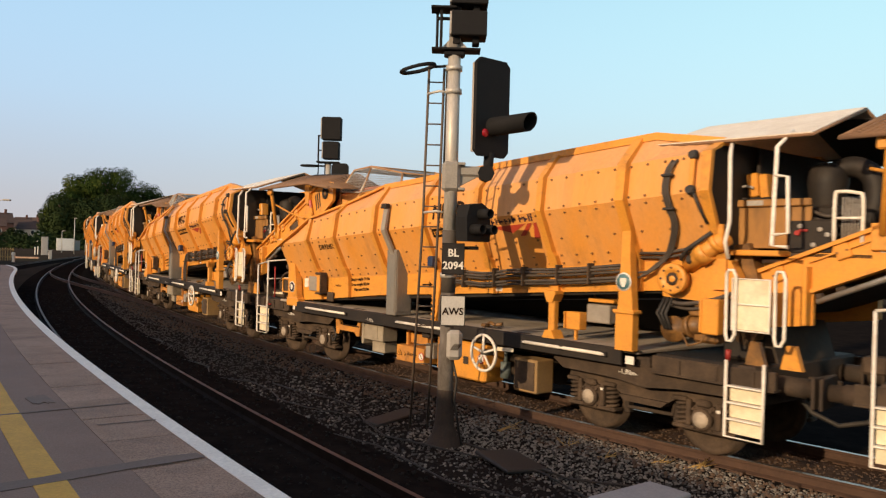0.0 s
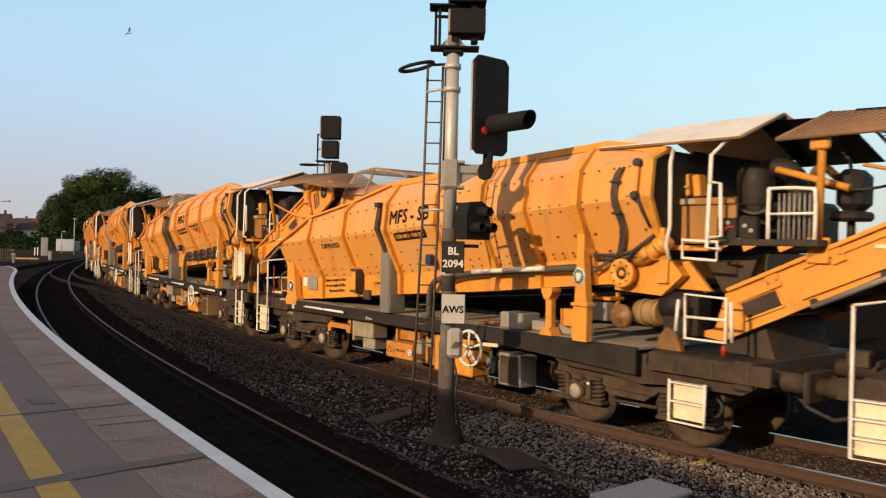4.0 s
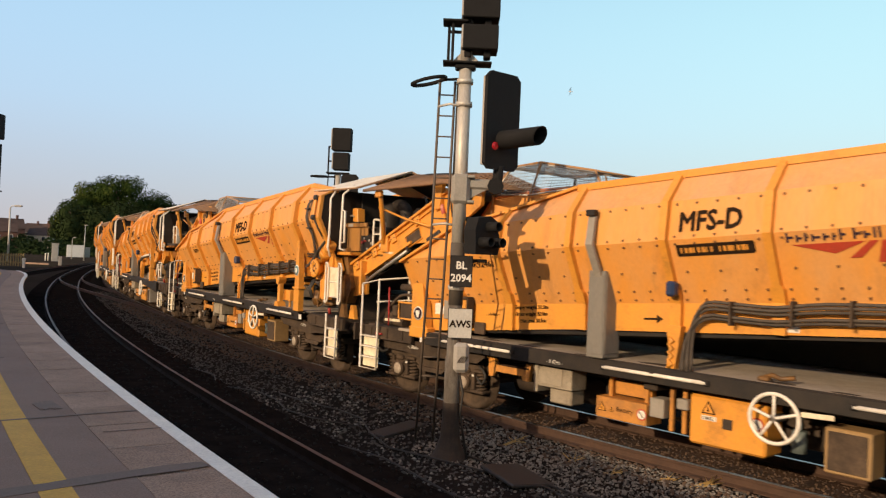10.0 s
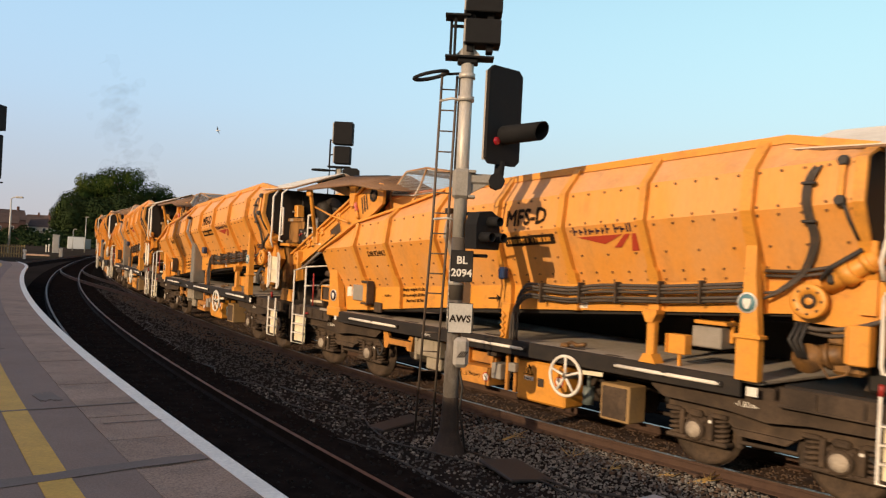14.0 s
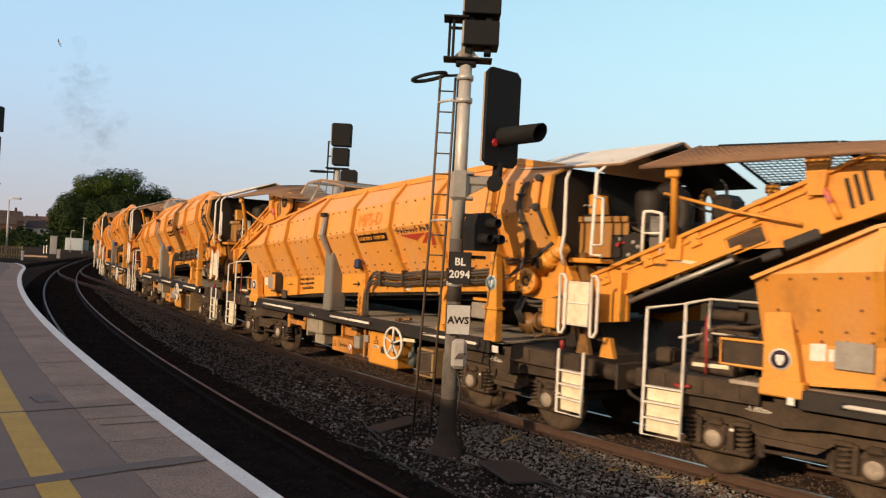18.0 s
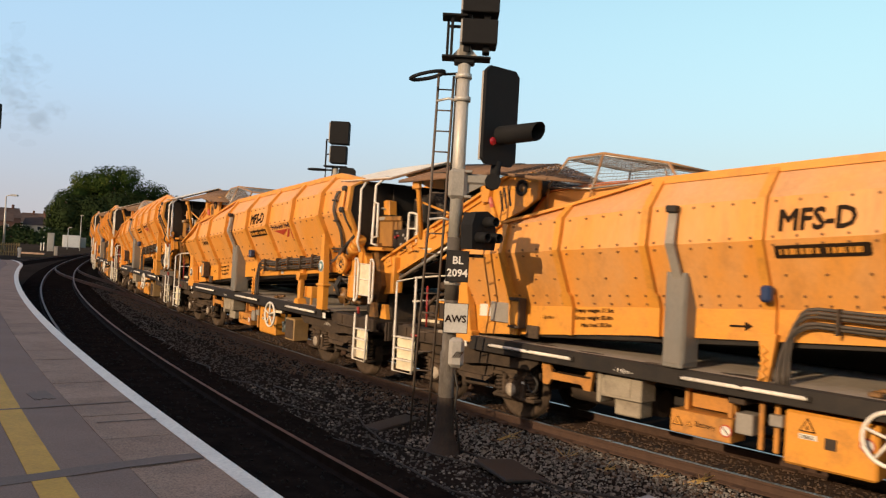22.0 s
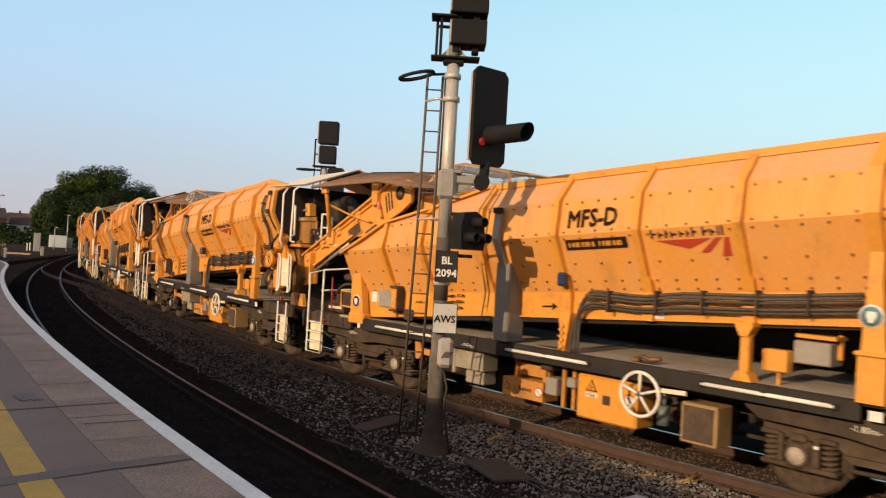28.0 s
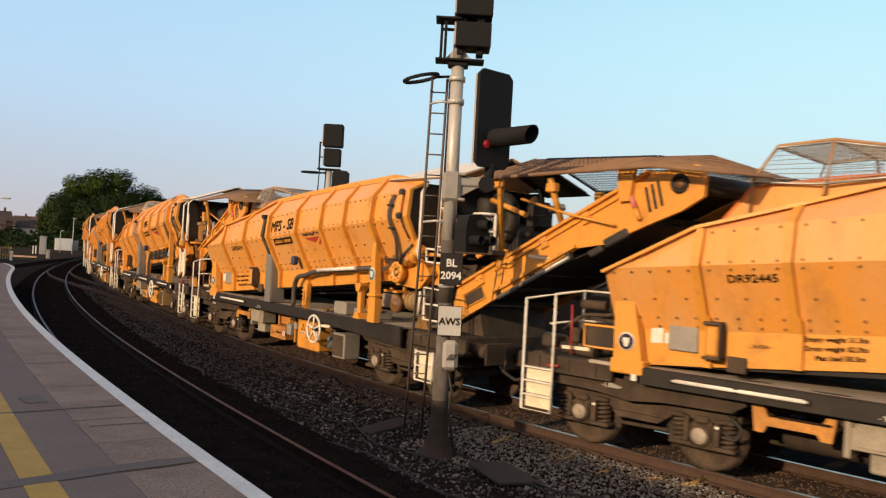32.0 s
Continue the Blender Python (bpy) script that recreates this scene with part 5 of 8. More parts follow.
def bogie(wagon, xc):
    """A cast bogie: arched side frames, guided axleboxes between coil springs, brake hangers."""
    fr = Solid()
    for sg in (-1, 1):
        y = sg * 0.90
        top = [(-1.34, 0.70), (-1.30, 0.88), (-1.05, 0.93), (-0.55, 0.93), (-0.35, 0.86), (0.35, 0.86), (0.55, 0.93), (1.05, 0.93), (1.30, 0.88), (1.34, 0.70), (1.22, 0.66), (0.52, 0.68), (0.36, 0.58), (0.20, 0.56), (-0.20, 0.56), (-0.36, 0.58), (-0.52, 0.68), (-1.22, 0.66)]
        fr.prism([(xc + a, b) for a, b in top], "y", y - 0.06, y + 0.06)
        fr.prism([(xc + 0.98 * a, 0.60 + (b - 0.56) * 0.10 + 0.31) for a, b in ((-1.34, 0.6), (1.34, 0.6), (1.34, 0.9), (-1.34, 0.9))], "y", y - 0.11, y + 0.11)
        fr.prism([(xc - 0.40, 0.60), (xc - 0.30, 0.52), (xc + 0.30, 0.52), (xc + 0.40, 0.60)], "y", y - 0.11, y + 0.11)
        for dx in (-0.9, 0.9):
            for e in (-0.205, 0.205):
                fr.box((xc + dx + e, y + sg * 0.02, 0.54), (0.07, 0.17, 0.34), 0.012)
            for e in (-0.33, 0.33):
                fr.box((xc + dx + e, y, 0.70), (0.22, 0.24, 0.06), 0.015)
    fr.box((xc, 0, 0.68), (0.5, 1.75, 0.26), 0.03)
    for dx in (-1.32, 1.32):
        fr.box((xc + dx, 0, 0.74), (0.10, 1.8, 0.14), 0.015)
    frame_part = part("bogie_frame", fr, BOGIE, wagon, "grimy cast bogie frame")
    for sg in (-1, 1):
        part("bolster_pad", Solid().box((xc, sg * 0.92, 0.92), (0.46, 0.20, 0.10), 0.02), BOGIE, frame_part)
        part("brake_lever", Solid().tube([(xc - 0.42, sg * 0.80, 0.75), (xc - 0.36, sg * 0.82, 0.42), (xc + 0.36, sg * 0.82, 0.40), (xc + 0.42, sg * 0.80, 0.75)], 0.03, 6).box((xc - 0.40, sg * 0.76, 0.45), (0.09, 0.12, 0.30), 0.02).box((xc + 0.40, sg * 0.76, 0.45), (0.09, 0.12, 0.30), 0.02), DARK, frame_part)
        part("brake_hose", Solid().tube(smooth([(xc - 1.25, sg * 1.0, 0.80), (xc - 1.42, sg * 1.02, 0.66), (xc - 1.34, sg * 1.02, 0.50), (xc - 1.18, sg * 0.98, 0.60)]), 0.022, 6), RUBBER, frame_part)
        for dx in (-0.9, 0.9):
            ax = Solid()
            x, y = xc + dx, sg * 0.90
            ax.box((x, y, 0.48), (0.33, 0.22, 0.36), 0.05)
            ax.box((x, y, 0.34), (0.88, 0.20, 0.06), 0.02)
            ax.box((x, y + sg * 0.03, 0.68), (0.20, 0.20, 0.10), 0.03)
            ax.turned((x, y + sg * 0.10, 0.48), [(-0.01 * sg, 0.145), (0.03 * sg, 0.145), (0.05 * sg, 0.125), (0.055 * sg, 0.02)], "y", 16)
            for a, b in ((-0.12, -0.12), (0.12, -0.12), (-0.12, 0.12), (0.12, 0.12)):
                ax.tube([(x + a, y + sg * 0.10, 0.48 + b), (x + a, y + sg * 0.13, 0.48 + b)], 0.02, 6)
            part("axlebox", ax, BOGIE, frame_part)
            part("axle_cap", Solid().turned((x, sg * 1.03, 0.48), [(-0.02 * sg, 0.112), (0.025 * sg, 0.105), (0.035 * sg, 0.03)], "y", 16), CAP, frame_part)
            for e in (-0.33, 0.33):
                sp = Solid()
                pts = [(x + e + 0.080 * math.cos(t), y + 0.080 * math.sin(t), 0.37 + 0.31 * t / (2 * math.pi * 5)) for t in [2 * math.pi * i / 8 for i in range(41)]]
                sp.tube(pts, 0.024, 5)
                sp.rod((x + e, y, 0.36), (x + e, y, 0.69), 0.045, 8)
                part("spring", sp, BOGIE, frame_part)
            part("axle_mark", flat(wall_at(x - 0.19, sg * 1.015, 0.60), rect(0.05, 0.035)) if sg > 0 else Solid().box((x, sg * 1.02, 0.6), (0.07, 0.004, 0.05), 0.001), INKWHITE, frame_part)


def wheelset():
    w = Solid()
    prof = [(-0.07, 0.10), (-0.07, 0.16), (-0.02, 0.17), (-0.03, 0.37), (-0.065, 0.39), (-0.065, WHEEL_R), (0.035, WHEEL_R + 0.004), (0.045, WHEEL_R + 0.03), (0.07, WHEEL_R + 0.03), (0.07, 0.39), (0.03, 0.37), (0.02, 0.17), (0.07, 0.16), (0.07, 0.10)]
    w.turned((0, -0.75, 0), [(a, r) for a, r in prof], "y", 32)
    w.turned((0, 0.75, 0), [(-a, r) for a, r in prof], "y", 32)
    w.turned((0, 0, 0), [(-1.05, 0.07), (-0.8, 0.08), (0.8, 0.08), (1.05, 0.07)], "y", 12)
    return w.mesh("wheelset", BOGIE)


WHEELSET = wheelset()


def ladder(wagon, x0, x1, z0, z1, y, panel_top, label, treads=3):
    """A white framed boarding ladder with cream kick plates."""
    lad = part("boarding_ladder", Solid().tube([(x0, y, z1), (x0, y, z0), (x1, y, z0), (x1, y, z1)], 0.02, 8), WHITE, wagon, label)
    h = (panel_top - z0 - 0.03) / treads
    for i in range(treads):
        z = z0 + 0.015 + i * h
        part("kick_plate", Solid().box(((x0 + x1) / 2, y - 0.06, z + h / 2), (abs(x1 - x0) - 0.05, 0.012, h - 0.035), 0.004), CREAM, lad)
        part("tread", Solid().box(((x0 + x1) / 2, y - 0.03, z + h), (abs(x1 - x0) - 0.04, 0.10, 0.02), 0.004), WHITE, lad)
    return lad


def body_parts(wagon, swap):
    """What both kinds of wagon share. swap: True for the simpler kind."""
    Solid.warp = shortened if swap else fitted
    xs = [4.98, 4.4, 3.74, 3.1, 2.5, 1.9, 1.3, 0.3, -1, -2.5, -4.0, -4.9, -5.4, -5.85]
    # sides, panel by panel between the ribs
    ribs = RIBS_SIMPLE if swap else RIBS
    edges = [4.98, *ribs, -4.58, -5.85]
    for a, b in zip(edges, edges[1:]):
        mid = sorted({a, b, *[x for x in xs if b < x < a]}, reverse=True)
        both("sill_panel", shell([x for x in mid], 0, 1), YELLOW_B, wagon)
        both("lower_panel", shell(mid, 1, 2), YELLOW, wagon)
        both("upper_panel", shell(mid, 2, 3), YELLOW, wagon)
        if b < 3.7:
            both("top_panel", shell([x for x in mid if x <= 3.74], 3, 4), YELLOW_TOP, wagon)
    for x in ribs:
        both("rib", rib_solid(x, top=3 if x > 3.5 else 4), YELLOW_B, wagon)
    # rim rail
    rim_pts = [(x, side_at(x)[4][0], side_at(x)[4][1]) for x in (1.3, -1, -3, -4.6, -4.9, -5.85)]
    rim = Solid()
    for a, b in zip(rim_pts, rim_pts[1:]):
        rim.prism([(a[0], a[2] - 0.05), (a[0], a[2] + 0.05), (b[0], b[2] + 0.05), (b[0], b[2] - 0.05)], "y", a[1] - 0.06, a[1] + 0.06)
    both("rim_rail", rim, YELLOW_B, wagon)
    fr = [(4.98, 2.50), (3.74, 3.12), (2.5, side_at(2.5)[4][1]), (1.3, side_at(1.3)[4][1])]
    rim = Solid()
    for (xa, za), (xb, zb) in zip(fr, fr[1:]):
        ya, yb = side_at(xa)[4][0], side_at(xb)[4][0]
        rim.plate([(xa, ya - 0.10, za), (xa, ya + 0.07, za), (xb, yb + 0.07, zb), (xb, yb - 0.10, zb)], 0.04)
    both("front_rim", rim, YELLOW_B, wagon)
    guard = Solid().prism([(3.80, 3.04), (3.62, 3.28), (3.30, 3.66), (2.3, 3.76), (1.0, 3.80), (1.0, 3.4), (3.5, 2.9)], "y", 0.93, 0.96)
    both("inner_guard", guard, YELLOW, wagon, "yellow inner guard plate with a raised edge")
    both("guard_edge", Solid().tube([(3.80, 0.945, 3.06), (3.62, 0.945, 3.30), (3.30, 0.945, 3.67), (2.3, 0.945, 3.77), (1.0, 0.945, 3.81)], 0.028, 6), surface("orange_edge", (0.62, 0.16, 0.04), 0.5, amount=0.4), wagon)
    # ends
    p = side_at(4.97)
    end = [(p[0][0], p[0][1]), (p[1][0], p[1][1]), (p[2][0], p[2][1])]
    part("front_plate", Solid().prism([(-y, z) for y, z in end[::-1]] + end, "x", 4.93, 4.965), YELLOW, wagon)
    p = side_at(-5.85)
    end = [(y, z) for y, z in p[1:]]
    # Black in place of the shade that lies under the pale roof.
    part("rear_plate", Solid().prism([(-y, z) for y, z in end[::-1]] + end, "x", -5.84, -5.80), BLACK, wagon, "rear plate of the hopper, coloured black for the roof's shade")
    both("rear_rib", rib_solid(-5.80, 0.12, 0.05), YELLOW_B, wagon)
    # Beams and floor are black to stand for the shade under the hopper.
    for y in (-0.78, 0.78):
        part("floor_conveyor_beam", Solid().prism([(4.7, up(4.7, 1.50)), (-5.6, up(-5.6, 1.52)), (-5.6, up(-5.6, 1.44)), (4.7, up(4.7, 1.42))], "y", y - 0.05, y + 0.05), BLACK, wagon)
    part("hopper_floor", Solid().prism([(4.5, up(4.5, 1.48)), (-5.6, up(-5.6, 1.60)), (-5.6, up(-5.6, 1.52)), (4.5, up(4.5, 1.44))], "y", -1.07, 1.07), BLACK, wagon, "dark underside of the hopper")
    # an added black sheet at the far edge closes the view between floor and deck
    part("floor_trough", Solid().prism([(4.2, 1.29), (4.2, up(4.2, 1.37)), (-5.4, up(-5.4, 1.37)), (-5.4, 1.29)], "y", -1.22, -1.08), BLACK, wagon, "black sheet added to fill the dark gap under the hopper floor")
    # bolt rows
    every = Solid()
    for band, f in ((1, 0.06), (1, 0.93), (2, 0.07), (2, 0.9), (1, 0.5), (1, 0.2)):
        for a, b in zip(edges, edges[1:]):
            n = max(2, round((a - b) / 0.27))
            if band == 2 and a > 3.8:
                continue
            if f == 0.5:
                n = 3
            bb = bolts([a + (b - a) * (i + 0.5) / n for i in range(n)], band, f)
            every.add(bb.v, bb.f)
    both("bolts", every, BOLT, wagon, "rows of small rusty bolt heads")
    for o in wagon.children:
        if o.name.startswith("bolts"):
            o["kind"] = "stuff"
    # rear columns
    for sg in (1, -1):
        col = Solid().prism([(-4.48, 1.28), (-4.48, 1.80), (-4.51, 1.84), (-4.55, 2.55), (-4.56, 3.0), (-4.69, 3.0), (-4.69, 2.55), (-4.75, 1.84), (-4.76, 1.80), (-4.76, 1.28)], "y", 1.30, 1.42)
        col.box((-4.62, 1.36, 1.80), (0.34, 0.18, 0.05), 0.01)
        up_ = rib_solid(-4.62, 0.14, 0.10)
        col.add(up_.v, up_.f)
        part("column", col if sg > 0 else flip(col), YELLOW_B, wagon, "broad yellow support column")
        fp = Solid().prism([(4.91, 1.25), (4.47, 1.25), (4.55, 1.7), (4.68, 2.40), (4.74, 2.62), (4.92, 2.62)], "y", 1.16, 1.30)
        fp.box((4.70, 1.22, 1.26), (0.50, 0.2, 0.20), 0.02)
        part("front_column", fp if sg > 0 else flip(fp), YELLOW_B, wagon, "tapered yellow front column")
    Solid.warp = fitted
    # deck and underframe
    part("deck", Solid().box((0.28, 0, 1.255), (10.06, 2.56, 0.05), 0.01), DECK, wagon, "dusty grey steel deck")
    for (x, y, w, d) in ((2.2, 1.12, 0.5, 0.10), (1.15, 1.18, 0.3, 0.07), (-0.1, 1.05, 0.7, 0.2), (-1.7, 1.1, 0.6, 0.16), (-2.5, 1.16, 0.35, 0.1), (3.1, 1.05, 0.4, 0.12)):
        n = 11
        shape = [(x + w / 2 * math.cos(2 * math.pi * i / n) * random.uniform(0.6, 1.1), y + d / 2 * math.sin(2 * math.pi * i / n) * random.uniform(0.6, 1.1)) for i in range(n)]
        part("deck_dirt", Solid().prism(shape, "z", 1.279, 1.286), DARK, wagon)
    for sg in (1, -1):
        sill = Solid().box((0.0, sg * 1.29, 1.165), (9.6 if swap else 9.0, 0.05, 0.22), 0.01)
        sill.box((0, sg * 1.265, 1.27), (9.6, 0.03, 0.03), 0.006)
        if swap:
            sill.prism([(-1.9, 1.05), (-4.8, 0.92), (-4.8, 1.26), (-1.9, 1.26)], "y", sg * 1.27, sg * 1.322)
        part("side_sill", sill, BLACK, wagon, "black painted side sill")
    beams = Solid()
    for y in (-0.55, 0.55):
        beams.box((0, y, 1.05), (12.2, 0.2, 0.32), 0.02)
    for x in (-6.15, -4.725, -2, 0, 2, 4.725, 6.15):
        beams.box((x, 0, 1.06), (0.22, 2.3, 0.26), 0.02)
    part("underframe", beams, DARK, wagon, "dirty dark underframe")
    # brake works between the bogies
    part("centre_girder", Solid().box((0, 0, 0.82), (5.6, 0.5, 0.5), 0.03), BLACK, wagon)
    for x0, x1, y, z, r in ((2.9, 1.4, 0.45, 0.62, 0.2), (0.9, -0.6, -0.5, 0.62, 0.22), (-0.9, -2.6, 0.4, 0.60, 0.19), (2.8, 0.2, -0.95, 0.7, 0.17), (-0.8, -2.9, -0.9, 0.7, 0.2)):
        part("air_reservoir", Solid().rod((x0, y, z), (x1, y, z), r, 14), DARK, wagon, "dark brake air reservoir")
    part("brake_rod", Solid().rod((3.2, 0.25, 0.42), (-3.2, 0.25, 0.42), 0.03, 8), DARK, wagon)
    for sg in (1, -1):
        for x in (4.75, -4.75):
            part("frame_skirt", Solid().prism([(x - 1.60, 1.06), (x - 1.60, 0.98), (x - 1.42, 0.86), (x - 0.5, 0.84), (x, 0.78), (x + 0.5, 0.84), (x + 1.42, 0.86), (x + 1.60, 0.98), (x + 1.60, 1.06)], "y", sg * 1.10, sg * 1.16), FRAME, wagon, "dust-caked lower frame beam")
            sx = x + (-1.0 if x < 0 else 1.0)
            part("end_beam", Solid().box((sx, sg * 1.22, 1.14), (1.6, 0.08, 0.22), 0.012).box((sx, sg * 1.20, 1.03), (1.6, 0.16, 0.03), 0.006), FRAME, wagon, "dust-caked end beam")
            for d in (-0.55, -0.1, 0.4):
                part("frame_gusset", Solid().box((sx + d, sg * 1.265, 1.13), (0.035, 0.03, 0.20), 0.006), FRAME, wagon)
    for x in (-6.2, 6.2):
        part("headstock", Solid().box((x, 0, 1.10), (0.24, 2.5, 0.36), 0.03), DARK, wagon)
        part("platform_end", Solid().box((x - (0.6 if x > 0 else -0.6), 0, 1.24), (1.25, 2.45, 0.08), 0.02), BLACK, wagon)
        for y in (-0.87, 0.87):
            sg = 1 if x > 0 else -1
            bf = Solid().turned((x + sg * 0.1, y, 1.06), [(0, 0.12), (0.42, 0.12), (0.42, 0.10), (0.58, 0.10)] if sg > 0 else [(0, 0.12), (-0.42, 0.12), (-0.42, 0.10), (-0.58, 0.10)], "x", 16)
            part("buffer", bf.box((x + sg * 0.70, y, 1.06), (0.04, 0.55, 0.36), 0.012), DARK, wagon)
        part("drawhook", Solid().box((x + (0.25 if x > 0 else -0.25), 0, 1.0), (0.5, 0.09, 0.14), 0.02), DARK, wagon)
    for xc in (4.68, -4.42 if swap else -4.62):
        bogie(wagon, xc)
        for dx in (-0.9, 0.9):
            w = part("wheelset", WHEELSET, BOGIE, wagon, "steel wheelset with dull treads")
            w.location = (1.012 * (xc + dx), 0, WHEEL_R)


def conveyor_parts(wagon, swap):
    """The inclined discharge conveyor. swap: the steeper one of the simpler wagon."""
    def line(x):
        return 2.42 + (-6.511 - x) * 0.468 if swap else 2.42 + (-6.2 - x) * 0.4145
    xt = -9.62 if swap else -9.80
    tilt = math.atan(0.468 if swap else 0.4145)
    lean = Matrix.Rotation(tilt, 4, "Y")
    for sg in (1, -1):
        y = sg * 0.82
        side = Solid().prism([(-5.62, line(-5.62) - 0.40), (-5.75, line(-5.75)), (xt, line(xt)), (-10.28, 3.95), (-10.36, 3.90), (-10.42, 3.78), (-10.40, 3.53), (-10.1, 3.36), (-9.5, 3.14), (-8.9, 2.90), (-8.4, line(-8.4) - 0.47), *([(-6.42, 1.80), (-5.72, 1.45), (-5.30, 1.50)] if swap else [(-6.74, line(-6.74) - 0.47), (-6.74, 1.80), (-6.0, 1.70), (-5.7, 1.80)])], "y", y - 0.03, y + 0.03)
        side_ = part("conveyor_side", side, YELLOW_B, wagon, "inclined yellow conveyor side plate")
        lip = Solid().plate([(-5.8, y - 0.09, line(-5.8)), (-5.8, y + 0.09, line(-5.8)), (xt, y + 0.09, line(xt)), (xt, y - 0.09, line(xt))], 0.045)
        part("top_flange", lip, YELLOW_B, wagon)
        # a folded ledge under the flange and one along the lower edge
        for lo, out, th in ((0.10, 0.035, 0.02), (0.46, 0.05, 0.05)):
            xa, xb = -6.7, (-9.3 if lo < 0.3 else -8.4)
            ys = (y + sg * 0.03, y + sg * (0.03 + out))
            part("ledge", Solid().plate([(xa, min(ys), line(xa) - lo), (xa, max(ys), line(xa) - lo), (xb, max(ys), line(xb) - lo), (xb, min(ys), line(xb) - lo)], th), YELLOW_B, wagon)
        heads = Solid()
        for x in (-6.35, -7.05, -7.75, -8.55, -9.2):
            part("stiffener", Solid().box((x, y + sg * 0.045, line(x) - 0.10), (0.16, 0.05, 0.17), 0.01, lean), YELLOW_B, wagon)
            for dx in (-0.05, 0.05):
                c = Vector((x + dx, y + sg * 0.07, line(x + dx) - 0.10))
                heads.tube([c, c + Vector((0, sg * 0.012, 0))], 0.014, 6)
        part("bolt_heads", heads, BOLT, side_)["kind"] = "stuff"
        # folded foot plate with its outer edge
        if not swap:
            part("foot_edge", Solid().box((-6.70, y + sg * 0.08, (line(-6.7) - 0.14 + 1.80) / 2), (0.05, 0.16, line(-6.7) - 0.14 - 1.80), 0.008), YELLOW_B, wagon)
        tb = [(-6.80, y + sg * 0.06, line(-6.80) - 0.585), (-8.30, y + sg * 0.06, line(-8.30) - 0.555)]
        lamp_ = part("lamp_tube", Solid().rod(tb[0], tb[1], 0.034), WIRE, wagon, "long grey strip lamp")
        for f in (0.02, 0.5, 0.98):
            c = Vector(tb[0]).lerp(Vector(tb[1]), f)
            part("lamp_clip", Solid().box(c + Vector((0, -sg * 0.02, 0.03)), (0.07, 0.09, 0.11), 0.01, lean), DARK, lamp_)
        sx, sz = (-6.20, 1.955) if swap else (-8.43, line(-8.43) - 0.365)
        part("slot_plate", Solid().box((sx, y + sg * 0.035, sz), (0.46, 0.02, 0.19), 0.01, lean), DARK if swap else BOGIE, wagon)
        part("slot_frame", Solid().tube([Vector((sx, y + sg * 0.04, sz)) + lean.to_3x3() @ Vector((u, 0, v)) for u, v in ((-0.26, -0.12), (0.26, -0.12), (0.26, 0.12), (-0.26, 0.12))], 0.014, 5, closed=True), YELLOW_B, wagon)
        for i in range(3):
            part("slot", Solid().box((-9.585 - 0.09 * i, y + sg * 0.032, 3.515 + 0.04 * i), (0.045, 0.012, 0.35), 0.01, Matrix.Rotation(0.26, 4, "Y")), BLACK, wagon)
        part("pulley_cap", Solid().turned((-10.06, y, 3.71), [(0.0, 0.135), (0.06 * sg, 0.13), (0.06 * sg, 0.085), (0.035 * sg, 0.08), (0.035 * sg, 0.01)], "y", 16), BLACK, wagon)
        part("pulley_hub", Solid().turned((-10.06, y, 3.71), [(0.035 * sg, 0.07), (0.05 * sg, 0.065), (0.055 * sg, 0.01)], "y", 14), OILY, wagon)
        part("name_strip", Solid().box((-7.65, y + sg * 0.036, 2.675), (0.44, 0.012, 0.045), 0.003, Matrix.Rotation(-0.08, 4, "Y")), CREAM, wagon)
        part("tension_strut", Solid().tube([(-9.30, y + sg * 0.06, 3.62), (-9.42, y + sg * 0.07, 3.40)], 0.035, 10), surface("faded_red_rag", (0.55, 0.09, 0.09), 0.8, second=(0.62, 0.40, 0.30), amount=0.6, scale=9) if "faded_red_rag" not in bpy.data.materials else bpy.data.materials["faded_red_rag"], wagon, "faded red rag tied round a strut")
        part("tension_strut", Solid().tube([(-9.42, y + sg * 0.07, 3.40), (-9.50, y + sg * 0.07, 3.24)], 0.032, 10), YELLOW_B, wagon)
        part("tension_block", Solid().box((-9.1, y + sg * 0.03, 2.99), (0.42, 0.09, 0.13), 0.02, lean).box((-8.75, y + sg * 0.02, 2.80), (0.25, 0.08, 0.10), 0.02, lean), RUBBER, wagon)
    part("prop_pole", Solid().tube([(-7.35, 0.98, 3.58), (-8.3, 0.95, 3.33), (-9.12, 0.93, 3.17)], 0.022, 6), YELLOW_B, wagon, "thin yellow pole leaning on the conveyor")
    belt = Solid().plate([(-5.7, -0.75, line(-5.7) - 0.24), (-5.7, 0.75, line(-5.7) - 0.24), (-10.1, 0.75, 3.80), (-10.1, -0.75, 3.80)], 0.03)
    part("belt", belt, RUBBER, wagon, "black rubber conveyor belt")
    part("end_roller", Solid().turned((-10.18, 0, 3.72), [(-0.78, 0.13), (0.78, 0.13)], "y", 16), RUBBER, wagon)
    for i in range(6):
        x = -6.4 - i * 0.6
        part("return_roller", Solid().rod((x, -0.8, line(x) - 0.5), (x, 0.8, line(x) - 0.5), 0.05, 8), DARK, wagon)
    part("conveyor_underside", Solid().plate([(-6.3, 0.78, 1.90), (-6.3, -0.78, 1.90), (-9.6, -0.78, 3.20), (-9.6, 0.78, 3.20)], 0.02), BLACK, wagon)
    part("conveyor_foot", Solid().prism([(-6.3, 1.28), (-5.6, 1.28), (-5.75, 1.75), (-6.15, 1.75)], "y", -0.7, 0.7), DARK, wagon)
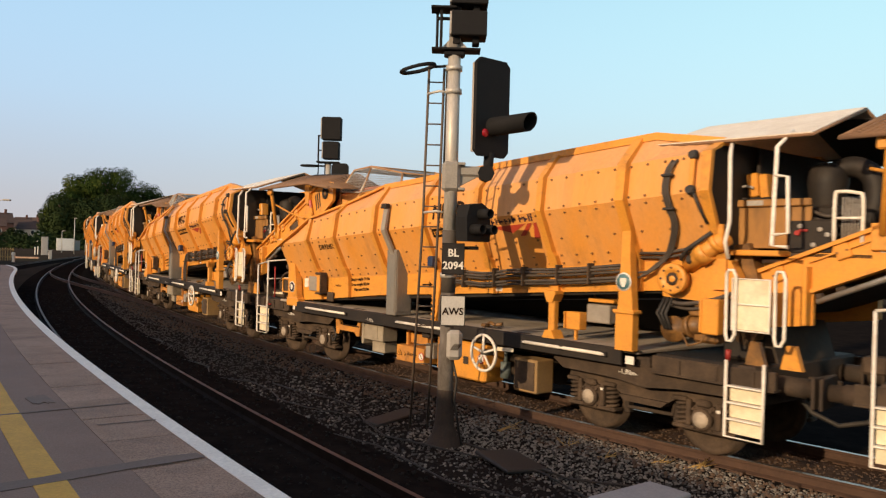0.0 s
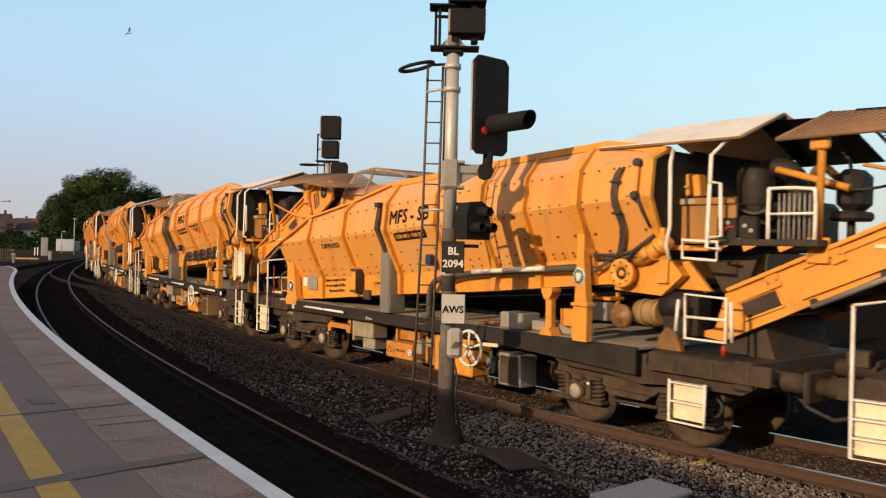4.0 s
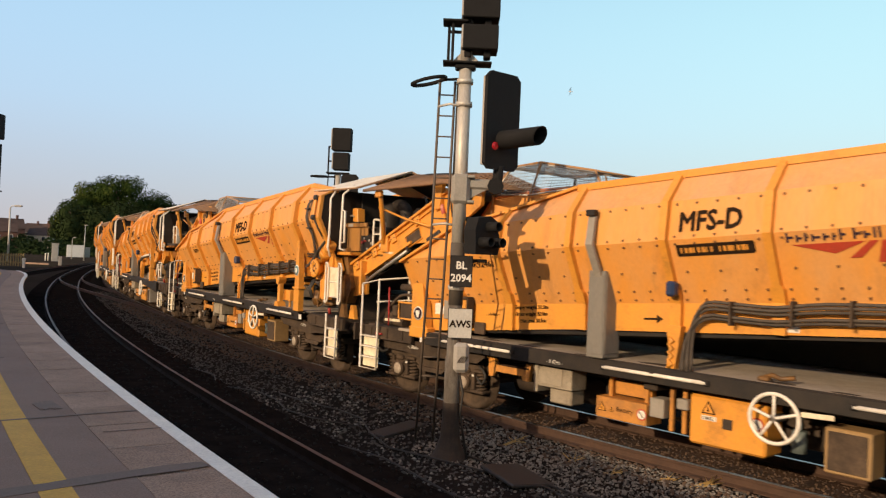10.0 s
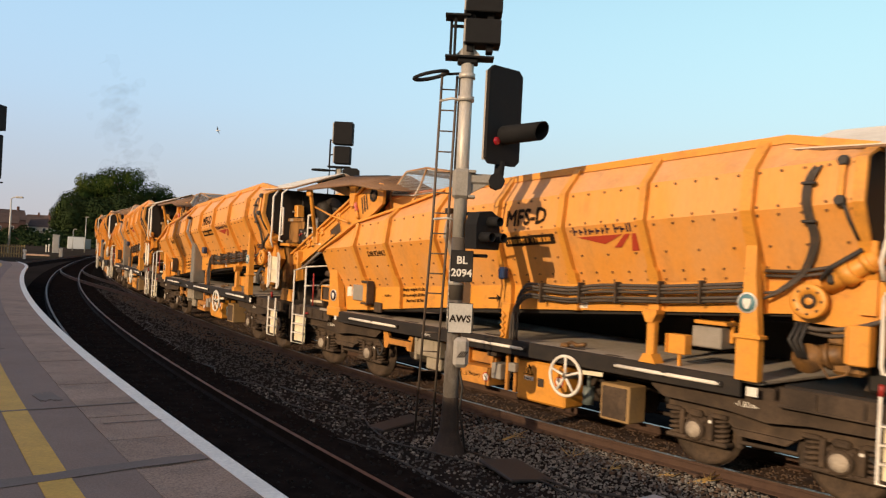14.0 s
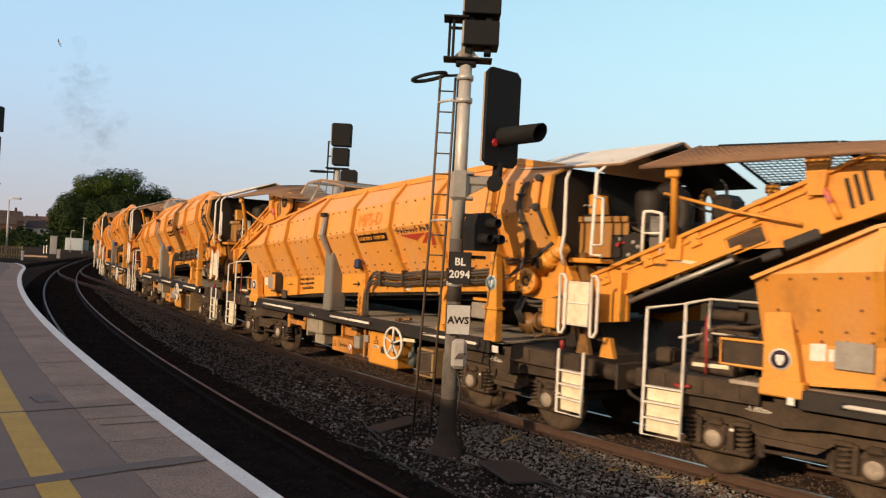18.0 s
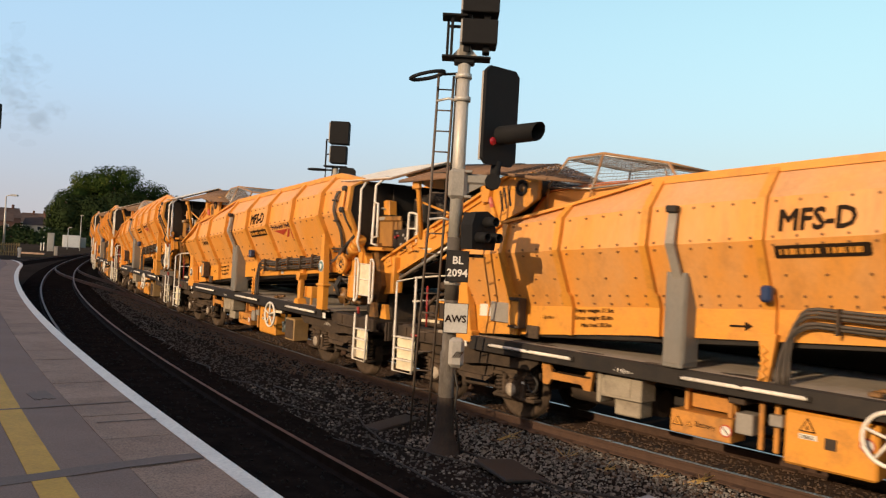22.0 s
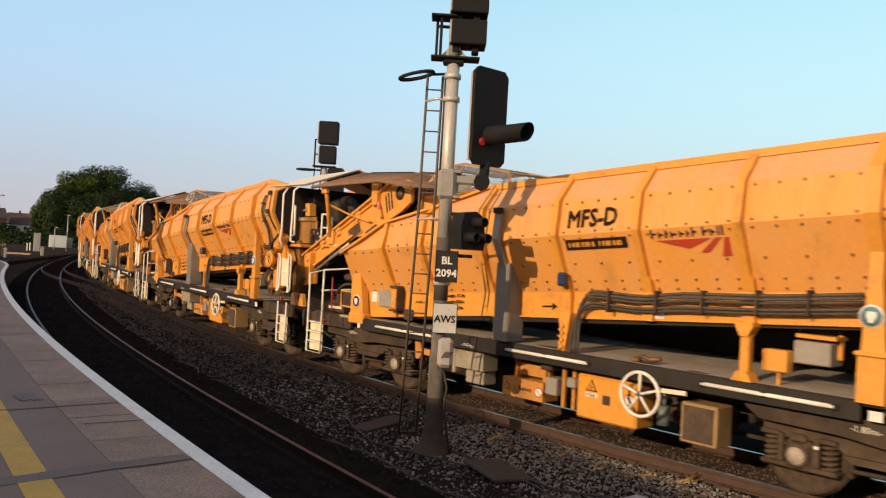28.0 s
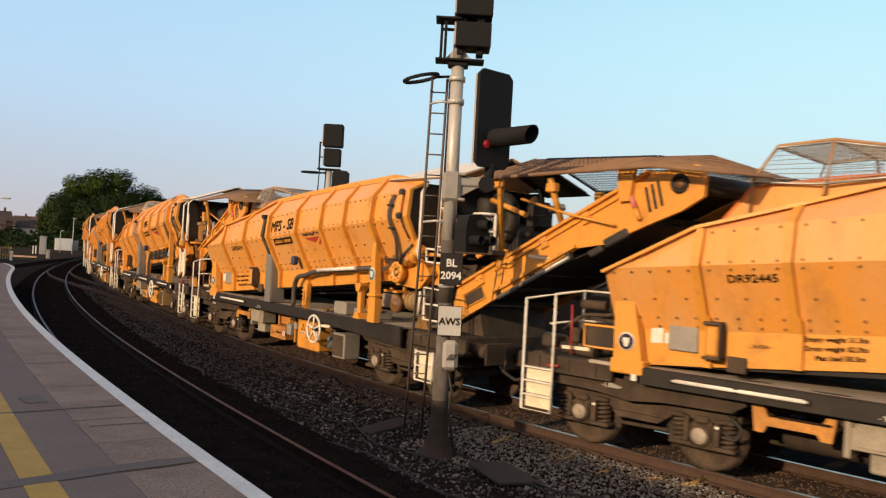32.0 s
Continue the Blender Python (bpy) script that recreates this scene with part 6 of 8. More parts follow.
    for dx in () if swap else (0.0, 0.42):
        part("foot_bracket", Solid().prism([(-6.10 - dx, 1.28), (-6.34 - dx, 1.28), (-6.26 - dx, 1.56), (-6.16 - dx, 1.56)], "y", 1.02, 1.10), YELLOW_B if dx else OILY, wagon)


def roof_parts(wagon, fwd):
    """Two gabled roofs: a pale sheet over the drive, and a grating over the conveyor. fwd: how far ahead they sit."""
    for sg in (1, -1):
        xe, xr = -6.88 + fwd * 1.25, -6.88 + fwd * 1.5
        c = [(-4.85 + fwd * 1.3, 0, 4.40), (-4.85 + fwd * 1.3, sg * 1.25, 4.0), (xe, sg * 1.25, 3.97), (xr, 0, 4.42)]
        part("roof_sheet", Solid().plate(c if sg > 0 else c[::-1], 0.03), ROOFLIGHT, wagon, "pale weathered roof sheet")
        part("roof_trim", Solid().tube(c[1:] if sg > 0 else c[1:], 0.022, 6), ROOFBROWN, wagon)

    def at(x, f, sg):
        x += fwd if x > -9.0 else 0.0
        zr = 4.34 + 0.055 * (x + 7.2) if x > -9.9 else 4.19 - (-9.9 - x) * 0.36
        ze = 3.91 if x > -9.9 else 3.91 - (-9.9 - x) * 0.14
        return Vector((x, sg * 1.22 * (1 - f), ze + (zr - ze) * f))
    grate = Solid()
    for x in steps(7.15, 11.0, 0.085):
        grate.tube([at(-x, 0, 1), at(-x, 1, 1)], 0.015, 4)
    for f in [i / 13 for i in range(14)]:
        grate.tube([at(-x, f, 1) for x in (7.15, 8.0, 8.9, 9.9, 11.0)], 0.017 if 0 < f else 0.036, 4)
    part("roof_grating", grate, ROOFBROWN, wagon, "rusty steel grating roof")
    edge = Solid().tube([at(-7.15, 0, 1), at(-7.15, 1, 1), at(-7.15, 0, -1)], 0.03, 6)
    part("grating_edge", edge, ROOFBROWN, wagon)
    # the far slope is an open wire screen between dark frames
    for xa, xb in ((7.45, 9.0), (9.06, 11.0)):
        far = mesh_panel([at(-xa, 0, -1), at(-xa, 1, -1), at(-xb, 1, -1), at(-xb, 0, -1)], 0.085, 0.008)
        part("roof_screen", far, WIRE, wagon, "open wire screen roof")["kind"] = "stuff"
        part("screen_frame", Solid().tube([at(-xa, 0, -1), at(-xa, 1, -1), at(-xb, 1, -1), at(-xb, 0, -1)], 0.03, 6, closed=True), BLACK, wagon)
    q = [at(-6.2, 0.0, -1), at(-6.2, 1.0, -1), at(-7.28, 1.0, -1), at(-7.28, 0.0, -1)]
    part("roof_lining", Solid().plate([v - Vector((0, 0, 0.06)) for v in q], 0.008), RUBBER, wagon, "dark sheet under the grating")
    for sg in (1, -1):
        x = -7.56 + fwd
        part("roof_post", Solid().tube([(x, sg * 1.14, 3.90), (x - 0.01, sg * 1.08, 3.74), (x + 0.10, sg * 0.9, 2.86 - 0.35 * fwd)], 0.045, 8).box((x + 0.10, sg * 0.88, 2.84 - 0.35 * fwd), (0.24, 0.06, 0.30), 0.01).box((x - 0.01, sg * 1.12, 3.83), (0.2, 0.09, 0.14), 0.02), YELLOW_B, wagon, "yellow roof post")
        part("roof_bracket", Solid().prism([(-9.12, 3.96), (-9.40, 3.96), (-9.37, 3.7), (-9.34, 3.50), (-9.18, 3.50), (-9.15, 3.7)], "y", sg * 0.86, sg * 0.93), YELLOW_B, wagon)
        if fwd:
            part("roof_post", Solid().tube([(-8.06, sg * 1.10, 3.86), (-8.06, sg * 1.0, 3.60), (-8.10, sg * 0.88, 3.22)], 0.045, 8).box((-8.06, sg * 1.05, 3.72), (0.18, 0.12, 0.14), 0.02), YELLOW_B, wagon, "yellow roof post")


def mesh_panel(c, pitch, r):
    """A framed panel of crossed wires between four corners."""
    c = [Vector(p) for p in c]
    so = Solid().tube(c, 0.018, 6, closed=True)
    for a, b, d, e in ((c[0], c[1], c[3], c[2]), (c[0], c[3], c[1], c[2])):
        n = max(2, round((b - a).length / pitch))
        for i in range(1, n):
            f = i / n
            so.tube([a + (b - a) * f, d + (e - d) * f], r, 3, caps=False)
    return so


def cage_parts(wagon):
    """The wire screens over the hopper's front."""
    fr = Solid()
    for sg in (1, -1):
        fr.tube([(3.08, sg * 1.0, 3.30), (3.05, sg * 1.0, 3.70), (2.85, sg * 0.8, 4.14), (2.2, sg * 0.8, 4.18), (1.1, sg * 0.8, 3.98), (0.85, sg * 1.0, 3.75)], 0.02, 8)
        fr.rod((2.2, sg * 0.8, 4.18), (2.2, sg * 1.08, 3.55), 0.02, 8)
    for x, z in ((2.85, 4.14), (2.2, 4.18), (1.1, 3.98)):
        fr.rod((x, -0.8, z), (x, 0.8, z), 0.017, 8)
    cage = part("cage_frame", fr, surface("faded_cage_paint", (0.42, 0.22, 0.08), 0.6, second=(0.22, 0.12, 0.07), amount=0.7, scale=2.5), wagon, "yellow tube frame of the mesh cage")
    for sg in (1, -1):
        part("mesh_screen", mesh_panel([(3.05, sg * 1.0, 3.66), (2.85, sg * 0.8, 4.12), (2.2, sg * 0.8, 4.15), (2.2, sg * 1.05, 3.62)], 0.065, 0.005), WIRE, cage)
        part("mesh_screen", mesh_panel([(2.2, sg * 1.05, 3.62), (2.2, sg * 0.8, 4.15), (1.1, sg * 0.8, 3.96), (0.9, sg * 1.0, 3.74)], 0.065, 0.005), WIRE, cage)
    part("mesh_screen", mesh_panel([(2.85, -0.8, 4.12), (2.85, 0.8, 4.12), (2.2, 0.8, 4.16), (2.2, -0.8, 4.16)], 0.065, 0.005), WIRE, cage)
    part("mesh_screen", mesh_panel([(2.2, -0.8, 4.16), (2.2, 0.8, 4.16), (1.1, 0.8, 3.97), (1.1, -0.8, 3.97)], 0.065, 0.005), WIRE, cage)


def hopper_wagon(swap):
    wagon = new("hopper_wagon")
    Solid.warp = fitted
    body_parts(wagon, swap)
    conveyor_parts(wagon, swap)
    roof_parts(wagon, 0.6 if swap else 0.0)
    if not swap:
        Solid.warp = lambda p: fitted((p[0] + 0.22, p[1], p[2] + 0.07 if p[2] > 3.6 else p[2]))
    cage_parts(wagon)
    Solid.warp = fitted
    fittings(wagon, swap)
    return wagon


def fittings(wagon, swap):
    # ladders and rails
    lx = -0.10 if swap else -0.06
    ladder(wagon, 6.45 + lx, 5.93 + lx, 0.42, 2.05, 1.33, 1.06, "white ladder frame with cream kick plates")
    if swap:
        ladder(wagon, -5.32, -5.80, 0.42, 0.95, 1.33, 0.93, "short white ladder with cream kick plates", 2)
    else:
        ladder(wagon, -6.02, -6.47, 0.43, 1.34, 1.35, 1.05, "white ladder frame with cream kick plates")
    part("end_handrail", Solid().tube([(6.45 + lx, 1.33, 2.05), (5.93 + lx, 1.33, 2.15), (5.93 + lx, 1.33, 1.25)], 0.02, 8).tube([(5.93 + lx, 1.33, 2.15), (5.90, 0.6, 2.2), (5.0, 0.6, 2.2)], 0.018, 8).tube([(5.93, 1.33, 1.72), (5.90, 0.6, 1.75), (5.0, 0.6, 1.75)], 0.016, 8).rod((5.90, 0.6, 1.25), (5.90, 0.6, 2.2), 0.018), WHITE, wagon, "white tube handrail")
    Solid.warp = shortened if swap else fitted
    part("rear_handrail", Solid().tube([(-5.93, 1.2, 3.98), (-6.0, 1.35, 3.79), (-6.02, 1.36, 3.0), (-5.97, 1.36, 2.75), (-5.98, 1.3, 2.55)], 0.024, 8), WHITE, wagon, "bent white tube handrail")
    part("rear_handrail", Solid().tube([(-6.62, 1.15, 4.05), (-6.55, 1.35, 3.85), (-6.52, 1.36, 2.72), (-6.70, 1.36, 2.70)], 0.024, 8).tube([(-6.54, 1.36, 3.52), (-6.68, 1.36, 3.50), (-6.70, 1.36, 2.86), (-6.52, 1.36, 2.84)], 0.022, 8), WHITE, wagon, "looped white tube handrail")
    Solid.warp = fitted
    if swap:
        part("step_basket", Solid().tube([(-5.55, 1.38, 2.05), (-6.08, 1.38, 2.03), (-6.08, 1.38, 1.5), (-5.55, 1.38, 1.5)], 0.022, 8, closed=True).rod((-5.55, 1.38, 1.77), (-6.08, 1.38, 1.77), 0.018).tube([(-5.48, 1.42, 1.98), (-5.45, 1.42, 1.58)], 0.02, 8).tube([(-6.16, 1.42, 2.0), (-6.18, 1.42, 1.52)], 0.02, 8), WHITE, wagon, "white tube step basket")
    else:
        pan = part("step_panel", Solid().box((-6.31, 1.36, 2.02), (0.44, 0.015, 0.60), 0.004), CREAM, wagon, "cream step panel with tube rails")
        part("panel_frame", Solid().tube([(-6.09, 1.375, 2.32), (-6.53, 1.375, 2.32), (-6.53, 1.375, 1.71), (-6.09, 1.375, 1.71)], 0.016, 6, closed=True).rod((-6.09, 1.375, 2.02), (-6.53, 1.375, 2.02), 0.012), WHITE, pan)
        for x in (-6.03, -6.60):
            part("grab_loop", Solid().tube([(x, 1.40, 2.36), (x - 0.03, 1.42, 2.42), (x - 0.09, 1.42, 2.42), (x - 0.11, 1.40, 2.34), (x - 0.11, 1.40, 1.66), (x - 0.08, 1.42, 1.58), (x - 0.03, 1.42, 1.58), (x, 1.40, 1.66)], 0.02, 8, closed=True), WHITE, pan)
    # brake gear on the front platform
    both("brake_rack", Solid().box((5.2, 0.95, 1.59), (0.55, 0.35, 0.32), 0.015), DARK, wagon, "dark framed brake rack")
    both("rack_frame", Solid().tube([(5.49, 1.14, 1.44), (4.93, 1.14, 1.44), (4.93, 1.14, 1.75), (5.49, 1.14, 1.75)], 0.022, 6, closed=True), YELLOW_B, wagon)
    both("air_cylinder", Solid().rod((5.30, 1.12, 1.36), (5.88, 1.12, 1.38), 0.085, 14), BOGIE, wagon)
    part("cylinder_label", Solid().box((5.58, 1.212, 1.40), (0.46, 0.012, 0.05), 0.003, Matrix.Rotation(0.03, 4, "Y")), CREAM, wagon)
    part("hand_lever", Solid().tube([(5.62, 1.28, 2.02), (5.60, 1.28, 1.30)], 0.016, 6), REDP, wagon)
    part("front_pipework", Solid().tube(smooth([(5.95, 1.0, 1.62), (5.6, 1.02, 1.86), (5.2, 1.02, 1.90), (4.95, 0.9, 2.0)]), 0.03, 6).tube(smooth([(6.0, 0.8, 1.40), (5.7, 0.9, 1.62), (5.45, 0.96, 1.55)]), 0.035, 6).box((5.72, 1.0, 1.56), (0.16, 0.16, 0.22), 0.03).rod((5.3, 0.9, 2.02), (5.7, 0.9, 2.02), 0.07, 10), BOGIE, wagon)
    part("brake_pipes", Solid().tube([(6.3, -0.9, 1.35), (6.1, -0.4, 1.5), (5.9, 0.3, 1.42), (5.6, 0.8, 1.6)], 0.04, 8), RUBBER, wagon)
    part("brake_chest", Solid().box((5.75, -0.2, 1.55), (0.7, 1.3, 0.55), 0.04), DARK, wagon)
    # An added black block hides the bright ground seen between the wagons.
    part("brake_cupboard", Solid().box((5.42, -0.4, 1.76), (0.5, 1.45, 0.92), 0.04).box((5.3, 0.05, 2.3), (0.2, 0.4, 0.2), 0.03), BLACK, wagon, "black block added to close the bright view between wagons")
    part("red_handle", Solid().tube([(6.05, 1.22, 1.12), (5.95, 1.28, 1.10), (5.78, 1.30, 1.12)], 0.022, 6), REDP, wagon)
    part("red_handle", Solid().tube([(-5.98, 1.25, 1.32), (-6.0, 1.28, 1.45)], 0.03, 6), REDP, wagon)
    part("blue_pipe", Solid().tube([(5.6, 0.4, 1.72), (5.2, 0.45, 1.74)], 0.03, 6), BLUE, wagon)
    part("coupler_box", Solid().box((6.50, 0.5, 1.38), (0.26, 0.26, 0.2), 0.03), BOGIE, wagon)
    part("air_hose", Solid().tube([(-6.3, 0.45, 1.0), (-6.6, 0.5, 0.72), (-6.9, 0.5, 0.62), (-7.2, 0.5, 0.72), (-7.5, 0.45, 1.0)], 0.03, 8), RUBBER, wagon)
    part("gangway_strap", Solid().tube([(4.95, 0.9, 2.3), (5.1, 0.95, 1.8), (5.12, 0.95, 1.3)], 0.015, 6), RUBBER, wagon)
    # under the deck
    Solid.warp = ahead if swap else fitted
    yb = Solid().prism([(3.09, 1.04), (2.96, 1.04), (2.90, 0.90), (2.30, 0.90), (2.24, 1.0), (2.14, 1.0), (2.18, 0.72), (2.30, 0.72), (2.34, 0.79), (2.90, 0.79), (2.95, 0.70), (3.05, 0.70)], "y", 1.08, 1.14)
    both("yellow_bracket", yb, YELLOW_LOW, wagon)
    both("valve_box", Solid().box((1.66, 0.98, 0.86), (0.66, 0.34, 0.32), 0.012), VALVEBOX, wagon, "beige valve box with a hinged front")
    both("valve_door", Solid().box((1.72, 1.156, 0.87), (0.44, 0.012, 0.25), 0.004), VALVEBOX, wagon)
    both("box_strap", Solid().box((2.02, 1.0, 0.82), (0.07, 0.32, 0.44), 0.01), VALVEBOX, wagon)
    both("lower_box", Solid().box((1.60, 0.92, 0.58), (0.42, 0.30, 0.24), 0.02), VALVEBOX, wagon)
    both("battery_box", Solid().box((0.47, 0.95, 0.57), (0.84, 0.36, 0.30), 0.012), YELLOW_LOW, wagon, "yellow battery box")
    both("battery_hanger", Solid().box((0.75, 0.9, 0.85), (0.06, 0.2, 0.4), 0.01).box((0.15, 0.9, 0.85), (0.06, 0.2, 0.4), 0.01).box((0.4, 0.9, 0.86), (0.6, 0.1, 0.2), 0.01), YELLOW_LOW, wagon)
    both("grey_box", Solid().box((-0.1, 1.0, 0.7), (0.22, 0.25, 0.26), 0.012), GREY, wagon)
    for x in (-0.28, -0.47):
        both("hanger", Solid().box((x, 1.03, 0.72), (0.06, 0.06, 0.62), 0.01), YELLOW_LOW, wagon)
    both("relay_box", Solid().box((-0.5, 1.1, 0.82), (0.16, 0.12, 0.14), 0.01), GREY, wagon)
    both("fuel_tank", Solid().box((-1.10, 0.92, 0.665), (1.02, 0.42, 0.64), 0.03), YELLOW_B, wagon, "yellow fuel tank with warning signs")
    both("inspection_plate", Solid().box((-1.12, 1.135, 0.67), (0.13, 0.012, 0.13), 0.004), DARK, wagon)
    hw = part("handwheel", Solid().tube([(-1.81 + 0.29 * math.cos(t), 1.355, 0.895 + 0.29 * math.sin(t)) for t in [2 * math.pi * i / 28 for i in range(28)]], 0.024, 8, closed=True), WHITE, wagon, "white spoked brake handwheel")
    sp = Solid()
    for i in range(5):
        t = 2 * math.pi * i / 5 + 0.3
        sp.tube([(-1.81, 1.36, 0.895), (-1.81 + 0.28 * math.cos(t), 1.355, 0.895 + 0.28 * math.sin(t))], 0.02, 6)
    part("spokes", sp, WHITE, hw)
    part("hub", Solid().turned((-1.81, 1.1, 0.895), [(0, 0.05), (0.27, 0.05), (0.28, 0.03)], "y", 12), STEEL, hw)
    part("brake_label", Solid().box((-2.29, 1.335, 1.005), (0.36, 0.012, 0.06), 0.004, Matrix.Rotation(0.05, 4, "Y")), CREAM, wagon)
    both("water_separator", Solid().rod((-1.95, 1.0, 0.48), (-1.95, 1.0, 0.74), 0.085, 14).rod((-1.95, 1.0, 0.74), (-1.95, 1.0, 0.95), 0.03, 8), SEPARATOR, wagon, "grey-green air filter bowl")
    both("grille_box", Solid().box((-2.55, 0.98, 0.62), (0.50, 0.36, 0.52), 0.015), GREY if swap else TANBOX, wagon, "ribbed radiator box")
    both("grille", Solid().box((-2.55, 1.165, 0.62), (0.42, 0.02, 0.44), 0.006), BOGIE, wagon, "dusty radiator mesh")
    Solid.warp = fitted
    # lamp bars along the sill
    bars = ((4.02, 2.39),) if swap else ((4.02, 2.39), (0.64, -0.93), (-2.67, -4.24))
    for a, b in bars:
        ob = part("sill_lamp", Solid().rod((a, 1.335, 1.175), (b, 1.335, 1.175), 0.026, 10), WHITE, wagon, "white strip lamp on the sill")
        for x in (a, (a + b) / 2, b):
            part("lamp_clip", Solid().box((x, 1.33, 1.175), (0.08, 0.05, 0.07), 0.01), BLACK, ob)
    # cabinet with its cable duct
    Solid.warp = (lambda p: fitted((p[0] + 0.15, p[1], p[2]))) if swap else fitted
    part("cabinet", Solid().box((0.755, 1.205, 1.91), (0.29, 0.37, 1.24), 0.015), CABINET, wagon, "tall grey steel cabinet on the deck")
    part("cabinet_door", Solid().box((0.755, 1.393, 1.92), (0.25, 0.012, 1.14), 0.004), CABINET, wagon)
    part("cabinet_side", Solid().box((0.607, 1.20, 1.92), (0.012, 0.31, 1.12), 0.004), CABINET, wagon)
    duct = Solid()
    pts = [on_side(0.72, 1, 0.30, 0.09), on_side(0.75, 2, 0.0, 0.11), on_side(0.76, 2, 0.85, 0.08)]
    for a, b in zip(pts, pts[1:]):
        duct.plate([a - Vector((0.06, 0, 0)), a + Vector((0.06, 0, 0)), b + Vector((0.06, 0, 0)), b - Vector((0.06, 0, 0))], 0.05)
    part("cable_duct", duct, BOGIE if swap else GREY, wagon, "cable duct with a black cap")
    part("duct_cap", Solid().box(on_side(0.76, 2, 0.88, 0.09), (0.15, 0.10, 0.09), 0.01), BLACK, wagon)
    # cables along the sill
    z0 = lambda x: up(x, 1.80)
    Solid.warp = shortened if swap else fitted
    if swap:
        part("conduit", Solid().tube(smooth([(-0.12, 1.3, 1.3), (-0.12, 1.3, 1.66), (-0.18, 1.3, 1.86), (-0.34, 1.3, 1.98), (-0.66, 1.3, 2.02), (-1.5, 1.3, z0(-1.5)+.05), (-4.5, 1.3, z0(-4.5))]), 0.055, 8), HOSE, wagon, "dusty black rubber hose")
        part("strip_lamp", Solid().rod((-1.5, 1.36, z0(-1.5) + 0.07), (-3.6, 1.36, z0(-3.6) + 0.03), 0.04, 8), WHITE, wagon)
    else:
        for i in range(5):
            y = 1.24 + 0.03 * (i % 2)
            dz = (-0.13, -0.08, 0.02, 0.075, 0.13)[i]
            part("hose", Solid().tube(smooth([(-0.52 - 0.035 * i, y, 1.28), (-0.52 - 0.035 * i, y, 1.52 + dz), (-0.60 - 0.03 * i, y + 0.02, 1.84 + dz * 0.9), (-0.84, y + 0.01, z0(-0.84) + 0.03 + dz * 0.8), (-1.25, y, z0(-1.25) + 0.01 + dz * 0.8), (-1.75, y + 0.01, z0(-1.75) - 0.03 + dz * 0.8), (-2.3, y, z0(-2.3) + dz * 0.85), (-3.4, y + 0.02, z0(-3.4) - 0.02 + dz * 0.8), (-4.45, y, z0(-4.45) + dz * 0.8)], 3), 0.0215, 7), HOSE, wagon, "dusty black rubber hose")
        for x in (-1.2, -1.95, -2.6, -3.3, -3.9):
            part("hose_clamp", Solid().box((x, 1.27, z0(x) + 0.0), (0.032, 0.14, 0.30), 0.008), BOGIE, wagon)
    Solid.warp = fitted
    # supports, chute, small boxes on the deck
    part("jack_stand", Solid().box((-3.15, 1.2, 1.60), (0.12, 0.12, 0.66), 0.02).prism([(-3.04, 1.99), (-3.26, 1.99), (-3.26, 1.94), (-3.20, 1.82), (-3.10, 1.82), (-3.04, 1.94)], "y", 1.11, 1.29).prism([(-3.02, 1.28), (-3.28, 1.28), (-3.21, 1.40), (-3.09, 1.40)], "y", 1.10, 1.30), YELLOW_B, wagon, "yellow jack stand under the hopper")
    Solid.warp = (lambda p: fitted((p[0] - 0.4, p[1], p[2]))) if swap else fitted
    part("chain_bracket", Solid().prism([(-0.28, 1.85), (-0.50, 1.85), (-0.46, 1.5), (-0.42, 1.28), (-0.30, 1.28), (-0.34, 1.5)], "y", 1.15, 1.25).tube([(-0.37 + 0.03 * (-1) ** i, 1.27, 1.3 + 0.05 * i) for i in range(9)], 0.025, 6), YELLOW_B, wagon)
    Solid.warp = fitted
    part("control_box", Solid().box((-3.485, 1.08, 1.565), (0.27, 0.16, 0.26), 0.012).box((-3.36, 1.15, 1.57), (0.02, 0.10, 0.25), 0.004), YELLOW_B, wagon)
    part("control_leg", Solid().box((-3.51, 1.10, 1.36), (0.04, 0.05, 0.18), 0.008), YELLOW_B, wagon)
    part("drive_box", Solid().box((-3.83, 0.85, 1.69), (0.42, 0.34, 0.27), 0.015), GREY, wagon, "grey box hung under the hopper")
    part("box_hanger", Solid().box((-3.86, 0.85, 1.88), (0.46, 0.30, 0.05), 0.008).box((-3.60, 0.80, 1.95), (0.06, 0.06, 0.14), 0.008).box((-4.06, 0.80, 1.80), (0.05, 0.06, 0.34), 0.008), YELLOW_B, wagon)
    part("deck_hook", Solid().tube([(-1.5, 1.05, 1.31), (-1.62, 1.05, 1.36), (-1.75, 1.08, 1.33), (-1.9, 1.05, 1.36)], 0.03, 6).box((-1.55, 1.1, 1.31), (0.14, 0.10, 0.06), 0.02), OILY, wagon, "rusty hook and strap end on the deck")
    if swap:
        part("deck_case", Solid().box((-2.3, 1.0, 1.42), (0.5, 0.4, 0.26), 0.02).box((-3.1, 0.9, 1.37), (1.0, 0.3, 0.16), 0.02), GREY, wagon)
    # small things on the sill panels
    part("vent_cover", Solid().box((3.99, 1.165, up(3.99, 1.82)), (0.40, 0.03, 0.32), 0.01), GREY, wagon)
    fx = 2.10 if swap else 3.55
    fc = part("filter_can", Solid().box((fx, 1.24, up(fx, 1.81)), (0.20, 0.16, 0.42), 0.05), YELLOW_B, wagon, "dirty yellow filter can with dark caps")
    part("filter_cap", Solid().box((fx, 1.24, up(fx, 2.03)), (0.23, 0.19, 0.05), 0.02), BOGIE, fc)
    part("filter_cap", Solid().box((fx, 1.24, up(fx, 1.60)), (0.23, 0.19, 0.04), 0.015), BOGIE, fc)
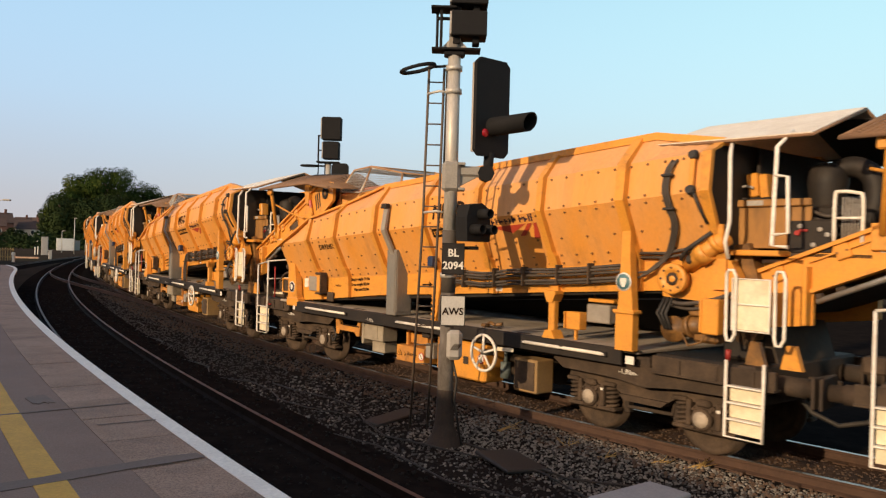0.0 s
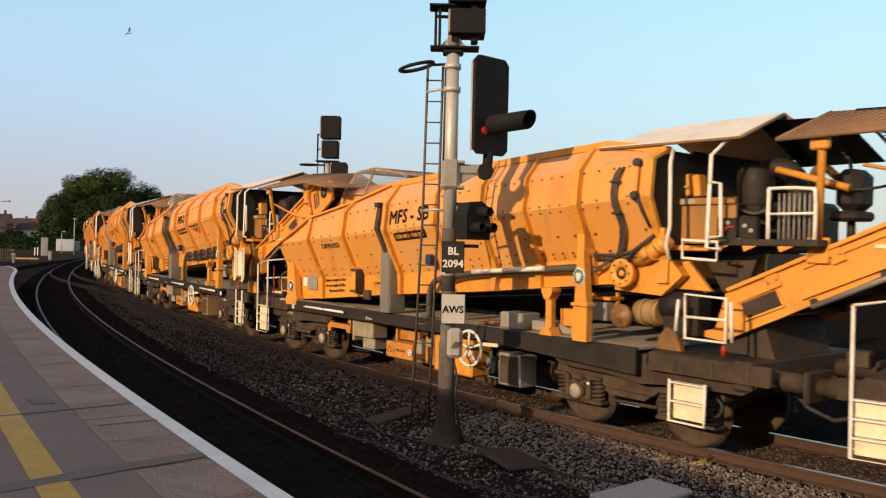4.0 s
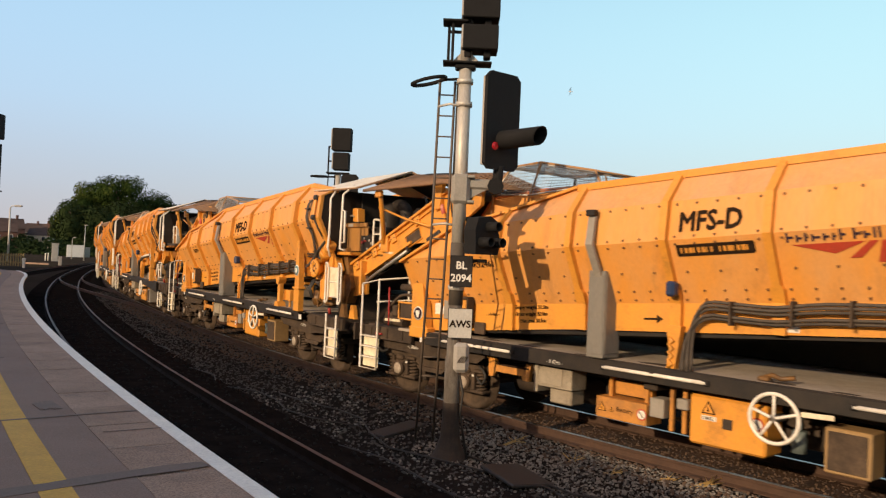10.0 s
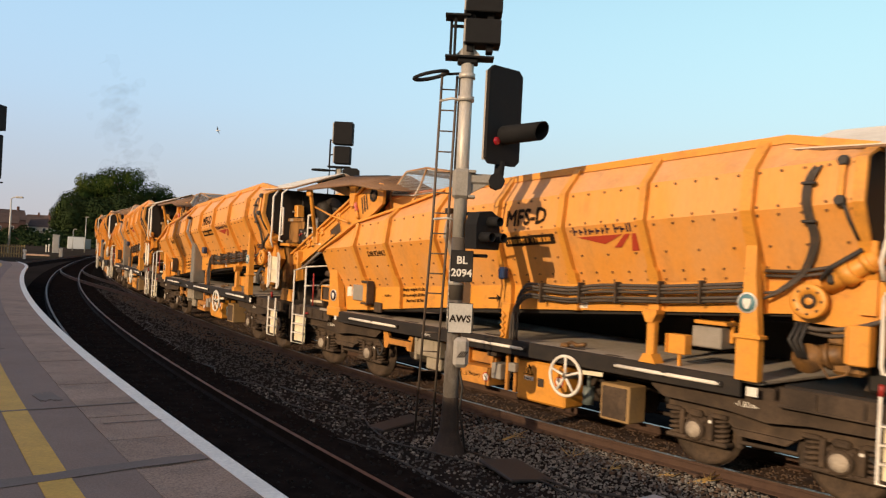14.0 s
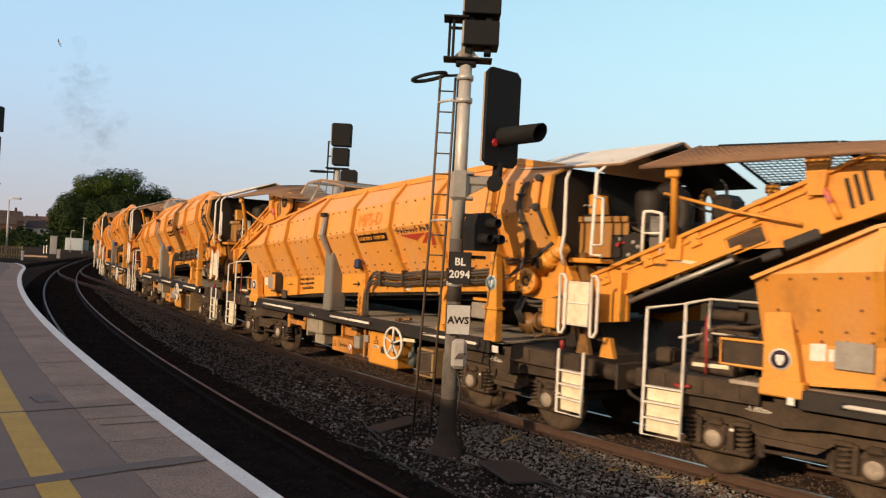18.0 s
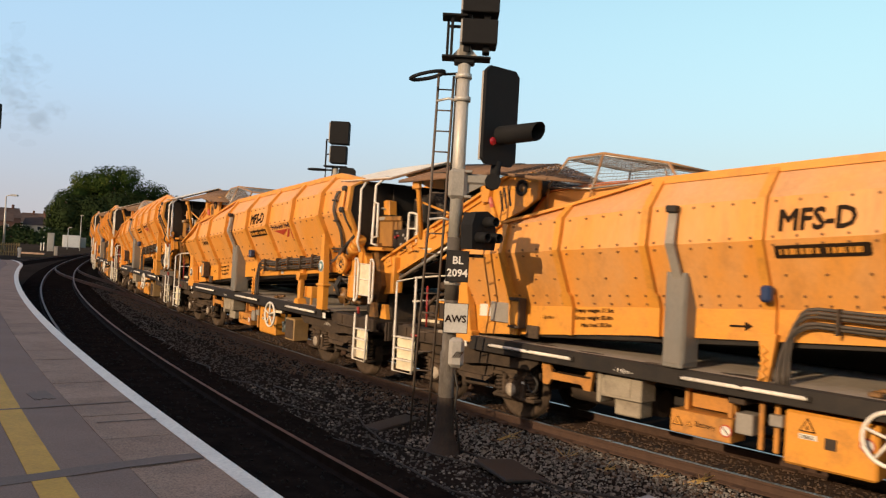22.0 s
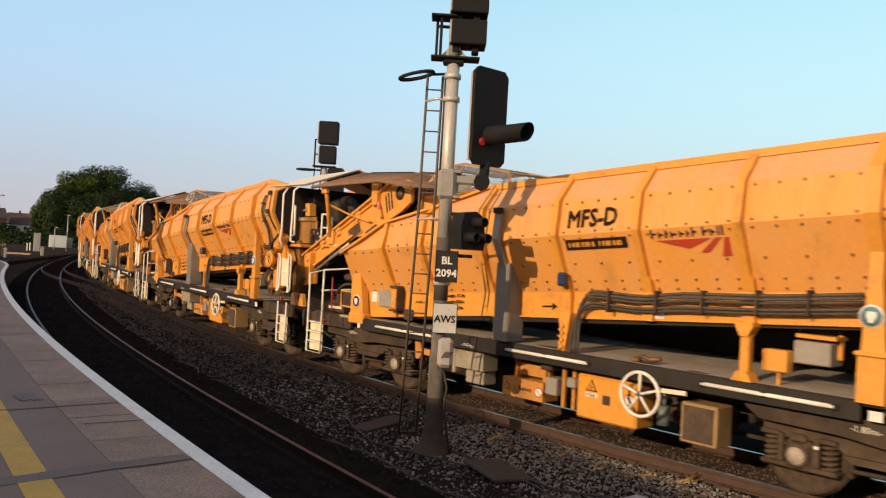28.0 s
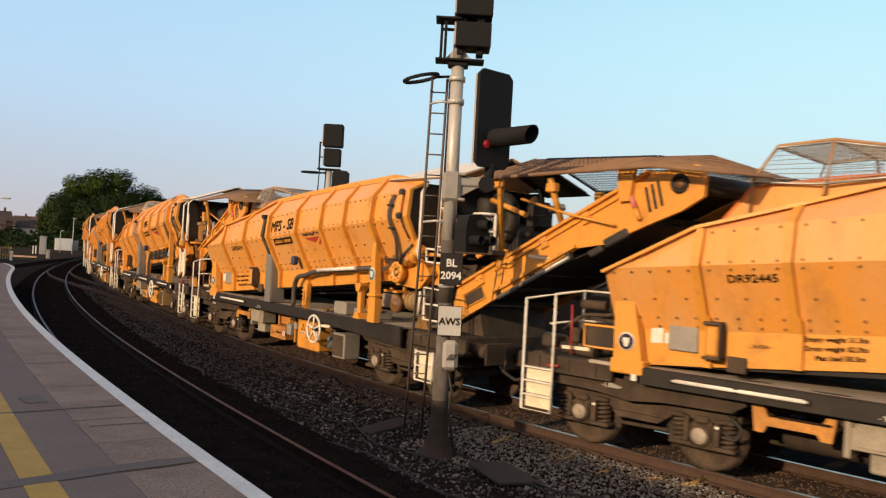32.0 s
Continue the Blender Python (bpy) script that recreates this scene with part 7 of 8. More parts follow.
    part("filter_strap", Solid().box((fx - 0.105, 1.25, up(fx, 1.81)), (0.03, 0.17, 0.42), 0.01), BOGIE, fc)
    part("socket_cover", Solid().box((fx - 0.26, 1.16, up(fx, 1.54)), (0.24, 0.05, 0.20), 0.012), BOGIE, wagon)
    part("blue_lamp", Solid().box((-0.42, 1.36, up(-0.42, 2.12)), (0.13, 0.14, 0.2), 0.03), BLUE, wagon, "small blue plastic lamp")
    for u in (0, 0.2):
        part("notice", flat(on_panel(4.46 - u, 0, 0.62), rect(0.17, 0.24 - u * 0.5)), INKWHITE, wagon)
    Solid.warp = shortened if swap else fitted
    for x, y, z, mt, words in ((4.72, 1.305, 1.60, INKBLUE, "round blue safety sign with a white rim"), (-4.6, 1.42, 2.2, surface("teal_sign", (0.09, 0.21, 0.24), 0.5, amount=0.3) if swap else bpy.data.materials["teal_sign"] if "teal_sign" in bpy.data.materials else surface("teal_sign", (0.09, 0.21, 0.24), 0.5, amount=0.3), "round faded teal safety sign")):
        sg_ = part("safety_sign", Solid().turned((x, y, z), [(0, 0.125), (0.006, 0.125), (0.0065, 0.01)], "y", 24), INKWHITE, wagon, words)
        part("sign_face", Solid().turned((x, y + 0.004, z), [(0, 0.105), (0.006, 0.105), (0.0065, 0.01)], "y", 24), mt, sg_)
        part("sign_mark", flat(lambda u, v, w=0.0, x=x, y=y, z=z: Vector((x - u, y + 0.0125 + w, z + v)), [(-0.045, 0.05), (0.045, 0.05), (0.05, 0.0), (0.02, -0.07), (-0.02, -0.07), (-0.05, 0.0)]), INKWHITE, sg_)
    # drive machinery behind the hopper
    Solid.warp = (lambda p: shortened((p[0] - 0.16, p[1], p[2] + 0.17))) if swap else (lambda p: fitted((p[0] - 0.16, p[1], p[2] + 0.17)))
    drum = part("drive_motor", Solid().turned((-5.08, 0.9, 2.10), [(0, 0.15), (0.33, 0.15), (0.33, 0.195), (0.41, 0.20), (0.42, 0.185), (0.42, 0.10), (0.39, 0.09), (0.39, 0.05), (0.40, 0.04), (0.40, 0.01)], "y", 22), YELLOW_B, wagon, "round yellow drive drum")
    drum_bolts = Solid()
    for i in range(8):
        t = 2 * math.pi * i / 8
        c = Vector((-5.08 + 0.145 * math.cos(t), 1.31, 2.10 + 0.145 * math.sin(t)))
        drum_bolts.tube([c, c + Vector((0, 0.016, 0))], 0.016, 6)
    drum_bolts.turned((-5.08, 1.29, 2.10), [(0, 0.085), (0.008, 0.085), (0.0085, 0.01)], "y", 16)
    part("drum_bolt_ring", drum_bolts, DARK, drum)["kind"] = "stuff"
    part("gearbox", Solid().tube([(-5.22, 1.15, 2.28), (-5.42, 1.22, 2.42), (-5.75, 1.24, 2.64)], 0.105, 14).tube([(-5.40, 1.21, 2.40), (-5.52, 1.225, 2.48)], 0.135, 14).tube([(-5.62, 1.235, 2.55), (-5.68, 1.24, 2.59)], 0.125, 14).box((-5.60, 1.2, 2.72), (0.13, 0.12, 0.16), 0.03).box((-5.72, 1.3, 2.70), (0.07, 0.06, 0.2), 0.015), YELLOW_B, wagon, "oily yellow gearbox beside the hopper")
    part("drive_cover", Solid().prism([(-4.80, 2.25), (-5.2, 2.40), (-5.75, 2.36), (-5.9, 2.1), (-5.6, 1.82), (-4.85, 1.86)], "y", 1.0, 1.14), YELLOW_B, wagon)
    part("gear_grime", Solid().box((-5.30, 1.26, 2.36), (0.10, 0.10, 0.12), 0.03).tube([(-5.2, 1.30, 2.35), (-5.3, 1.34, 2.48), (-5.62, 1.33, 2.70)], 0.028, 8), RUBBER, wagon)
    Solid.warp = (lambda p: shortened((p[0] - 0.17, p[1], p[2]))) if swap else (lambda p: fitted((p[0] - 0.17, p[1], p[2])))
    if not swap:
        lower_drive(wagon)
    Solid.warp = shortened if swap else fitted
    hose_parts(wagon)
    cab_parts(wagon, swap)


def lower_drive(wagon):
    """The pump and valves under the drive drum."""
    part("pump", Solid().turned((-5.05, 0.95, 1.62), [(0, 0.12), (0.2, 0.12), (0.2, 0.17), (0.28, 0.17), (0.29, 0.06), (0.33, 0.05), (0.33, 0.01)], "y", 18).box((-5.42, 1.02, 1.60), (0.34, 0.22, 0.26), 0.04).rod((-5.25, 1.05, 1.78), (-5.6, 1.05, 1.92), 0.06, 10), OILY, wagon, "oily yellow hydraulic pump")
    for i in range(3):
        part("pump_hose", Solid().tube([(-4.95 - 0.05 * i, 1.25, 2.02), (-4.90 - 0.06 * i, 1.34, 1.82), (-5.0 - 0.04 * i, 1.30, 1.62)], 0.02, 7), RUBBER, wagon)
    part("valve_case", Solid().box((-5.60, 1.24, 1.83), (0.22, 0.16, 0.44), 0.015).box((-5.49, 1.30, 1.83), (0.03, 0.08, 0.40), 0.006), YELLOW_B, wagon, "yellow valve case")
    part("pump_body", Solid().rod((-5.12, 1.10, 1.66), (-5.40, 1.10, 1.70), 0.12, 14).rod((-5.22, 1.12, 1.66), (-5.27, 1.12, 1.67), 0.15, 14).box((-5.33, 1.14, 1.86), (0.16, 0.14, 0.10), 0.02).tube([(-5.20, 1.25, 1.58), (-5.32, 1.30, 1.44), (-5.48, 1.28, 1.50), (-5.52, 1.24, 1.70)], 0.014, 6), OILY, wagon)
    part("lower_clutter", Solid().tube(smooth([(-4.9, 1.2, 2.0), (-5.2, 1.26, 1.96), (-5.6, 1.24, 2.04), (-6.0, 1.18, 2.22)]), 0.028, 6).tube(smooth([(-4.95, 1.15, 1.92), (-5.3, 1.22, 1.90), (-5.7, 1.18, 1.98)]), 0.024, 6), HOSE, wagon)
    part("cross_shaft", Solid().rod((-5.3, -0.9, 1.72), (-5.3, 0.9, 1.72), 0.13, 12).box((-5.75, 0.6, 1.52), (0.4, 0.7, 0.45), 0.04), BLACK, wagon)
    part("drive_chute", Solid().prism([(-5.2, 1.8), (-5.9, 1.45), (-6.1, 1.9), (-5.85, 2.75), (-5.0, 2.6)], "y", 0.75, 0.95), OILY, wagon)


def hose_parts(wagon):
    """Hydraulic hoses over the hopper's rear end, and the hinges of its end plate."""
    for i in range(3):
        x = -5.25 - 0.034 * i
        lift = 0.07 * (i % 2)
        pts = [on_side(x - 0.08, 2, 0.90 - 0.04 * (i % 2), 0.02), on_side(x - 0.04, 2, 0.70, 0.06), on_side(x, 2, 0.45, 0.05), on_side(x, 2, 0.1, 0.05), on_side(x - 0.02, 1, 0.85, 0.05), on_side(x - 0.04, 1, 0.6, 0.05), on_side(x + 0.03, 1, 0.36, 0.06), on_side(x + 0.16, 1, 0.12, 0.07), on_side(x + 0.38, 0, 0.72, 0.12), Vector((-4.72, 1.28, up(-4.72, 1.72) + lift))]
        part("hydraulic_hose", Solid().tube(smooth(pts, 3), 0.015, 6), HOSE, wagon, "black hydraulic hose")
    for i in range(2):
        part("hydraulic_hose", Solid().tube([on_side(-4.70, 1, 0.10 + 0.07 * i, 0.04), on_side(-5.1, 1, 0.08 + 0.07 * i, 0.05), on_side(-5.60, 1, 0.16 + 0.07 * i, 0.05)], 0.02, 7), HOSE, wagon, "black hydraulic hose")
    for band, f in ((2, 0.5), (1, 0.82)):
        part("hose_clip", Solid().box(on_side(-5.30, band, f, 0.06), (0.15, 0.07, 0.035), 0.01), RUBBER, wagon)
    part("hinge_plate", Solid().box(on_side(-5.63, 2, 0.5, 0.05), (0.06, 0.05, 0.36), 0.012, Matrix.Rotation(0.1, 4, "X")), YELLOW_B, wagon)
    for f in (0.93, 0.04):
        part("hinge_lug", Solid().box(on_side(-5.63, 2, f, 0.05), (0.10, 0.09, 0.12), 0.03).rod(on_side(-5.63, 2, f, 0.10), on_side(-5.63, 2, f, 0.02), 0.05, 8), RUBBER, wagon)
    part("hinge_strap", Solid().tube([on_side(-5.66, 2, 0.0, 0.05), on_side(-5.70, 1, 0.8, 0.06), on_side(-5.76, 1, 0.55, 0.06)], 0.02, 6), RUBBER, wagon)


def cab_parts(wagon, swap):
    """The open engine bay under the pale roof. It sits further ahead on the simpler wagon."""
    on = 0.82 if swap else 0.0
    Solid.warp = lambda p: fitted((p[0] + on, p[1], p[2]))
    # Two added black sheets stand for the deep shade inside the bay.
    part("drive_screen", Solid().box((-6.10, -1.1, 3.25), (0.75, 0.05, 1.35), 0.01), BLACK, wagon, "black sheet standing for the shade behind the drive")
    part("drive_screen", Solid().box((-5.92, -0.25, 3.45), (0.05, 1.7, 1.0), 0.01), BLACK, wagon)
    part("bay_floor", Solid().box((-6.55, 0, 2.62), (1.6, 1.7, 0.06), 0.01), DARK, wagon)
    # The bulkhead's shade is put into its paint.
    bulk = part("bulkhead", Solid().box((-6.22, 0.84, 2.96), (0.95, 0.03, 0.54), 0.008), GRIMY_SHADE, wagon, "yellow bulkhead of the engine bay, darkened for its shade")
    part("bulkhead_rail", Solid().box((-6.22, 0.875, 3.245), (0.97, 0.05, 0.09), 0.012), GRIMY_SHADE, bulk)
    part("bulkhead_sill", Solid().box((-6.16, 0.96, 2.63), (0.62, 0.26, 0.07), 0.012), YELLOW_B, bulk)
    part("data_plate", Solid().box((-6.06, 0.905, 3.245), (0.20, 0.006, 0.065), 0.002), CASEGREY, bulk)
    case = part("orange_case", Solid().box((-5.95, 0.70, 3.48), (0.13, 0.16, 0.30), 0.015, Matrix.Rotation(0.12, 4, "Y")), YELLOW_B, wagon, "pair of orange filter cases")
    part("filter_case", Solid().box((-6.10, 0.72, 3.46), (0.10, 0.18, 0.30), 0.015, Matrix.Rotation(0.12, 4, "Y")), YELLOW_B, case)
    part("case_shelf", Solid().box((-6.02, 0.66, 3.30), (0.40, 0.30, 0.05), 0.01), BLACK, case)
    part("grab_hoop", Solid().tube(smooth([(-5.78, 0.8, 3.26), (-5.80, 0.8, 3.42), (-5.88, 0.8, 3.47), (-5.98, 0.8, 3.44)]), 0.018, 6), CASEGREY, wagon)
    # air filter housing and its trunk
    part("air_filter", Solid().turned((-6.60, 0.28, 3.40), [(-0.36, 0.10), (-0.34, 0.16), (-0.16, 0.19), (0.10, 0.225), (0.26, 0.22), (0.33, 0.16), (0.36, 0.05)], "z", 20), BLACK, wagon, "black rounded air filter housing")
    part("air_trunk", Solid().tube(smooth([(-6.62, 0.25, 3.62), (-6.85, 0.22, 3.70), (-7.05, 0.20, 3.58), (-7.10, 0.20, 3.30), (-7.02, 0.25, 2.95)]), 0.13, 12), BLACK, wagon, "black air trunk")
    part("engine_block", Solid().box((-6.55, -0.25, 2.95), (1.3, 0.9, 0.62), 0.06).box((-6.5, 0.45, 3.12), (0.7, 0.35, 0.20), 0.04).rod((-6.2, 0.5, 3.08), (-6.95, 0.5, 3.10), 0.09, 12), BLACK, wagon, "black oily engine block")
    part("valve_pipes", Solid().tube(smooth([(-6.25, 0.70, 3.12), (-6.5, 0.74, 3.20), (-6.8, 0.70, 3.08), (-7.0, 0.66, 3.14)]), 0.022, 6).tube(smooth([(-6.3, 0.66, 3.02), (-6.6, 0.72, 3.06), (-6.95, 0.7, 2.96)]), 0.026, 6), HOSE, wagon)
    panel = part("control_panel", Solid().box((-6.68, 0.80, 2.84), (0.52, 0.12, 0.40), 0.02), BLACK, wagon, "black control panel")
    part("red_tap", Solid().rod((-6.56, 0.86, 2.88), (-6.56, 0.90, 2.88), 0.03, 10).box((-6.62, 0.87, 2.91), (0.10, 0.02, 0.03), 0.005), REDP, panel)
    for dx, dz in ((-0.12, 0.08), (-0.2, 0.02), (-0.05, -0.1), (0.1, 0.12)):
        part("gauge", Solid().turned((-6.68 + dx, 0.86, 2.84 + dz), [(0.0, 0.03), (0.012, 0.03), (0.014, 0.01)], "y", 10), CASEGREY, panel)
    # operator's place with its barred guard
    gx = (-7.22, -7.74) if swap else (-6.95, -7.24)
    gy, gz = (1.1, 2.72) if swap else (0.86, 2.75)
    guard = part("guard_rail", Solid().tube(smooth([(gx[0], gy, gz), (gx[0], gy, 3.28), (gx[0] - 0.04, gy, 3.35), (gx[1] + 0.06, gy, 3.33), (gx[1], gy, 3.26), (gx[1], gy, gz)], 3), 0.022, 8).rod((gx[0], gy, 3.05), (gx[1], gy, 3.05), 0.016), WHITE, wagon, "white tube guard rail with thin bars")
    for i in range(8):
        x = gx[0] + (gx[1] - gx[0]) * (i + 1) / 9
        part("guard_bar", Solid().rod((x, gy - 0.12, gz), (x, gy - 0.12, 3.30), 0.009, 6), CASEGREY, guard)
    part("operator_seat", Solid().box((-7.72, 0.20, 3.05), (0.34, 0.46, 0.12), 0.05).box((-7.75, 0.20, 3.36), (0.28, 0.46, 0.50), 0.10).rod((-7.72, 0.2, 2.7), (-7.72, 0.2, 3.0), 0.05, 8), BLACK, wagon, "black padded operator seat")
    part("seat_stalk", Solid().tube(smooth([(-7.66, 0.1, 3.60), (-7.64, 0.1, 3.74), (-7.56, 0.1, 3.84)]), 0.022, 6).tube(smooth([(-7.3, 0.4, 3.50), (-7.6, 0.4, 3.38), (-8.0, 0.4, 3.36), (-8.5, 0.4, 3.46)]), 0.018, 6), RUBBER, wagon)
    part("floodlight", Solid().box((-8.38, 0.45, 3.47), (0.22, 0.18, 0.10), 0.02, Matrix.Rotation(0.35, 4, "Y")), CASEGREY, wagon)
    part("exhaust_pipe", Solid().tube(smooth([(-7.05, -0.3, 3.1), (-7.05, -0.25, 3.60), (-7.2, -0.2, 3.72), (-7.5, 0.1, 3.55)]), 0.05, 10), OILY, wagon, "rust-brown exhaust pipe")
    Solid.warp = fitted
    if not swap:
        return
    part("bay_beam", Solid().box((-6.30, 0.95, 2.71), (1.35, 0.40, 0.08), 0.01), DARK, wagon, "dark edge beam of the engine bay")
    for x in (-5.85, -6.2, -6.62):
        part("beam_bracket", Solid().prism([(x + 0.09, 2.67), (x - 0.09, 2.67), (x + 0.06, 2.60)], "y", 1.10, 1.14), YELLOW_B, wagon)
    part("step_frame", Solid().tube([(-5.44, 1.3, 2.73), (-5.90, 1.3, 2.71), (-5.90, 1.3, 2.48), (-5.44, 1.3, 2.50)], 0.022, 8, closed=True), WHITE, wagon)
    part("yellow_arm", Solid().rod((-6.22, 0.6, 3.63), (-7.05, 0.6, 3.36), 0.045, 8), YELLOW_B, wagon)
    part("rear_chute", Solid().prism([(-4.70, 2.10), (-5.10, 2.44), (-5.30, 2.46), (-5.62, 2.08)], "y", 0.90, 0.96), YELLOW_B, wagon, "yellow chute plate under the hopper's end")
    part("dark_chute", Solid().prism([(-5.40, 2.44), (-6.05, 2.50), (-5.95, 2.2), (-5.62, 2.06)], "y", 0.60, 0.70), DARK, wagon)
    pack = part("power_pack", Solid().box((-5.22, 0.85, 1.74), (0.50, 0.40, 0.60), 0.06).rod((-4.98, 0.95, 1.86), (-5.40, 0.95, 1.86), 0.17, 14), BLACK, wagon, "oily black power pack on the deck")
    part("pump_disc", Solid().turned((-4.49, 1.05, 1.68), [(0, 0.09), (0.14, 0.10), (0.14, 0.165), (0.22, 0.165), (0.235, 0.13), (0.235, 0.05), (0.26, 0.045), (0.26, 0.01)], "y", 20), OILY, pack, "round oily pump end")
    part("pump_barrel", Solid().rod((-4.62, 1.02, 1.74), (-4.98, 1.02, 1.76), 0.165, 16).rod((-4.70, 1.02, 1.745), (-4.76, 1.02, 1.747), 0.185, 16).rod((-4.88, 1.02, 1.75), (-4.92, 1.02, 1.752), 0.185, 16), TANBOX, pack)
    part("pump_foot", Solid().prism([(-4.95, 1.28), (-5.32, 1.28), (-5.24, 1.52), (-5.10, 1.58), (-5.0, 1.46)], "y", 1.02, 1.10), OILY, pack)


# ---- lettering and signs ----
def warning_triangle(parent, place, size):
    t = part("warning_sign", flat(place, [(-size * 0.58, 0), (size * 0.58, 0), (0, size)]), INK, parent)
    q = part("sign_face", flat(lambda u, v, w=0.0: place(u, v, w + 0.004), [(-size * 0.42, size * 0.09), (size * 0.42, size * 0.09), (0, size * 0.82)]), YELLOW_B, t)
    part("sign_mark", flat(lambda u, v, w=0.0: place(u, v, w + 0.008), [(-size * 0.10, size * 0.18), (size * 0.10, size * 0.18), (size * 0.05, size * 0.36), (0, size * 0.52), (-size * 0.06, size * 0.34)]), INK, t)


def round_sign(parent, place, r):
    ring = part("ban_sign", flat(place, [(r * math.cos(t), r * math.sin(t)) for t in [2 * math.pi * i / 20 for i in range(20)]]), INKRED, parent, "round red and white ban sign")
    part("sign_face", flat(lambda u, v, w=0.0: place(u, v, w + 0.004), [(0.78 * r * math.cos(t), 0.78 * r * math.sin(t)) for t in [2 * math.pi * i / 20 for i in range(20)]]), INKWHITE, ring)
    part("sign_mark", flat(lambda u, v, w=0.0: place(u, v, w + 0.008), [(-0.5 * r, 0.42 * r), (-0.4 * r, 0.55 * r), (0.5 * r, -0.42 * r), (0.4 * r, -0.55 * r)]), INK, ring)


def letter_wagon(wagon, simple):
    # maker's plate and owner's mark as plain shapes
    Solid.warp = shortened if simple else fitted
    pl = on_panel(0.86 if simple else -0.52, 1, 0.74)
    mk = part("maker_plate", flat(pl, [(0.02, 0), (1.02, 0), (1.04, 0.02), (1.04, 0.14), (1.02, 0.16), (0.02, 0.16), (0, 0.14), (0, 0.02)]), INK, wagon, "dark maker's plate with a pale bar")
    marks = Solid()
    for i in range(16):
        if i != 8:
            b_ = flat(lambda u, v, w=0.0: pl(u, v, w + 0.004), rect(0.022 + 0.014 * (i % 3), 0.07, 0.06 + 0.058 * i, 0.045))
            marks.add(b_.v, b_.f)
    part("plate_lettering", marks, YELLOW_B, mk)["kind"] = "stuff"
    ow = on_panel(-0.82 if simple else -1.93, 1, 0.74)
    om = part("owner_mark", flat(ow, [(0.05, 0.07), (0.84, 0.07), (0.52, -0.06)]), INKRED, wagon, "red arrow-like mark under dark bars")
    u = 0.0
    for wide, tall in ((0.085, 0.125), (0.07, 0.085), (0.05, 0.11), (0.10, 0.085), (0.07, 0.085), (0.05, 0.085), (0.07, 0.125), (0, 0), (0.08, 0.125), (0.07, 0.085), (0.025, 0.12), (0.025, 0.125)):
        if wide:
            bar = Solid()
            for q in (flat(ow, rect(0.026, tall, u, 0.10)), flat(ow, rect(wide - 0.03, 0.028, u + 0.028, 0.10 + tall * 0.36))) if wide > 0.03 else (flat(ow, rect(0.026, tall, u, 0.10)),):
                bar.add(q.v, q.f)
            part("mark_bar", bar, INKBLUE, om)
        u += wide + (0.026 if wide else 0.045)
    for shape in ([(0.88, 0.07), (0.97, 0.07), (0.78, -0.12), (0.66, -0.12)], [(1.0, 0.07), (1.06, 0.07), (1.06, -0.18), (0.94, -0.18)]):
        part("red_mark", flat(ow, shape), INKRED, om)
    # weights and lengths
    for i, line in enumerate(("Empty weight 31.5to", "Gross weight 82.0to", "Max load 50.5to")):
        q = on_panel((3.60 if simple else 2.53) - (0.12 if i == 2 else 0), 0, 0.80 - 0.26 * i)
        text_solid(line, 0.082, q, INK, wagon, "weight_lettering", thick=0.003)
    text_solid("- 14.00m -", 0.075, on_panel(2.0 if simple else 3.18, 0, 0.55), INK, wagon, "length_lettering", bold=0.0005)
    Solid.warp = fitted
    text_solid("- 8.00m -" if simple else "- 9.45m -", 0.085, wall_at(1.68, 1.318, 1.10), INKWHITE, wagon, "length_lettering")
    for x in (-4.35, 5.15):
        text_solid("-1.80m-", 0.10, wall_at(x, 1.165, 0.92), INKWHITE, wagon, "length_lettering")
    part("sill_mark", flat(wall_at(-4.58, 1.318, 1.09), rect(0.14, 0.11)), INKWHITE, wagon)
    part("sill_mark", flat(wall_at(4.62, 1.318, 1.09), rect(0.08, 0.09)), INKWHITE, wagon)
    # arrow and notices on the sill
    Solid.warp = shortened if simple else fitted
    ar = on_panel(-0.22 if simple else 0.14, 0, 0.45)
    part("arrow_mark", flat(ar, [(0, -0.014), (0.2, -0.014), (0.2, -0.06), (0.30, 0), (0.2, 0.06), (0.2, 0.014), (0, 0.014)]), INK, wagon)
    part("notice", flat(on_panel(-1.75, 0, 0.08), rect(0.22, 0.10)), INKWHITE, wagon)
    # signs on the tank and battery box
    Solid.warp = ahead if simple else fitted
    ty = 1.135
    warning_triangle(wagon, wall_at(-0.86, ty, 0.76), 0.17)
    text_solid("DIESEL", 0.055, wall_at(-0.78, ty + 0.004, 0.685), INK, part("diesel_label", flat(wall_at(-0.77, ty, 0.675), rect(0.2, 0.06)), INKWHITE, wagon), bold=0.001)
    round_sign(wagon, wall_at(-1.50, ty, 0.74), 0.085)
    by = 1.133
    warning_triangle(wagon, wall_at(0.78, by, 0.52), 0.13)
    warning_triangle(wagon, wall_at(0.62, by, 0.53), 0.07)
    text_solid("Battery", 0.095, wall_at(0.54, by, 0.55), INK, wagon, "battery_lettering", bold=0.001)
    round_sign(wagon, wall_at(0.12, by, 0.57), 0.08)
    q = wall_at(2.9, 1.143, 0.86)
    part("bracket_note", flat(q, rect(0.6, 0.03, 0.12, 0.04)), INK, wagon)
    part("bracket_star", flat(q, [(0.05 + 0.035 * (1 if i % 2 == 0 else 0.45) * math.sin(i * math.pi / 5), 0.07 + 0.035 * (1 if i % 2 == 0 else 0.45) * math.cos(i * math.pi / 5)) for i in range(10)]), INK, wagon)
    Solid.warp = fitted


SIMPLE = {1, 10, -3}
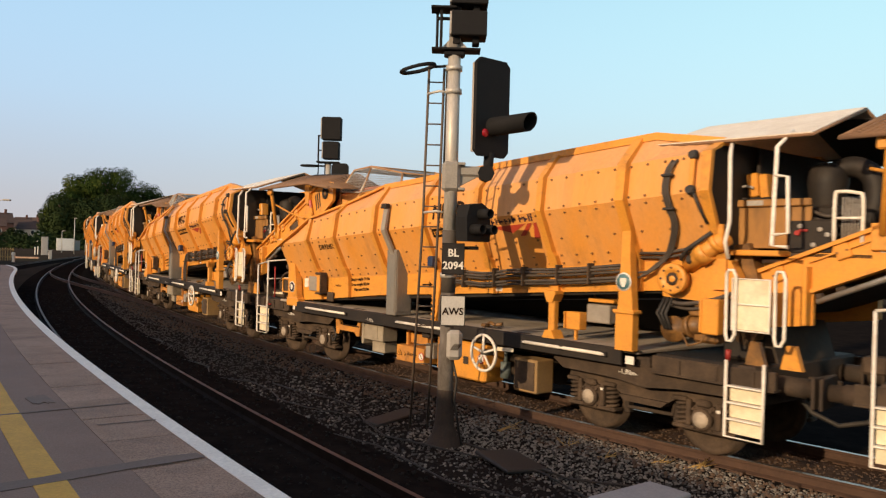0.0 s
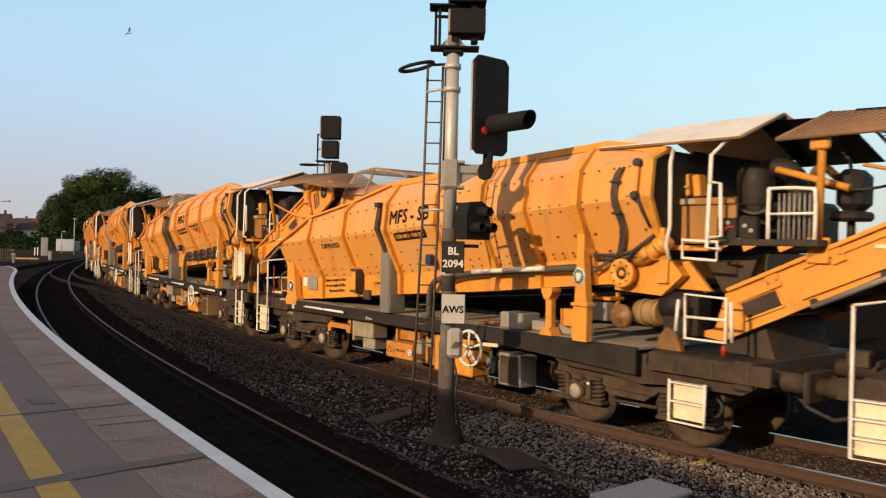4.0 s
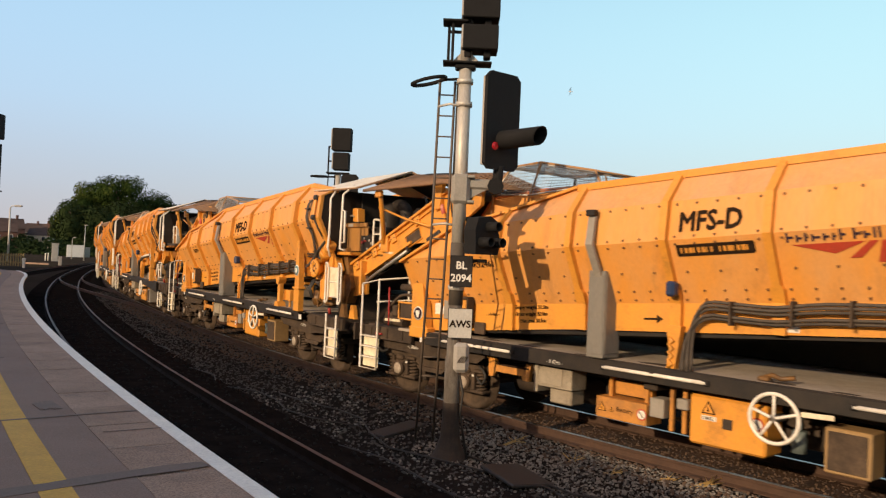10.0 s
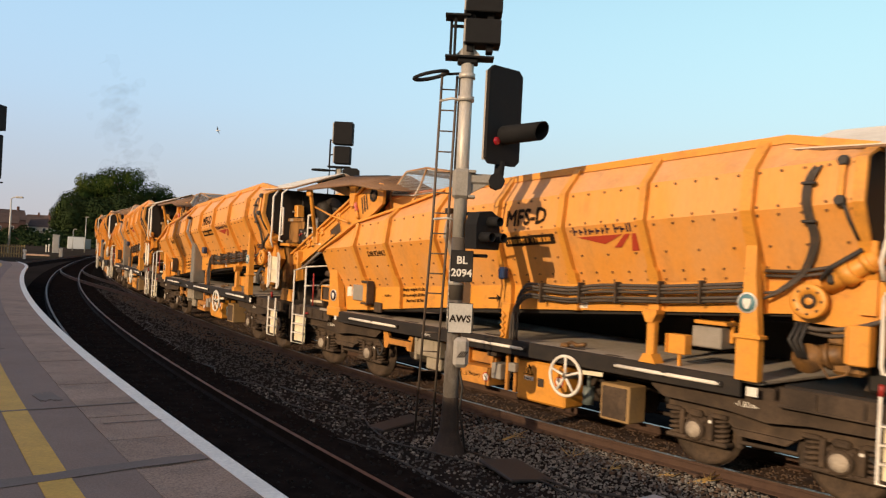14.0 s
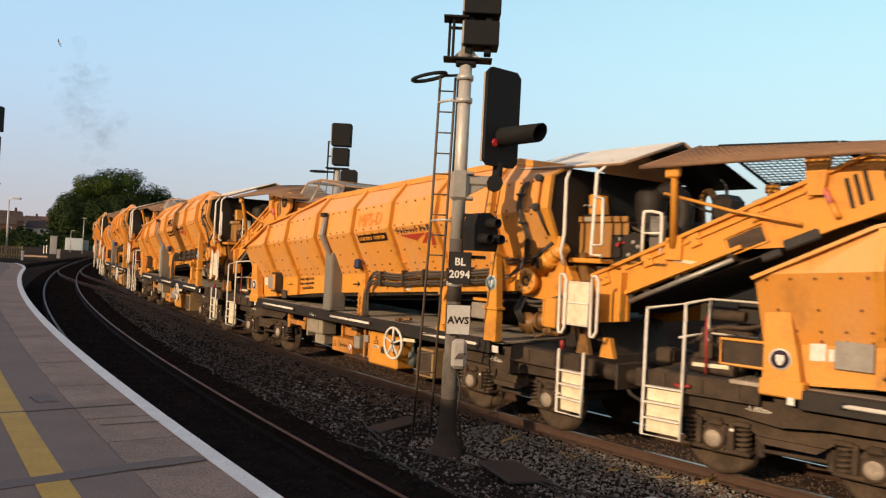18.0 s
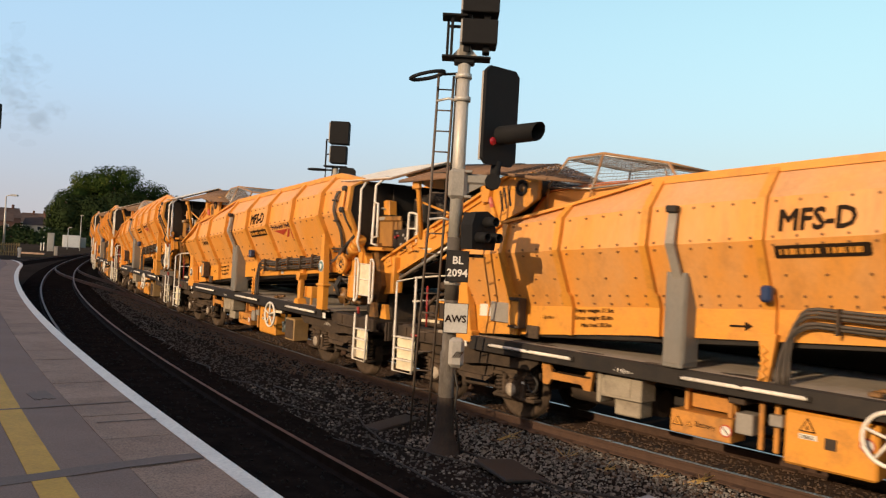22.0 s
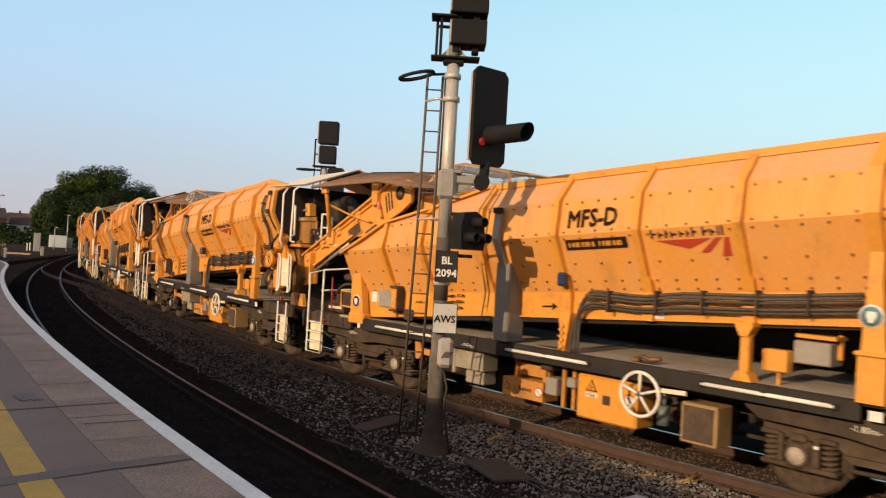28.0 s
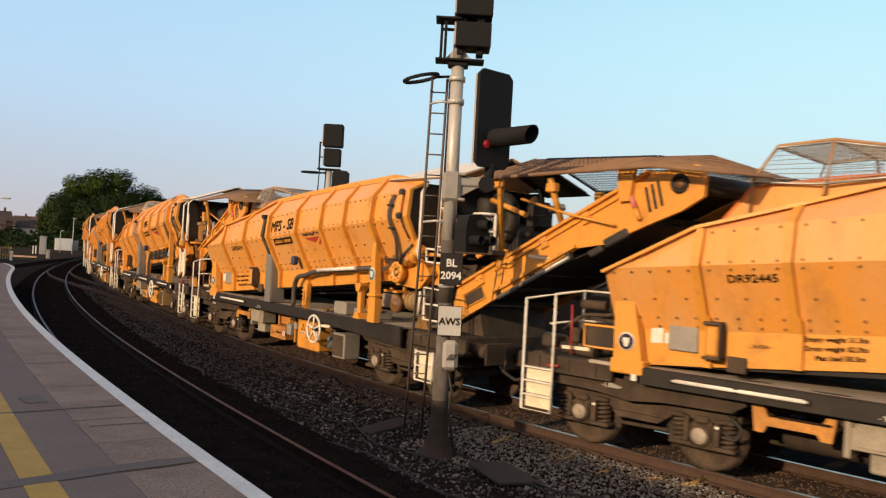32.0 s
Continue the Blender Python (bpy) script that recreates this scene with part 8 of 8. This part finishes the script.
NUMBERS = {0: "DR92455", 1: "DR92433", 2: "DR92462", 3: "DR92461", 4: "DR92463", 6: "DR92464", 10: "DR92439", 11: "DR92445"}
FADED = surface("faded_orange_lettering", (0.70, 0.24, 0.03), 0.6, amount=0.3)
GRAFFITI = surface("white_spray", (0.75, 0.73, 0.66), 0.6, amount=0.3, scale=20)
train, KINDS = {}, {}


def joined_copy(wagon):
    """The same wagon for those that only pass far off: alike pieces are joined, the wheelsets stay."""
    o = new("hopper_wagon")
    sets = {}
    for c in wagon.children_recursive:
        if c.data and not c.name.startswith("wheelset"):
            sets.setdefault((c.name.split(".")[0], c.data.materials[0].name), []).append(c)
    for (name, mat), obs in sets.items():
        me = obs[0].data
        if len(obs) > 1:
            so = Solid()
            for c in obs:
                so.add([v.co for v in c.data.vertices], [list(f.vertices) for f in c.data.polygons], c.data.polygons[0].use_smooth)
            warp, Solid.warp = Solid.warp, None
            me = so.mesh(name, bpy.data.materials[mat])
            Solid.warp = warp
        part(name, me, None, o)
    for c in wagon.children:
        if c.name.startswith("wheelset"):
            part("wheelset", c.data, None, o).location = c.location
    return o


for k in [*range(12), *range(-5, 0)]:
    simple = k in SIMPLE
    if simple not in KINDS:
        KINDS[simple] = train[k] = hopper_wagon(simple)
        letter_wagon(train[k], simple)
    elif k < 0:
        if (simple, "far") not in KINDS:
            KINDS[simple, "far"] = train[k] = joined_copy(KINDS[simple])
        else:
            train[k] = copy_thing(KINDS[simple, "far"], Matrix.Identity(4))
    else:
        train[k] = copy_thing(KINDS[simple], Matrix.Identity(4))
    tagged(train[k], "dusty yellow hopper wagon with inclined conveyor and " + ("one thick hose" if simple else "bundled hoses"), "railway wagon", "wagons of the train")
for k, wagon in train.items():
    Solid.warp = shortened if k in SIMPLE else fitted
    text_solid("MFS - SB" if k in SIMPLE else "MFS-D", 0.35, on_panel(0.98 if k in SIMPLE else -0.56, 2, 0.20), FADED if k == 5 else INK, wagon, "type_lettering", thick=0.011, squash=1.03 if k in SIMPLE else 0.88)
    if k in NUMBERS:
        text_solid(NUMBERS[k], 0.15, on_panel(3.34, 1, 0.74), INK, wagon, "number_lettering", thick=0.004, squash=1.05)
Solid.warp = fitted
# one cabinet carries sprayed scribbles
for i in range(9):
    z = 1.5 + 0.10 * i
    stroke = Solid().tube([(0.84 - 0.03 * (i % 2), 1.402, z), (0.74, 1.403, z + 0.05), (0.82, 1.402, z + 0.03), (0.68 + 0.03 * (i % 3), 1.402, z + 0.06)], 0.024, 5)
    part("sprayed_stroke", stroke, GRAFFITI, train[4], "white sprayed scribble")
Solid.warp = None


# ---- the train's run ----
SPAN = 13.896   # from wagon to wagon
GONE = (84.04804, 72.56582, 8.77046, -1.6881, 0.27114, 1.10859)

SLACK = {0: -0.05, 1: -0.08, 3: -0.03, 4: -0.045, 5: -0.085, 6: -0.03, 8: 0.08, 11: -0.45}


def run(t):
    """How far along the line the train's mark has come at t seconds; it gathers speed."""
    u = (t - 0.01) / 16 - 1
    return sum(c * u ** i for i, c in enumerate(GONE))


def wagon_pose(k, t):
    s = run(t) - k * SPAN + 1.722 + SLACK.get(k, 0.0)  # the couplings are not drawn out alike
    a, b = main.at(s - 4.725), main.at(s + 4.725)
    d = b - a
    return Matrix.Translation((a + b) / 2) @ Matrix.Rotation(math.atan2(d.y, d.x), 4, "Z")


def motions():
    times = [i * 0.5 for i in range(65)]
    for k, wagon in train.items():
        walk(wagon, [(t, wagon_pose(k, t)) for t in times])
        for wheels in [o for o in wagon.children if o.name.startswith("wheelset")]:
            at = wheels.matrix_basis.translation.copy()
            fine = [i * 0.1 for i in range(321)]
            walk(wheels, [(t, Matrix.Translation(at) @ Matrix.Rotation((run(t) - run(0)) / WHEEL_R, 4, "Y")) for t in fine])
    for puff, born, rise in puffs:
        rows = []
        for t in times:
            age = max(0.0, t - born)
            px, py = 218 - 12.0 * age - 6.0 * max(0.0, t - 15.0) - 14.0 * max(0.0, t - 19.0), 400 - (rise + 65) * (1 - math.exp(-age / 1.6)) - 3.0 * age
            rows.append((t, Matrix.Translation(sky_place(px, py, 252)) @ Matrix.Rotation(0.06 * age, 4, "Y")))
        walk(puff, rows)
    for bird, way, far in gulls:
        rows = []
        for (ta, xa, ya), (tb, xb, yb) in zip(way, way[1:] + way[-1:]):
            d = sky_place(xb, yb, far) - sky_place(xa, ya, far)
            turn = math.atan2(d.y, d.x) if d.length else (0.0 if way[-1][1] > way[0][1] else math.pi)
            rows.append((ta, Matrix.Translation(sky_place(xa, ya, far)) @ Matrix.Rotation(turn, 4, "Z") @ Matrix.Rotation(0.8, 4, "X") @ Matrix.Scale(1.15, 4)))
        walk(bird, rows)


motions()
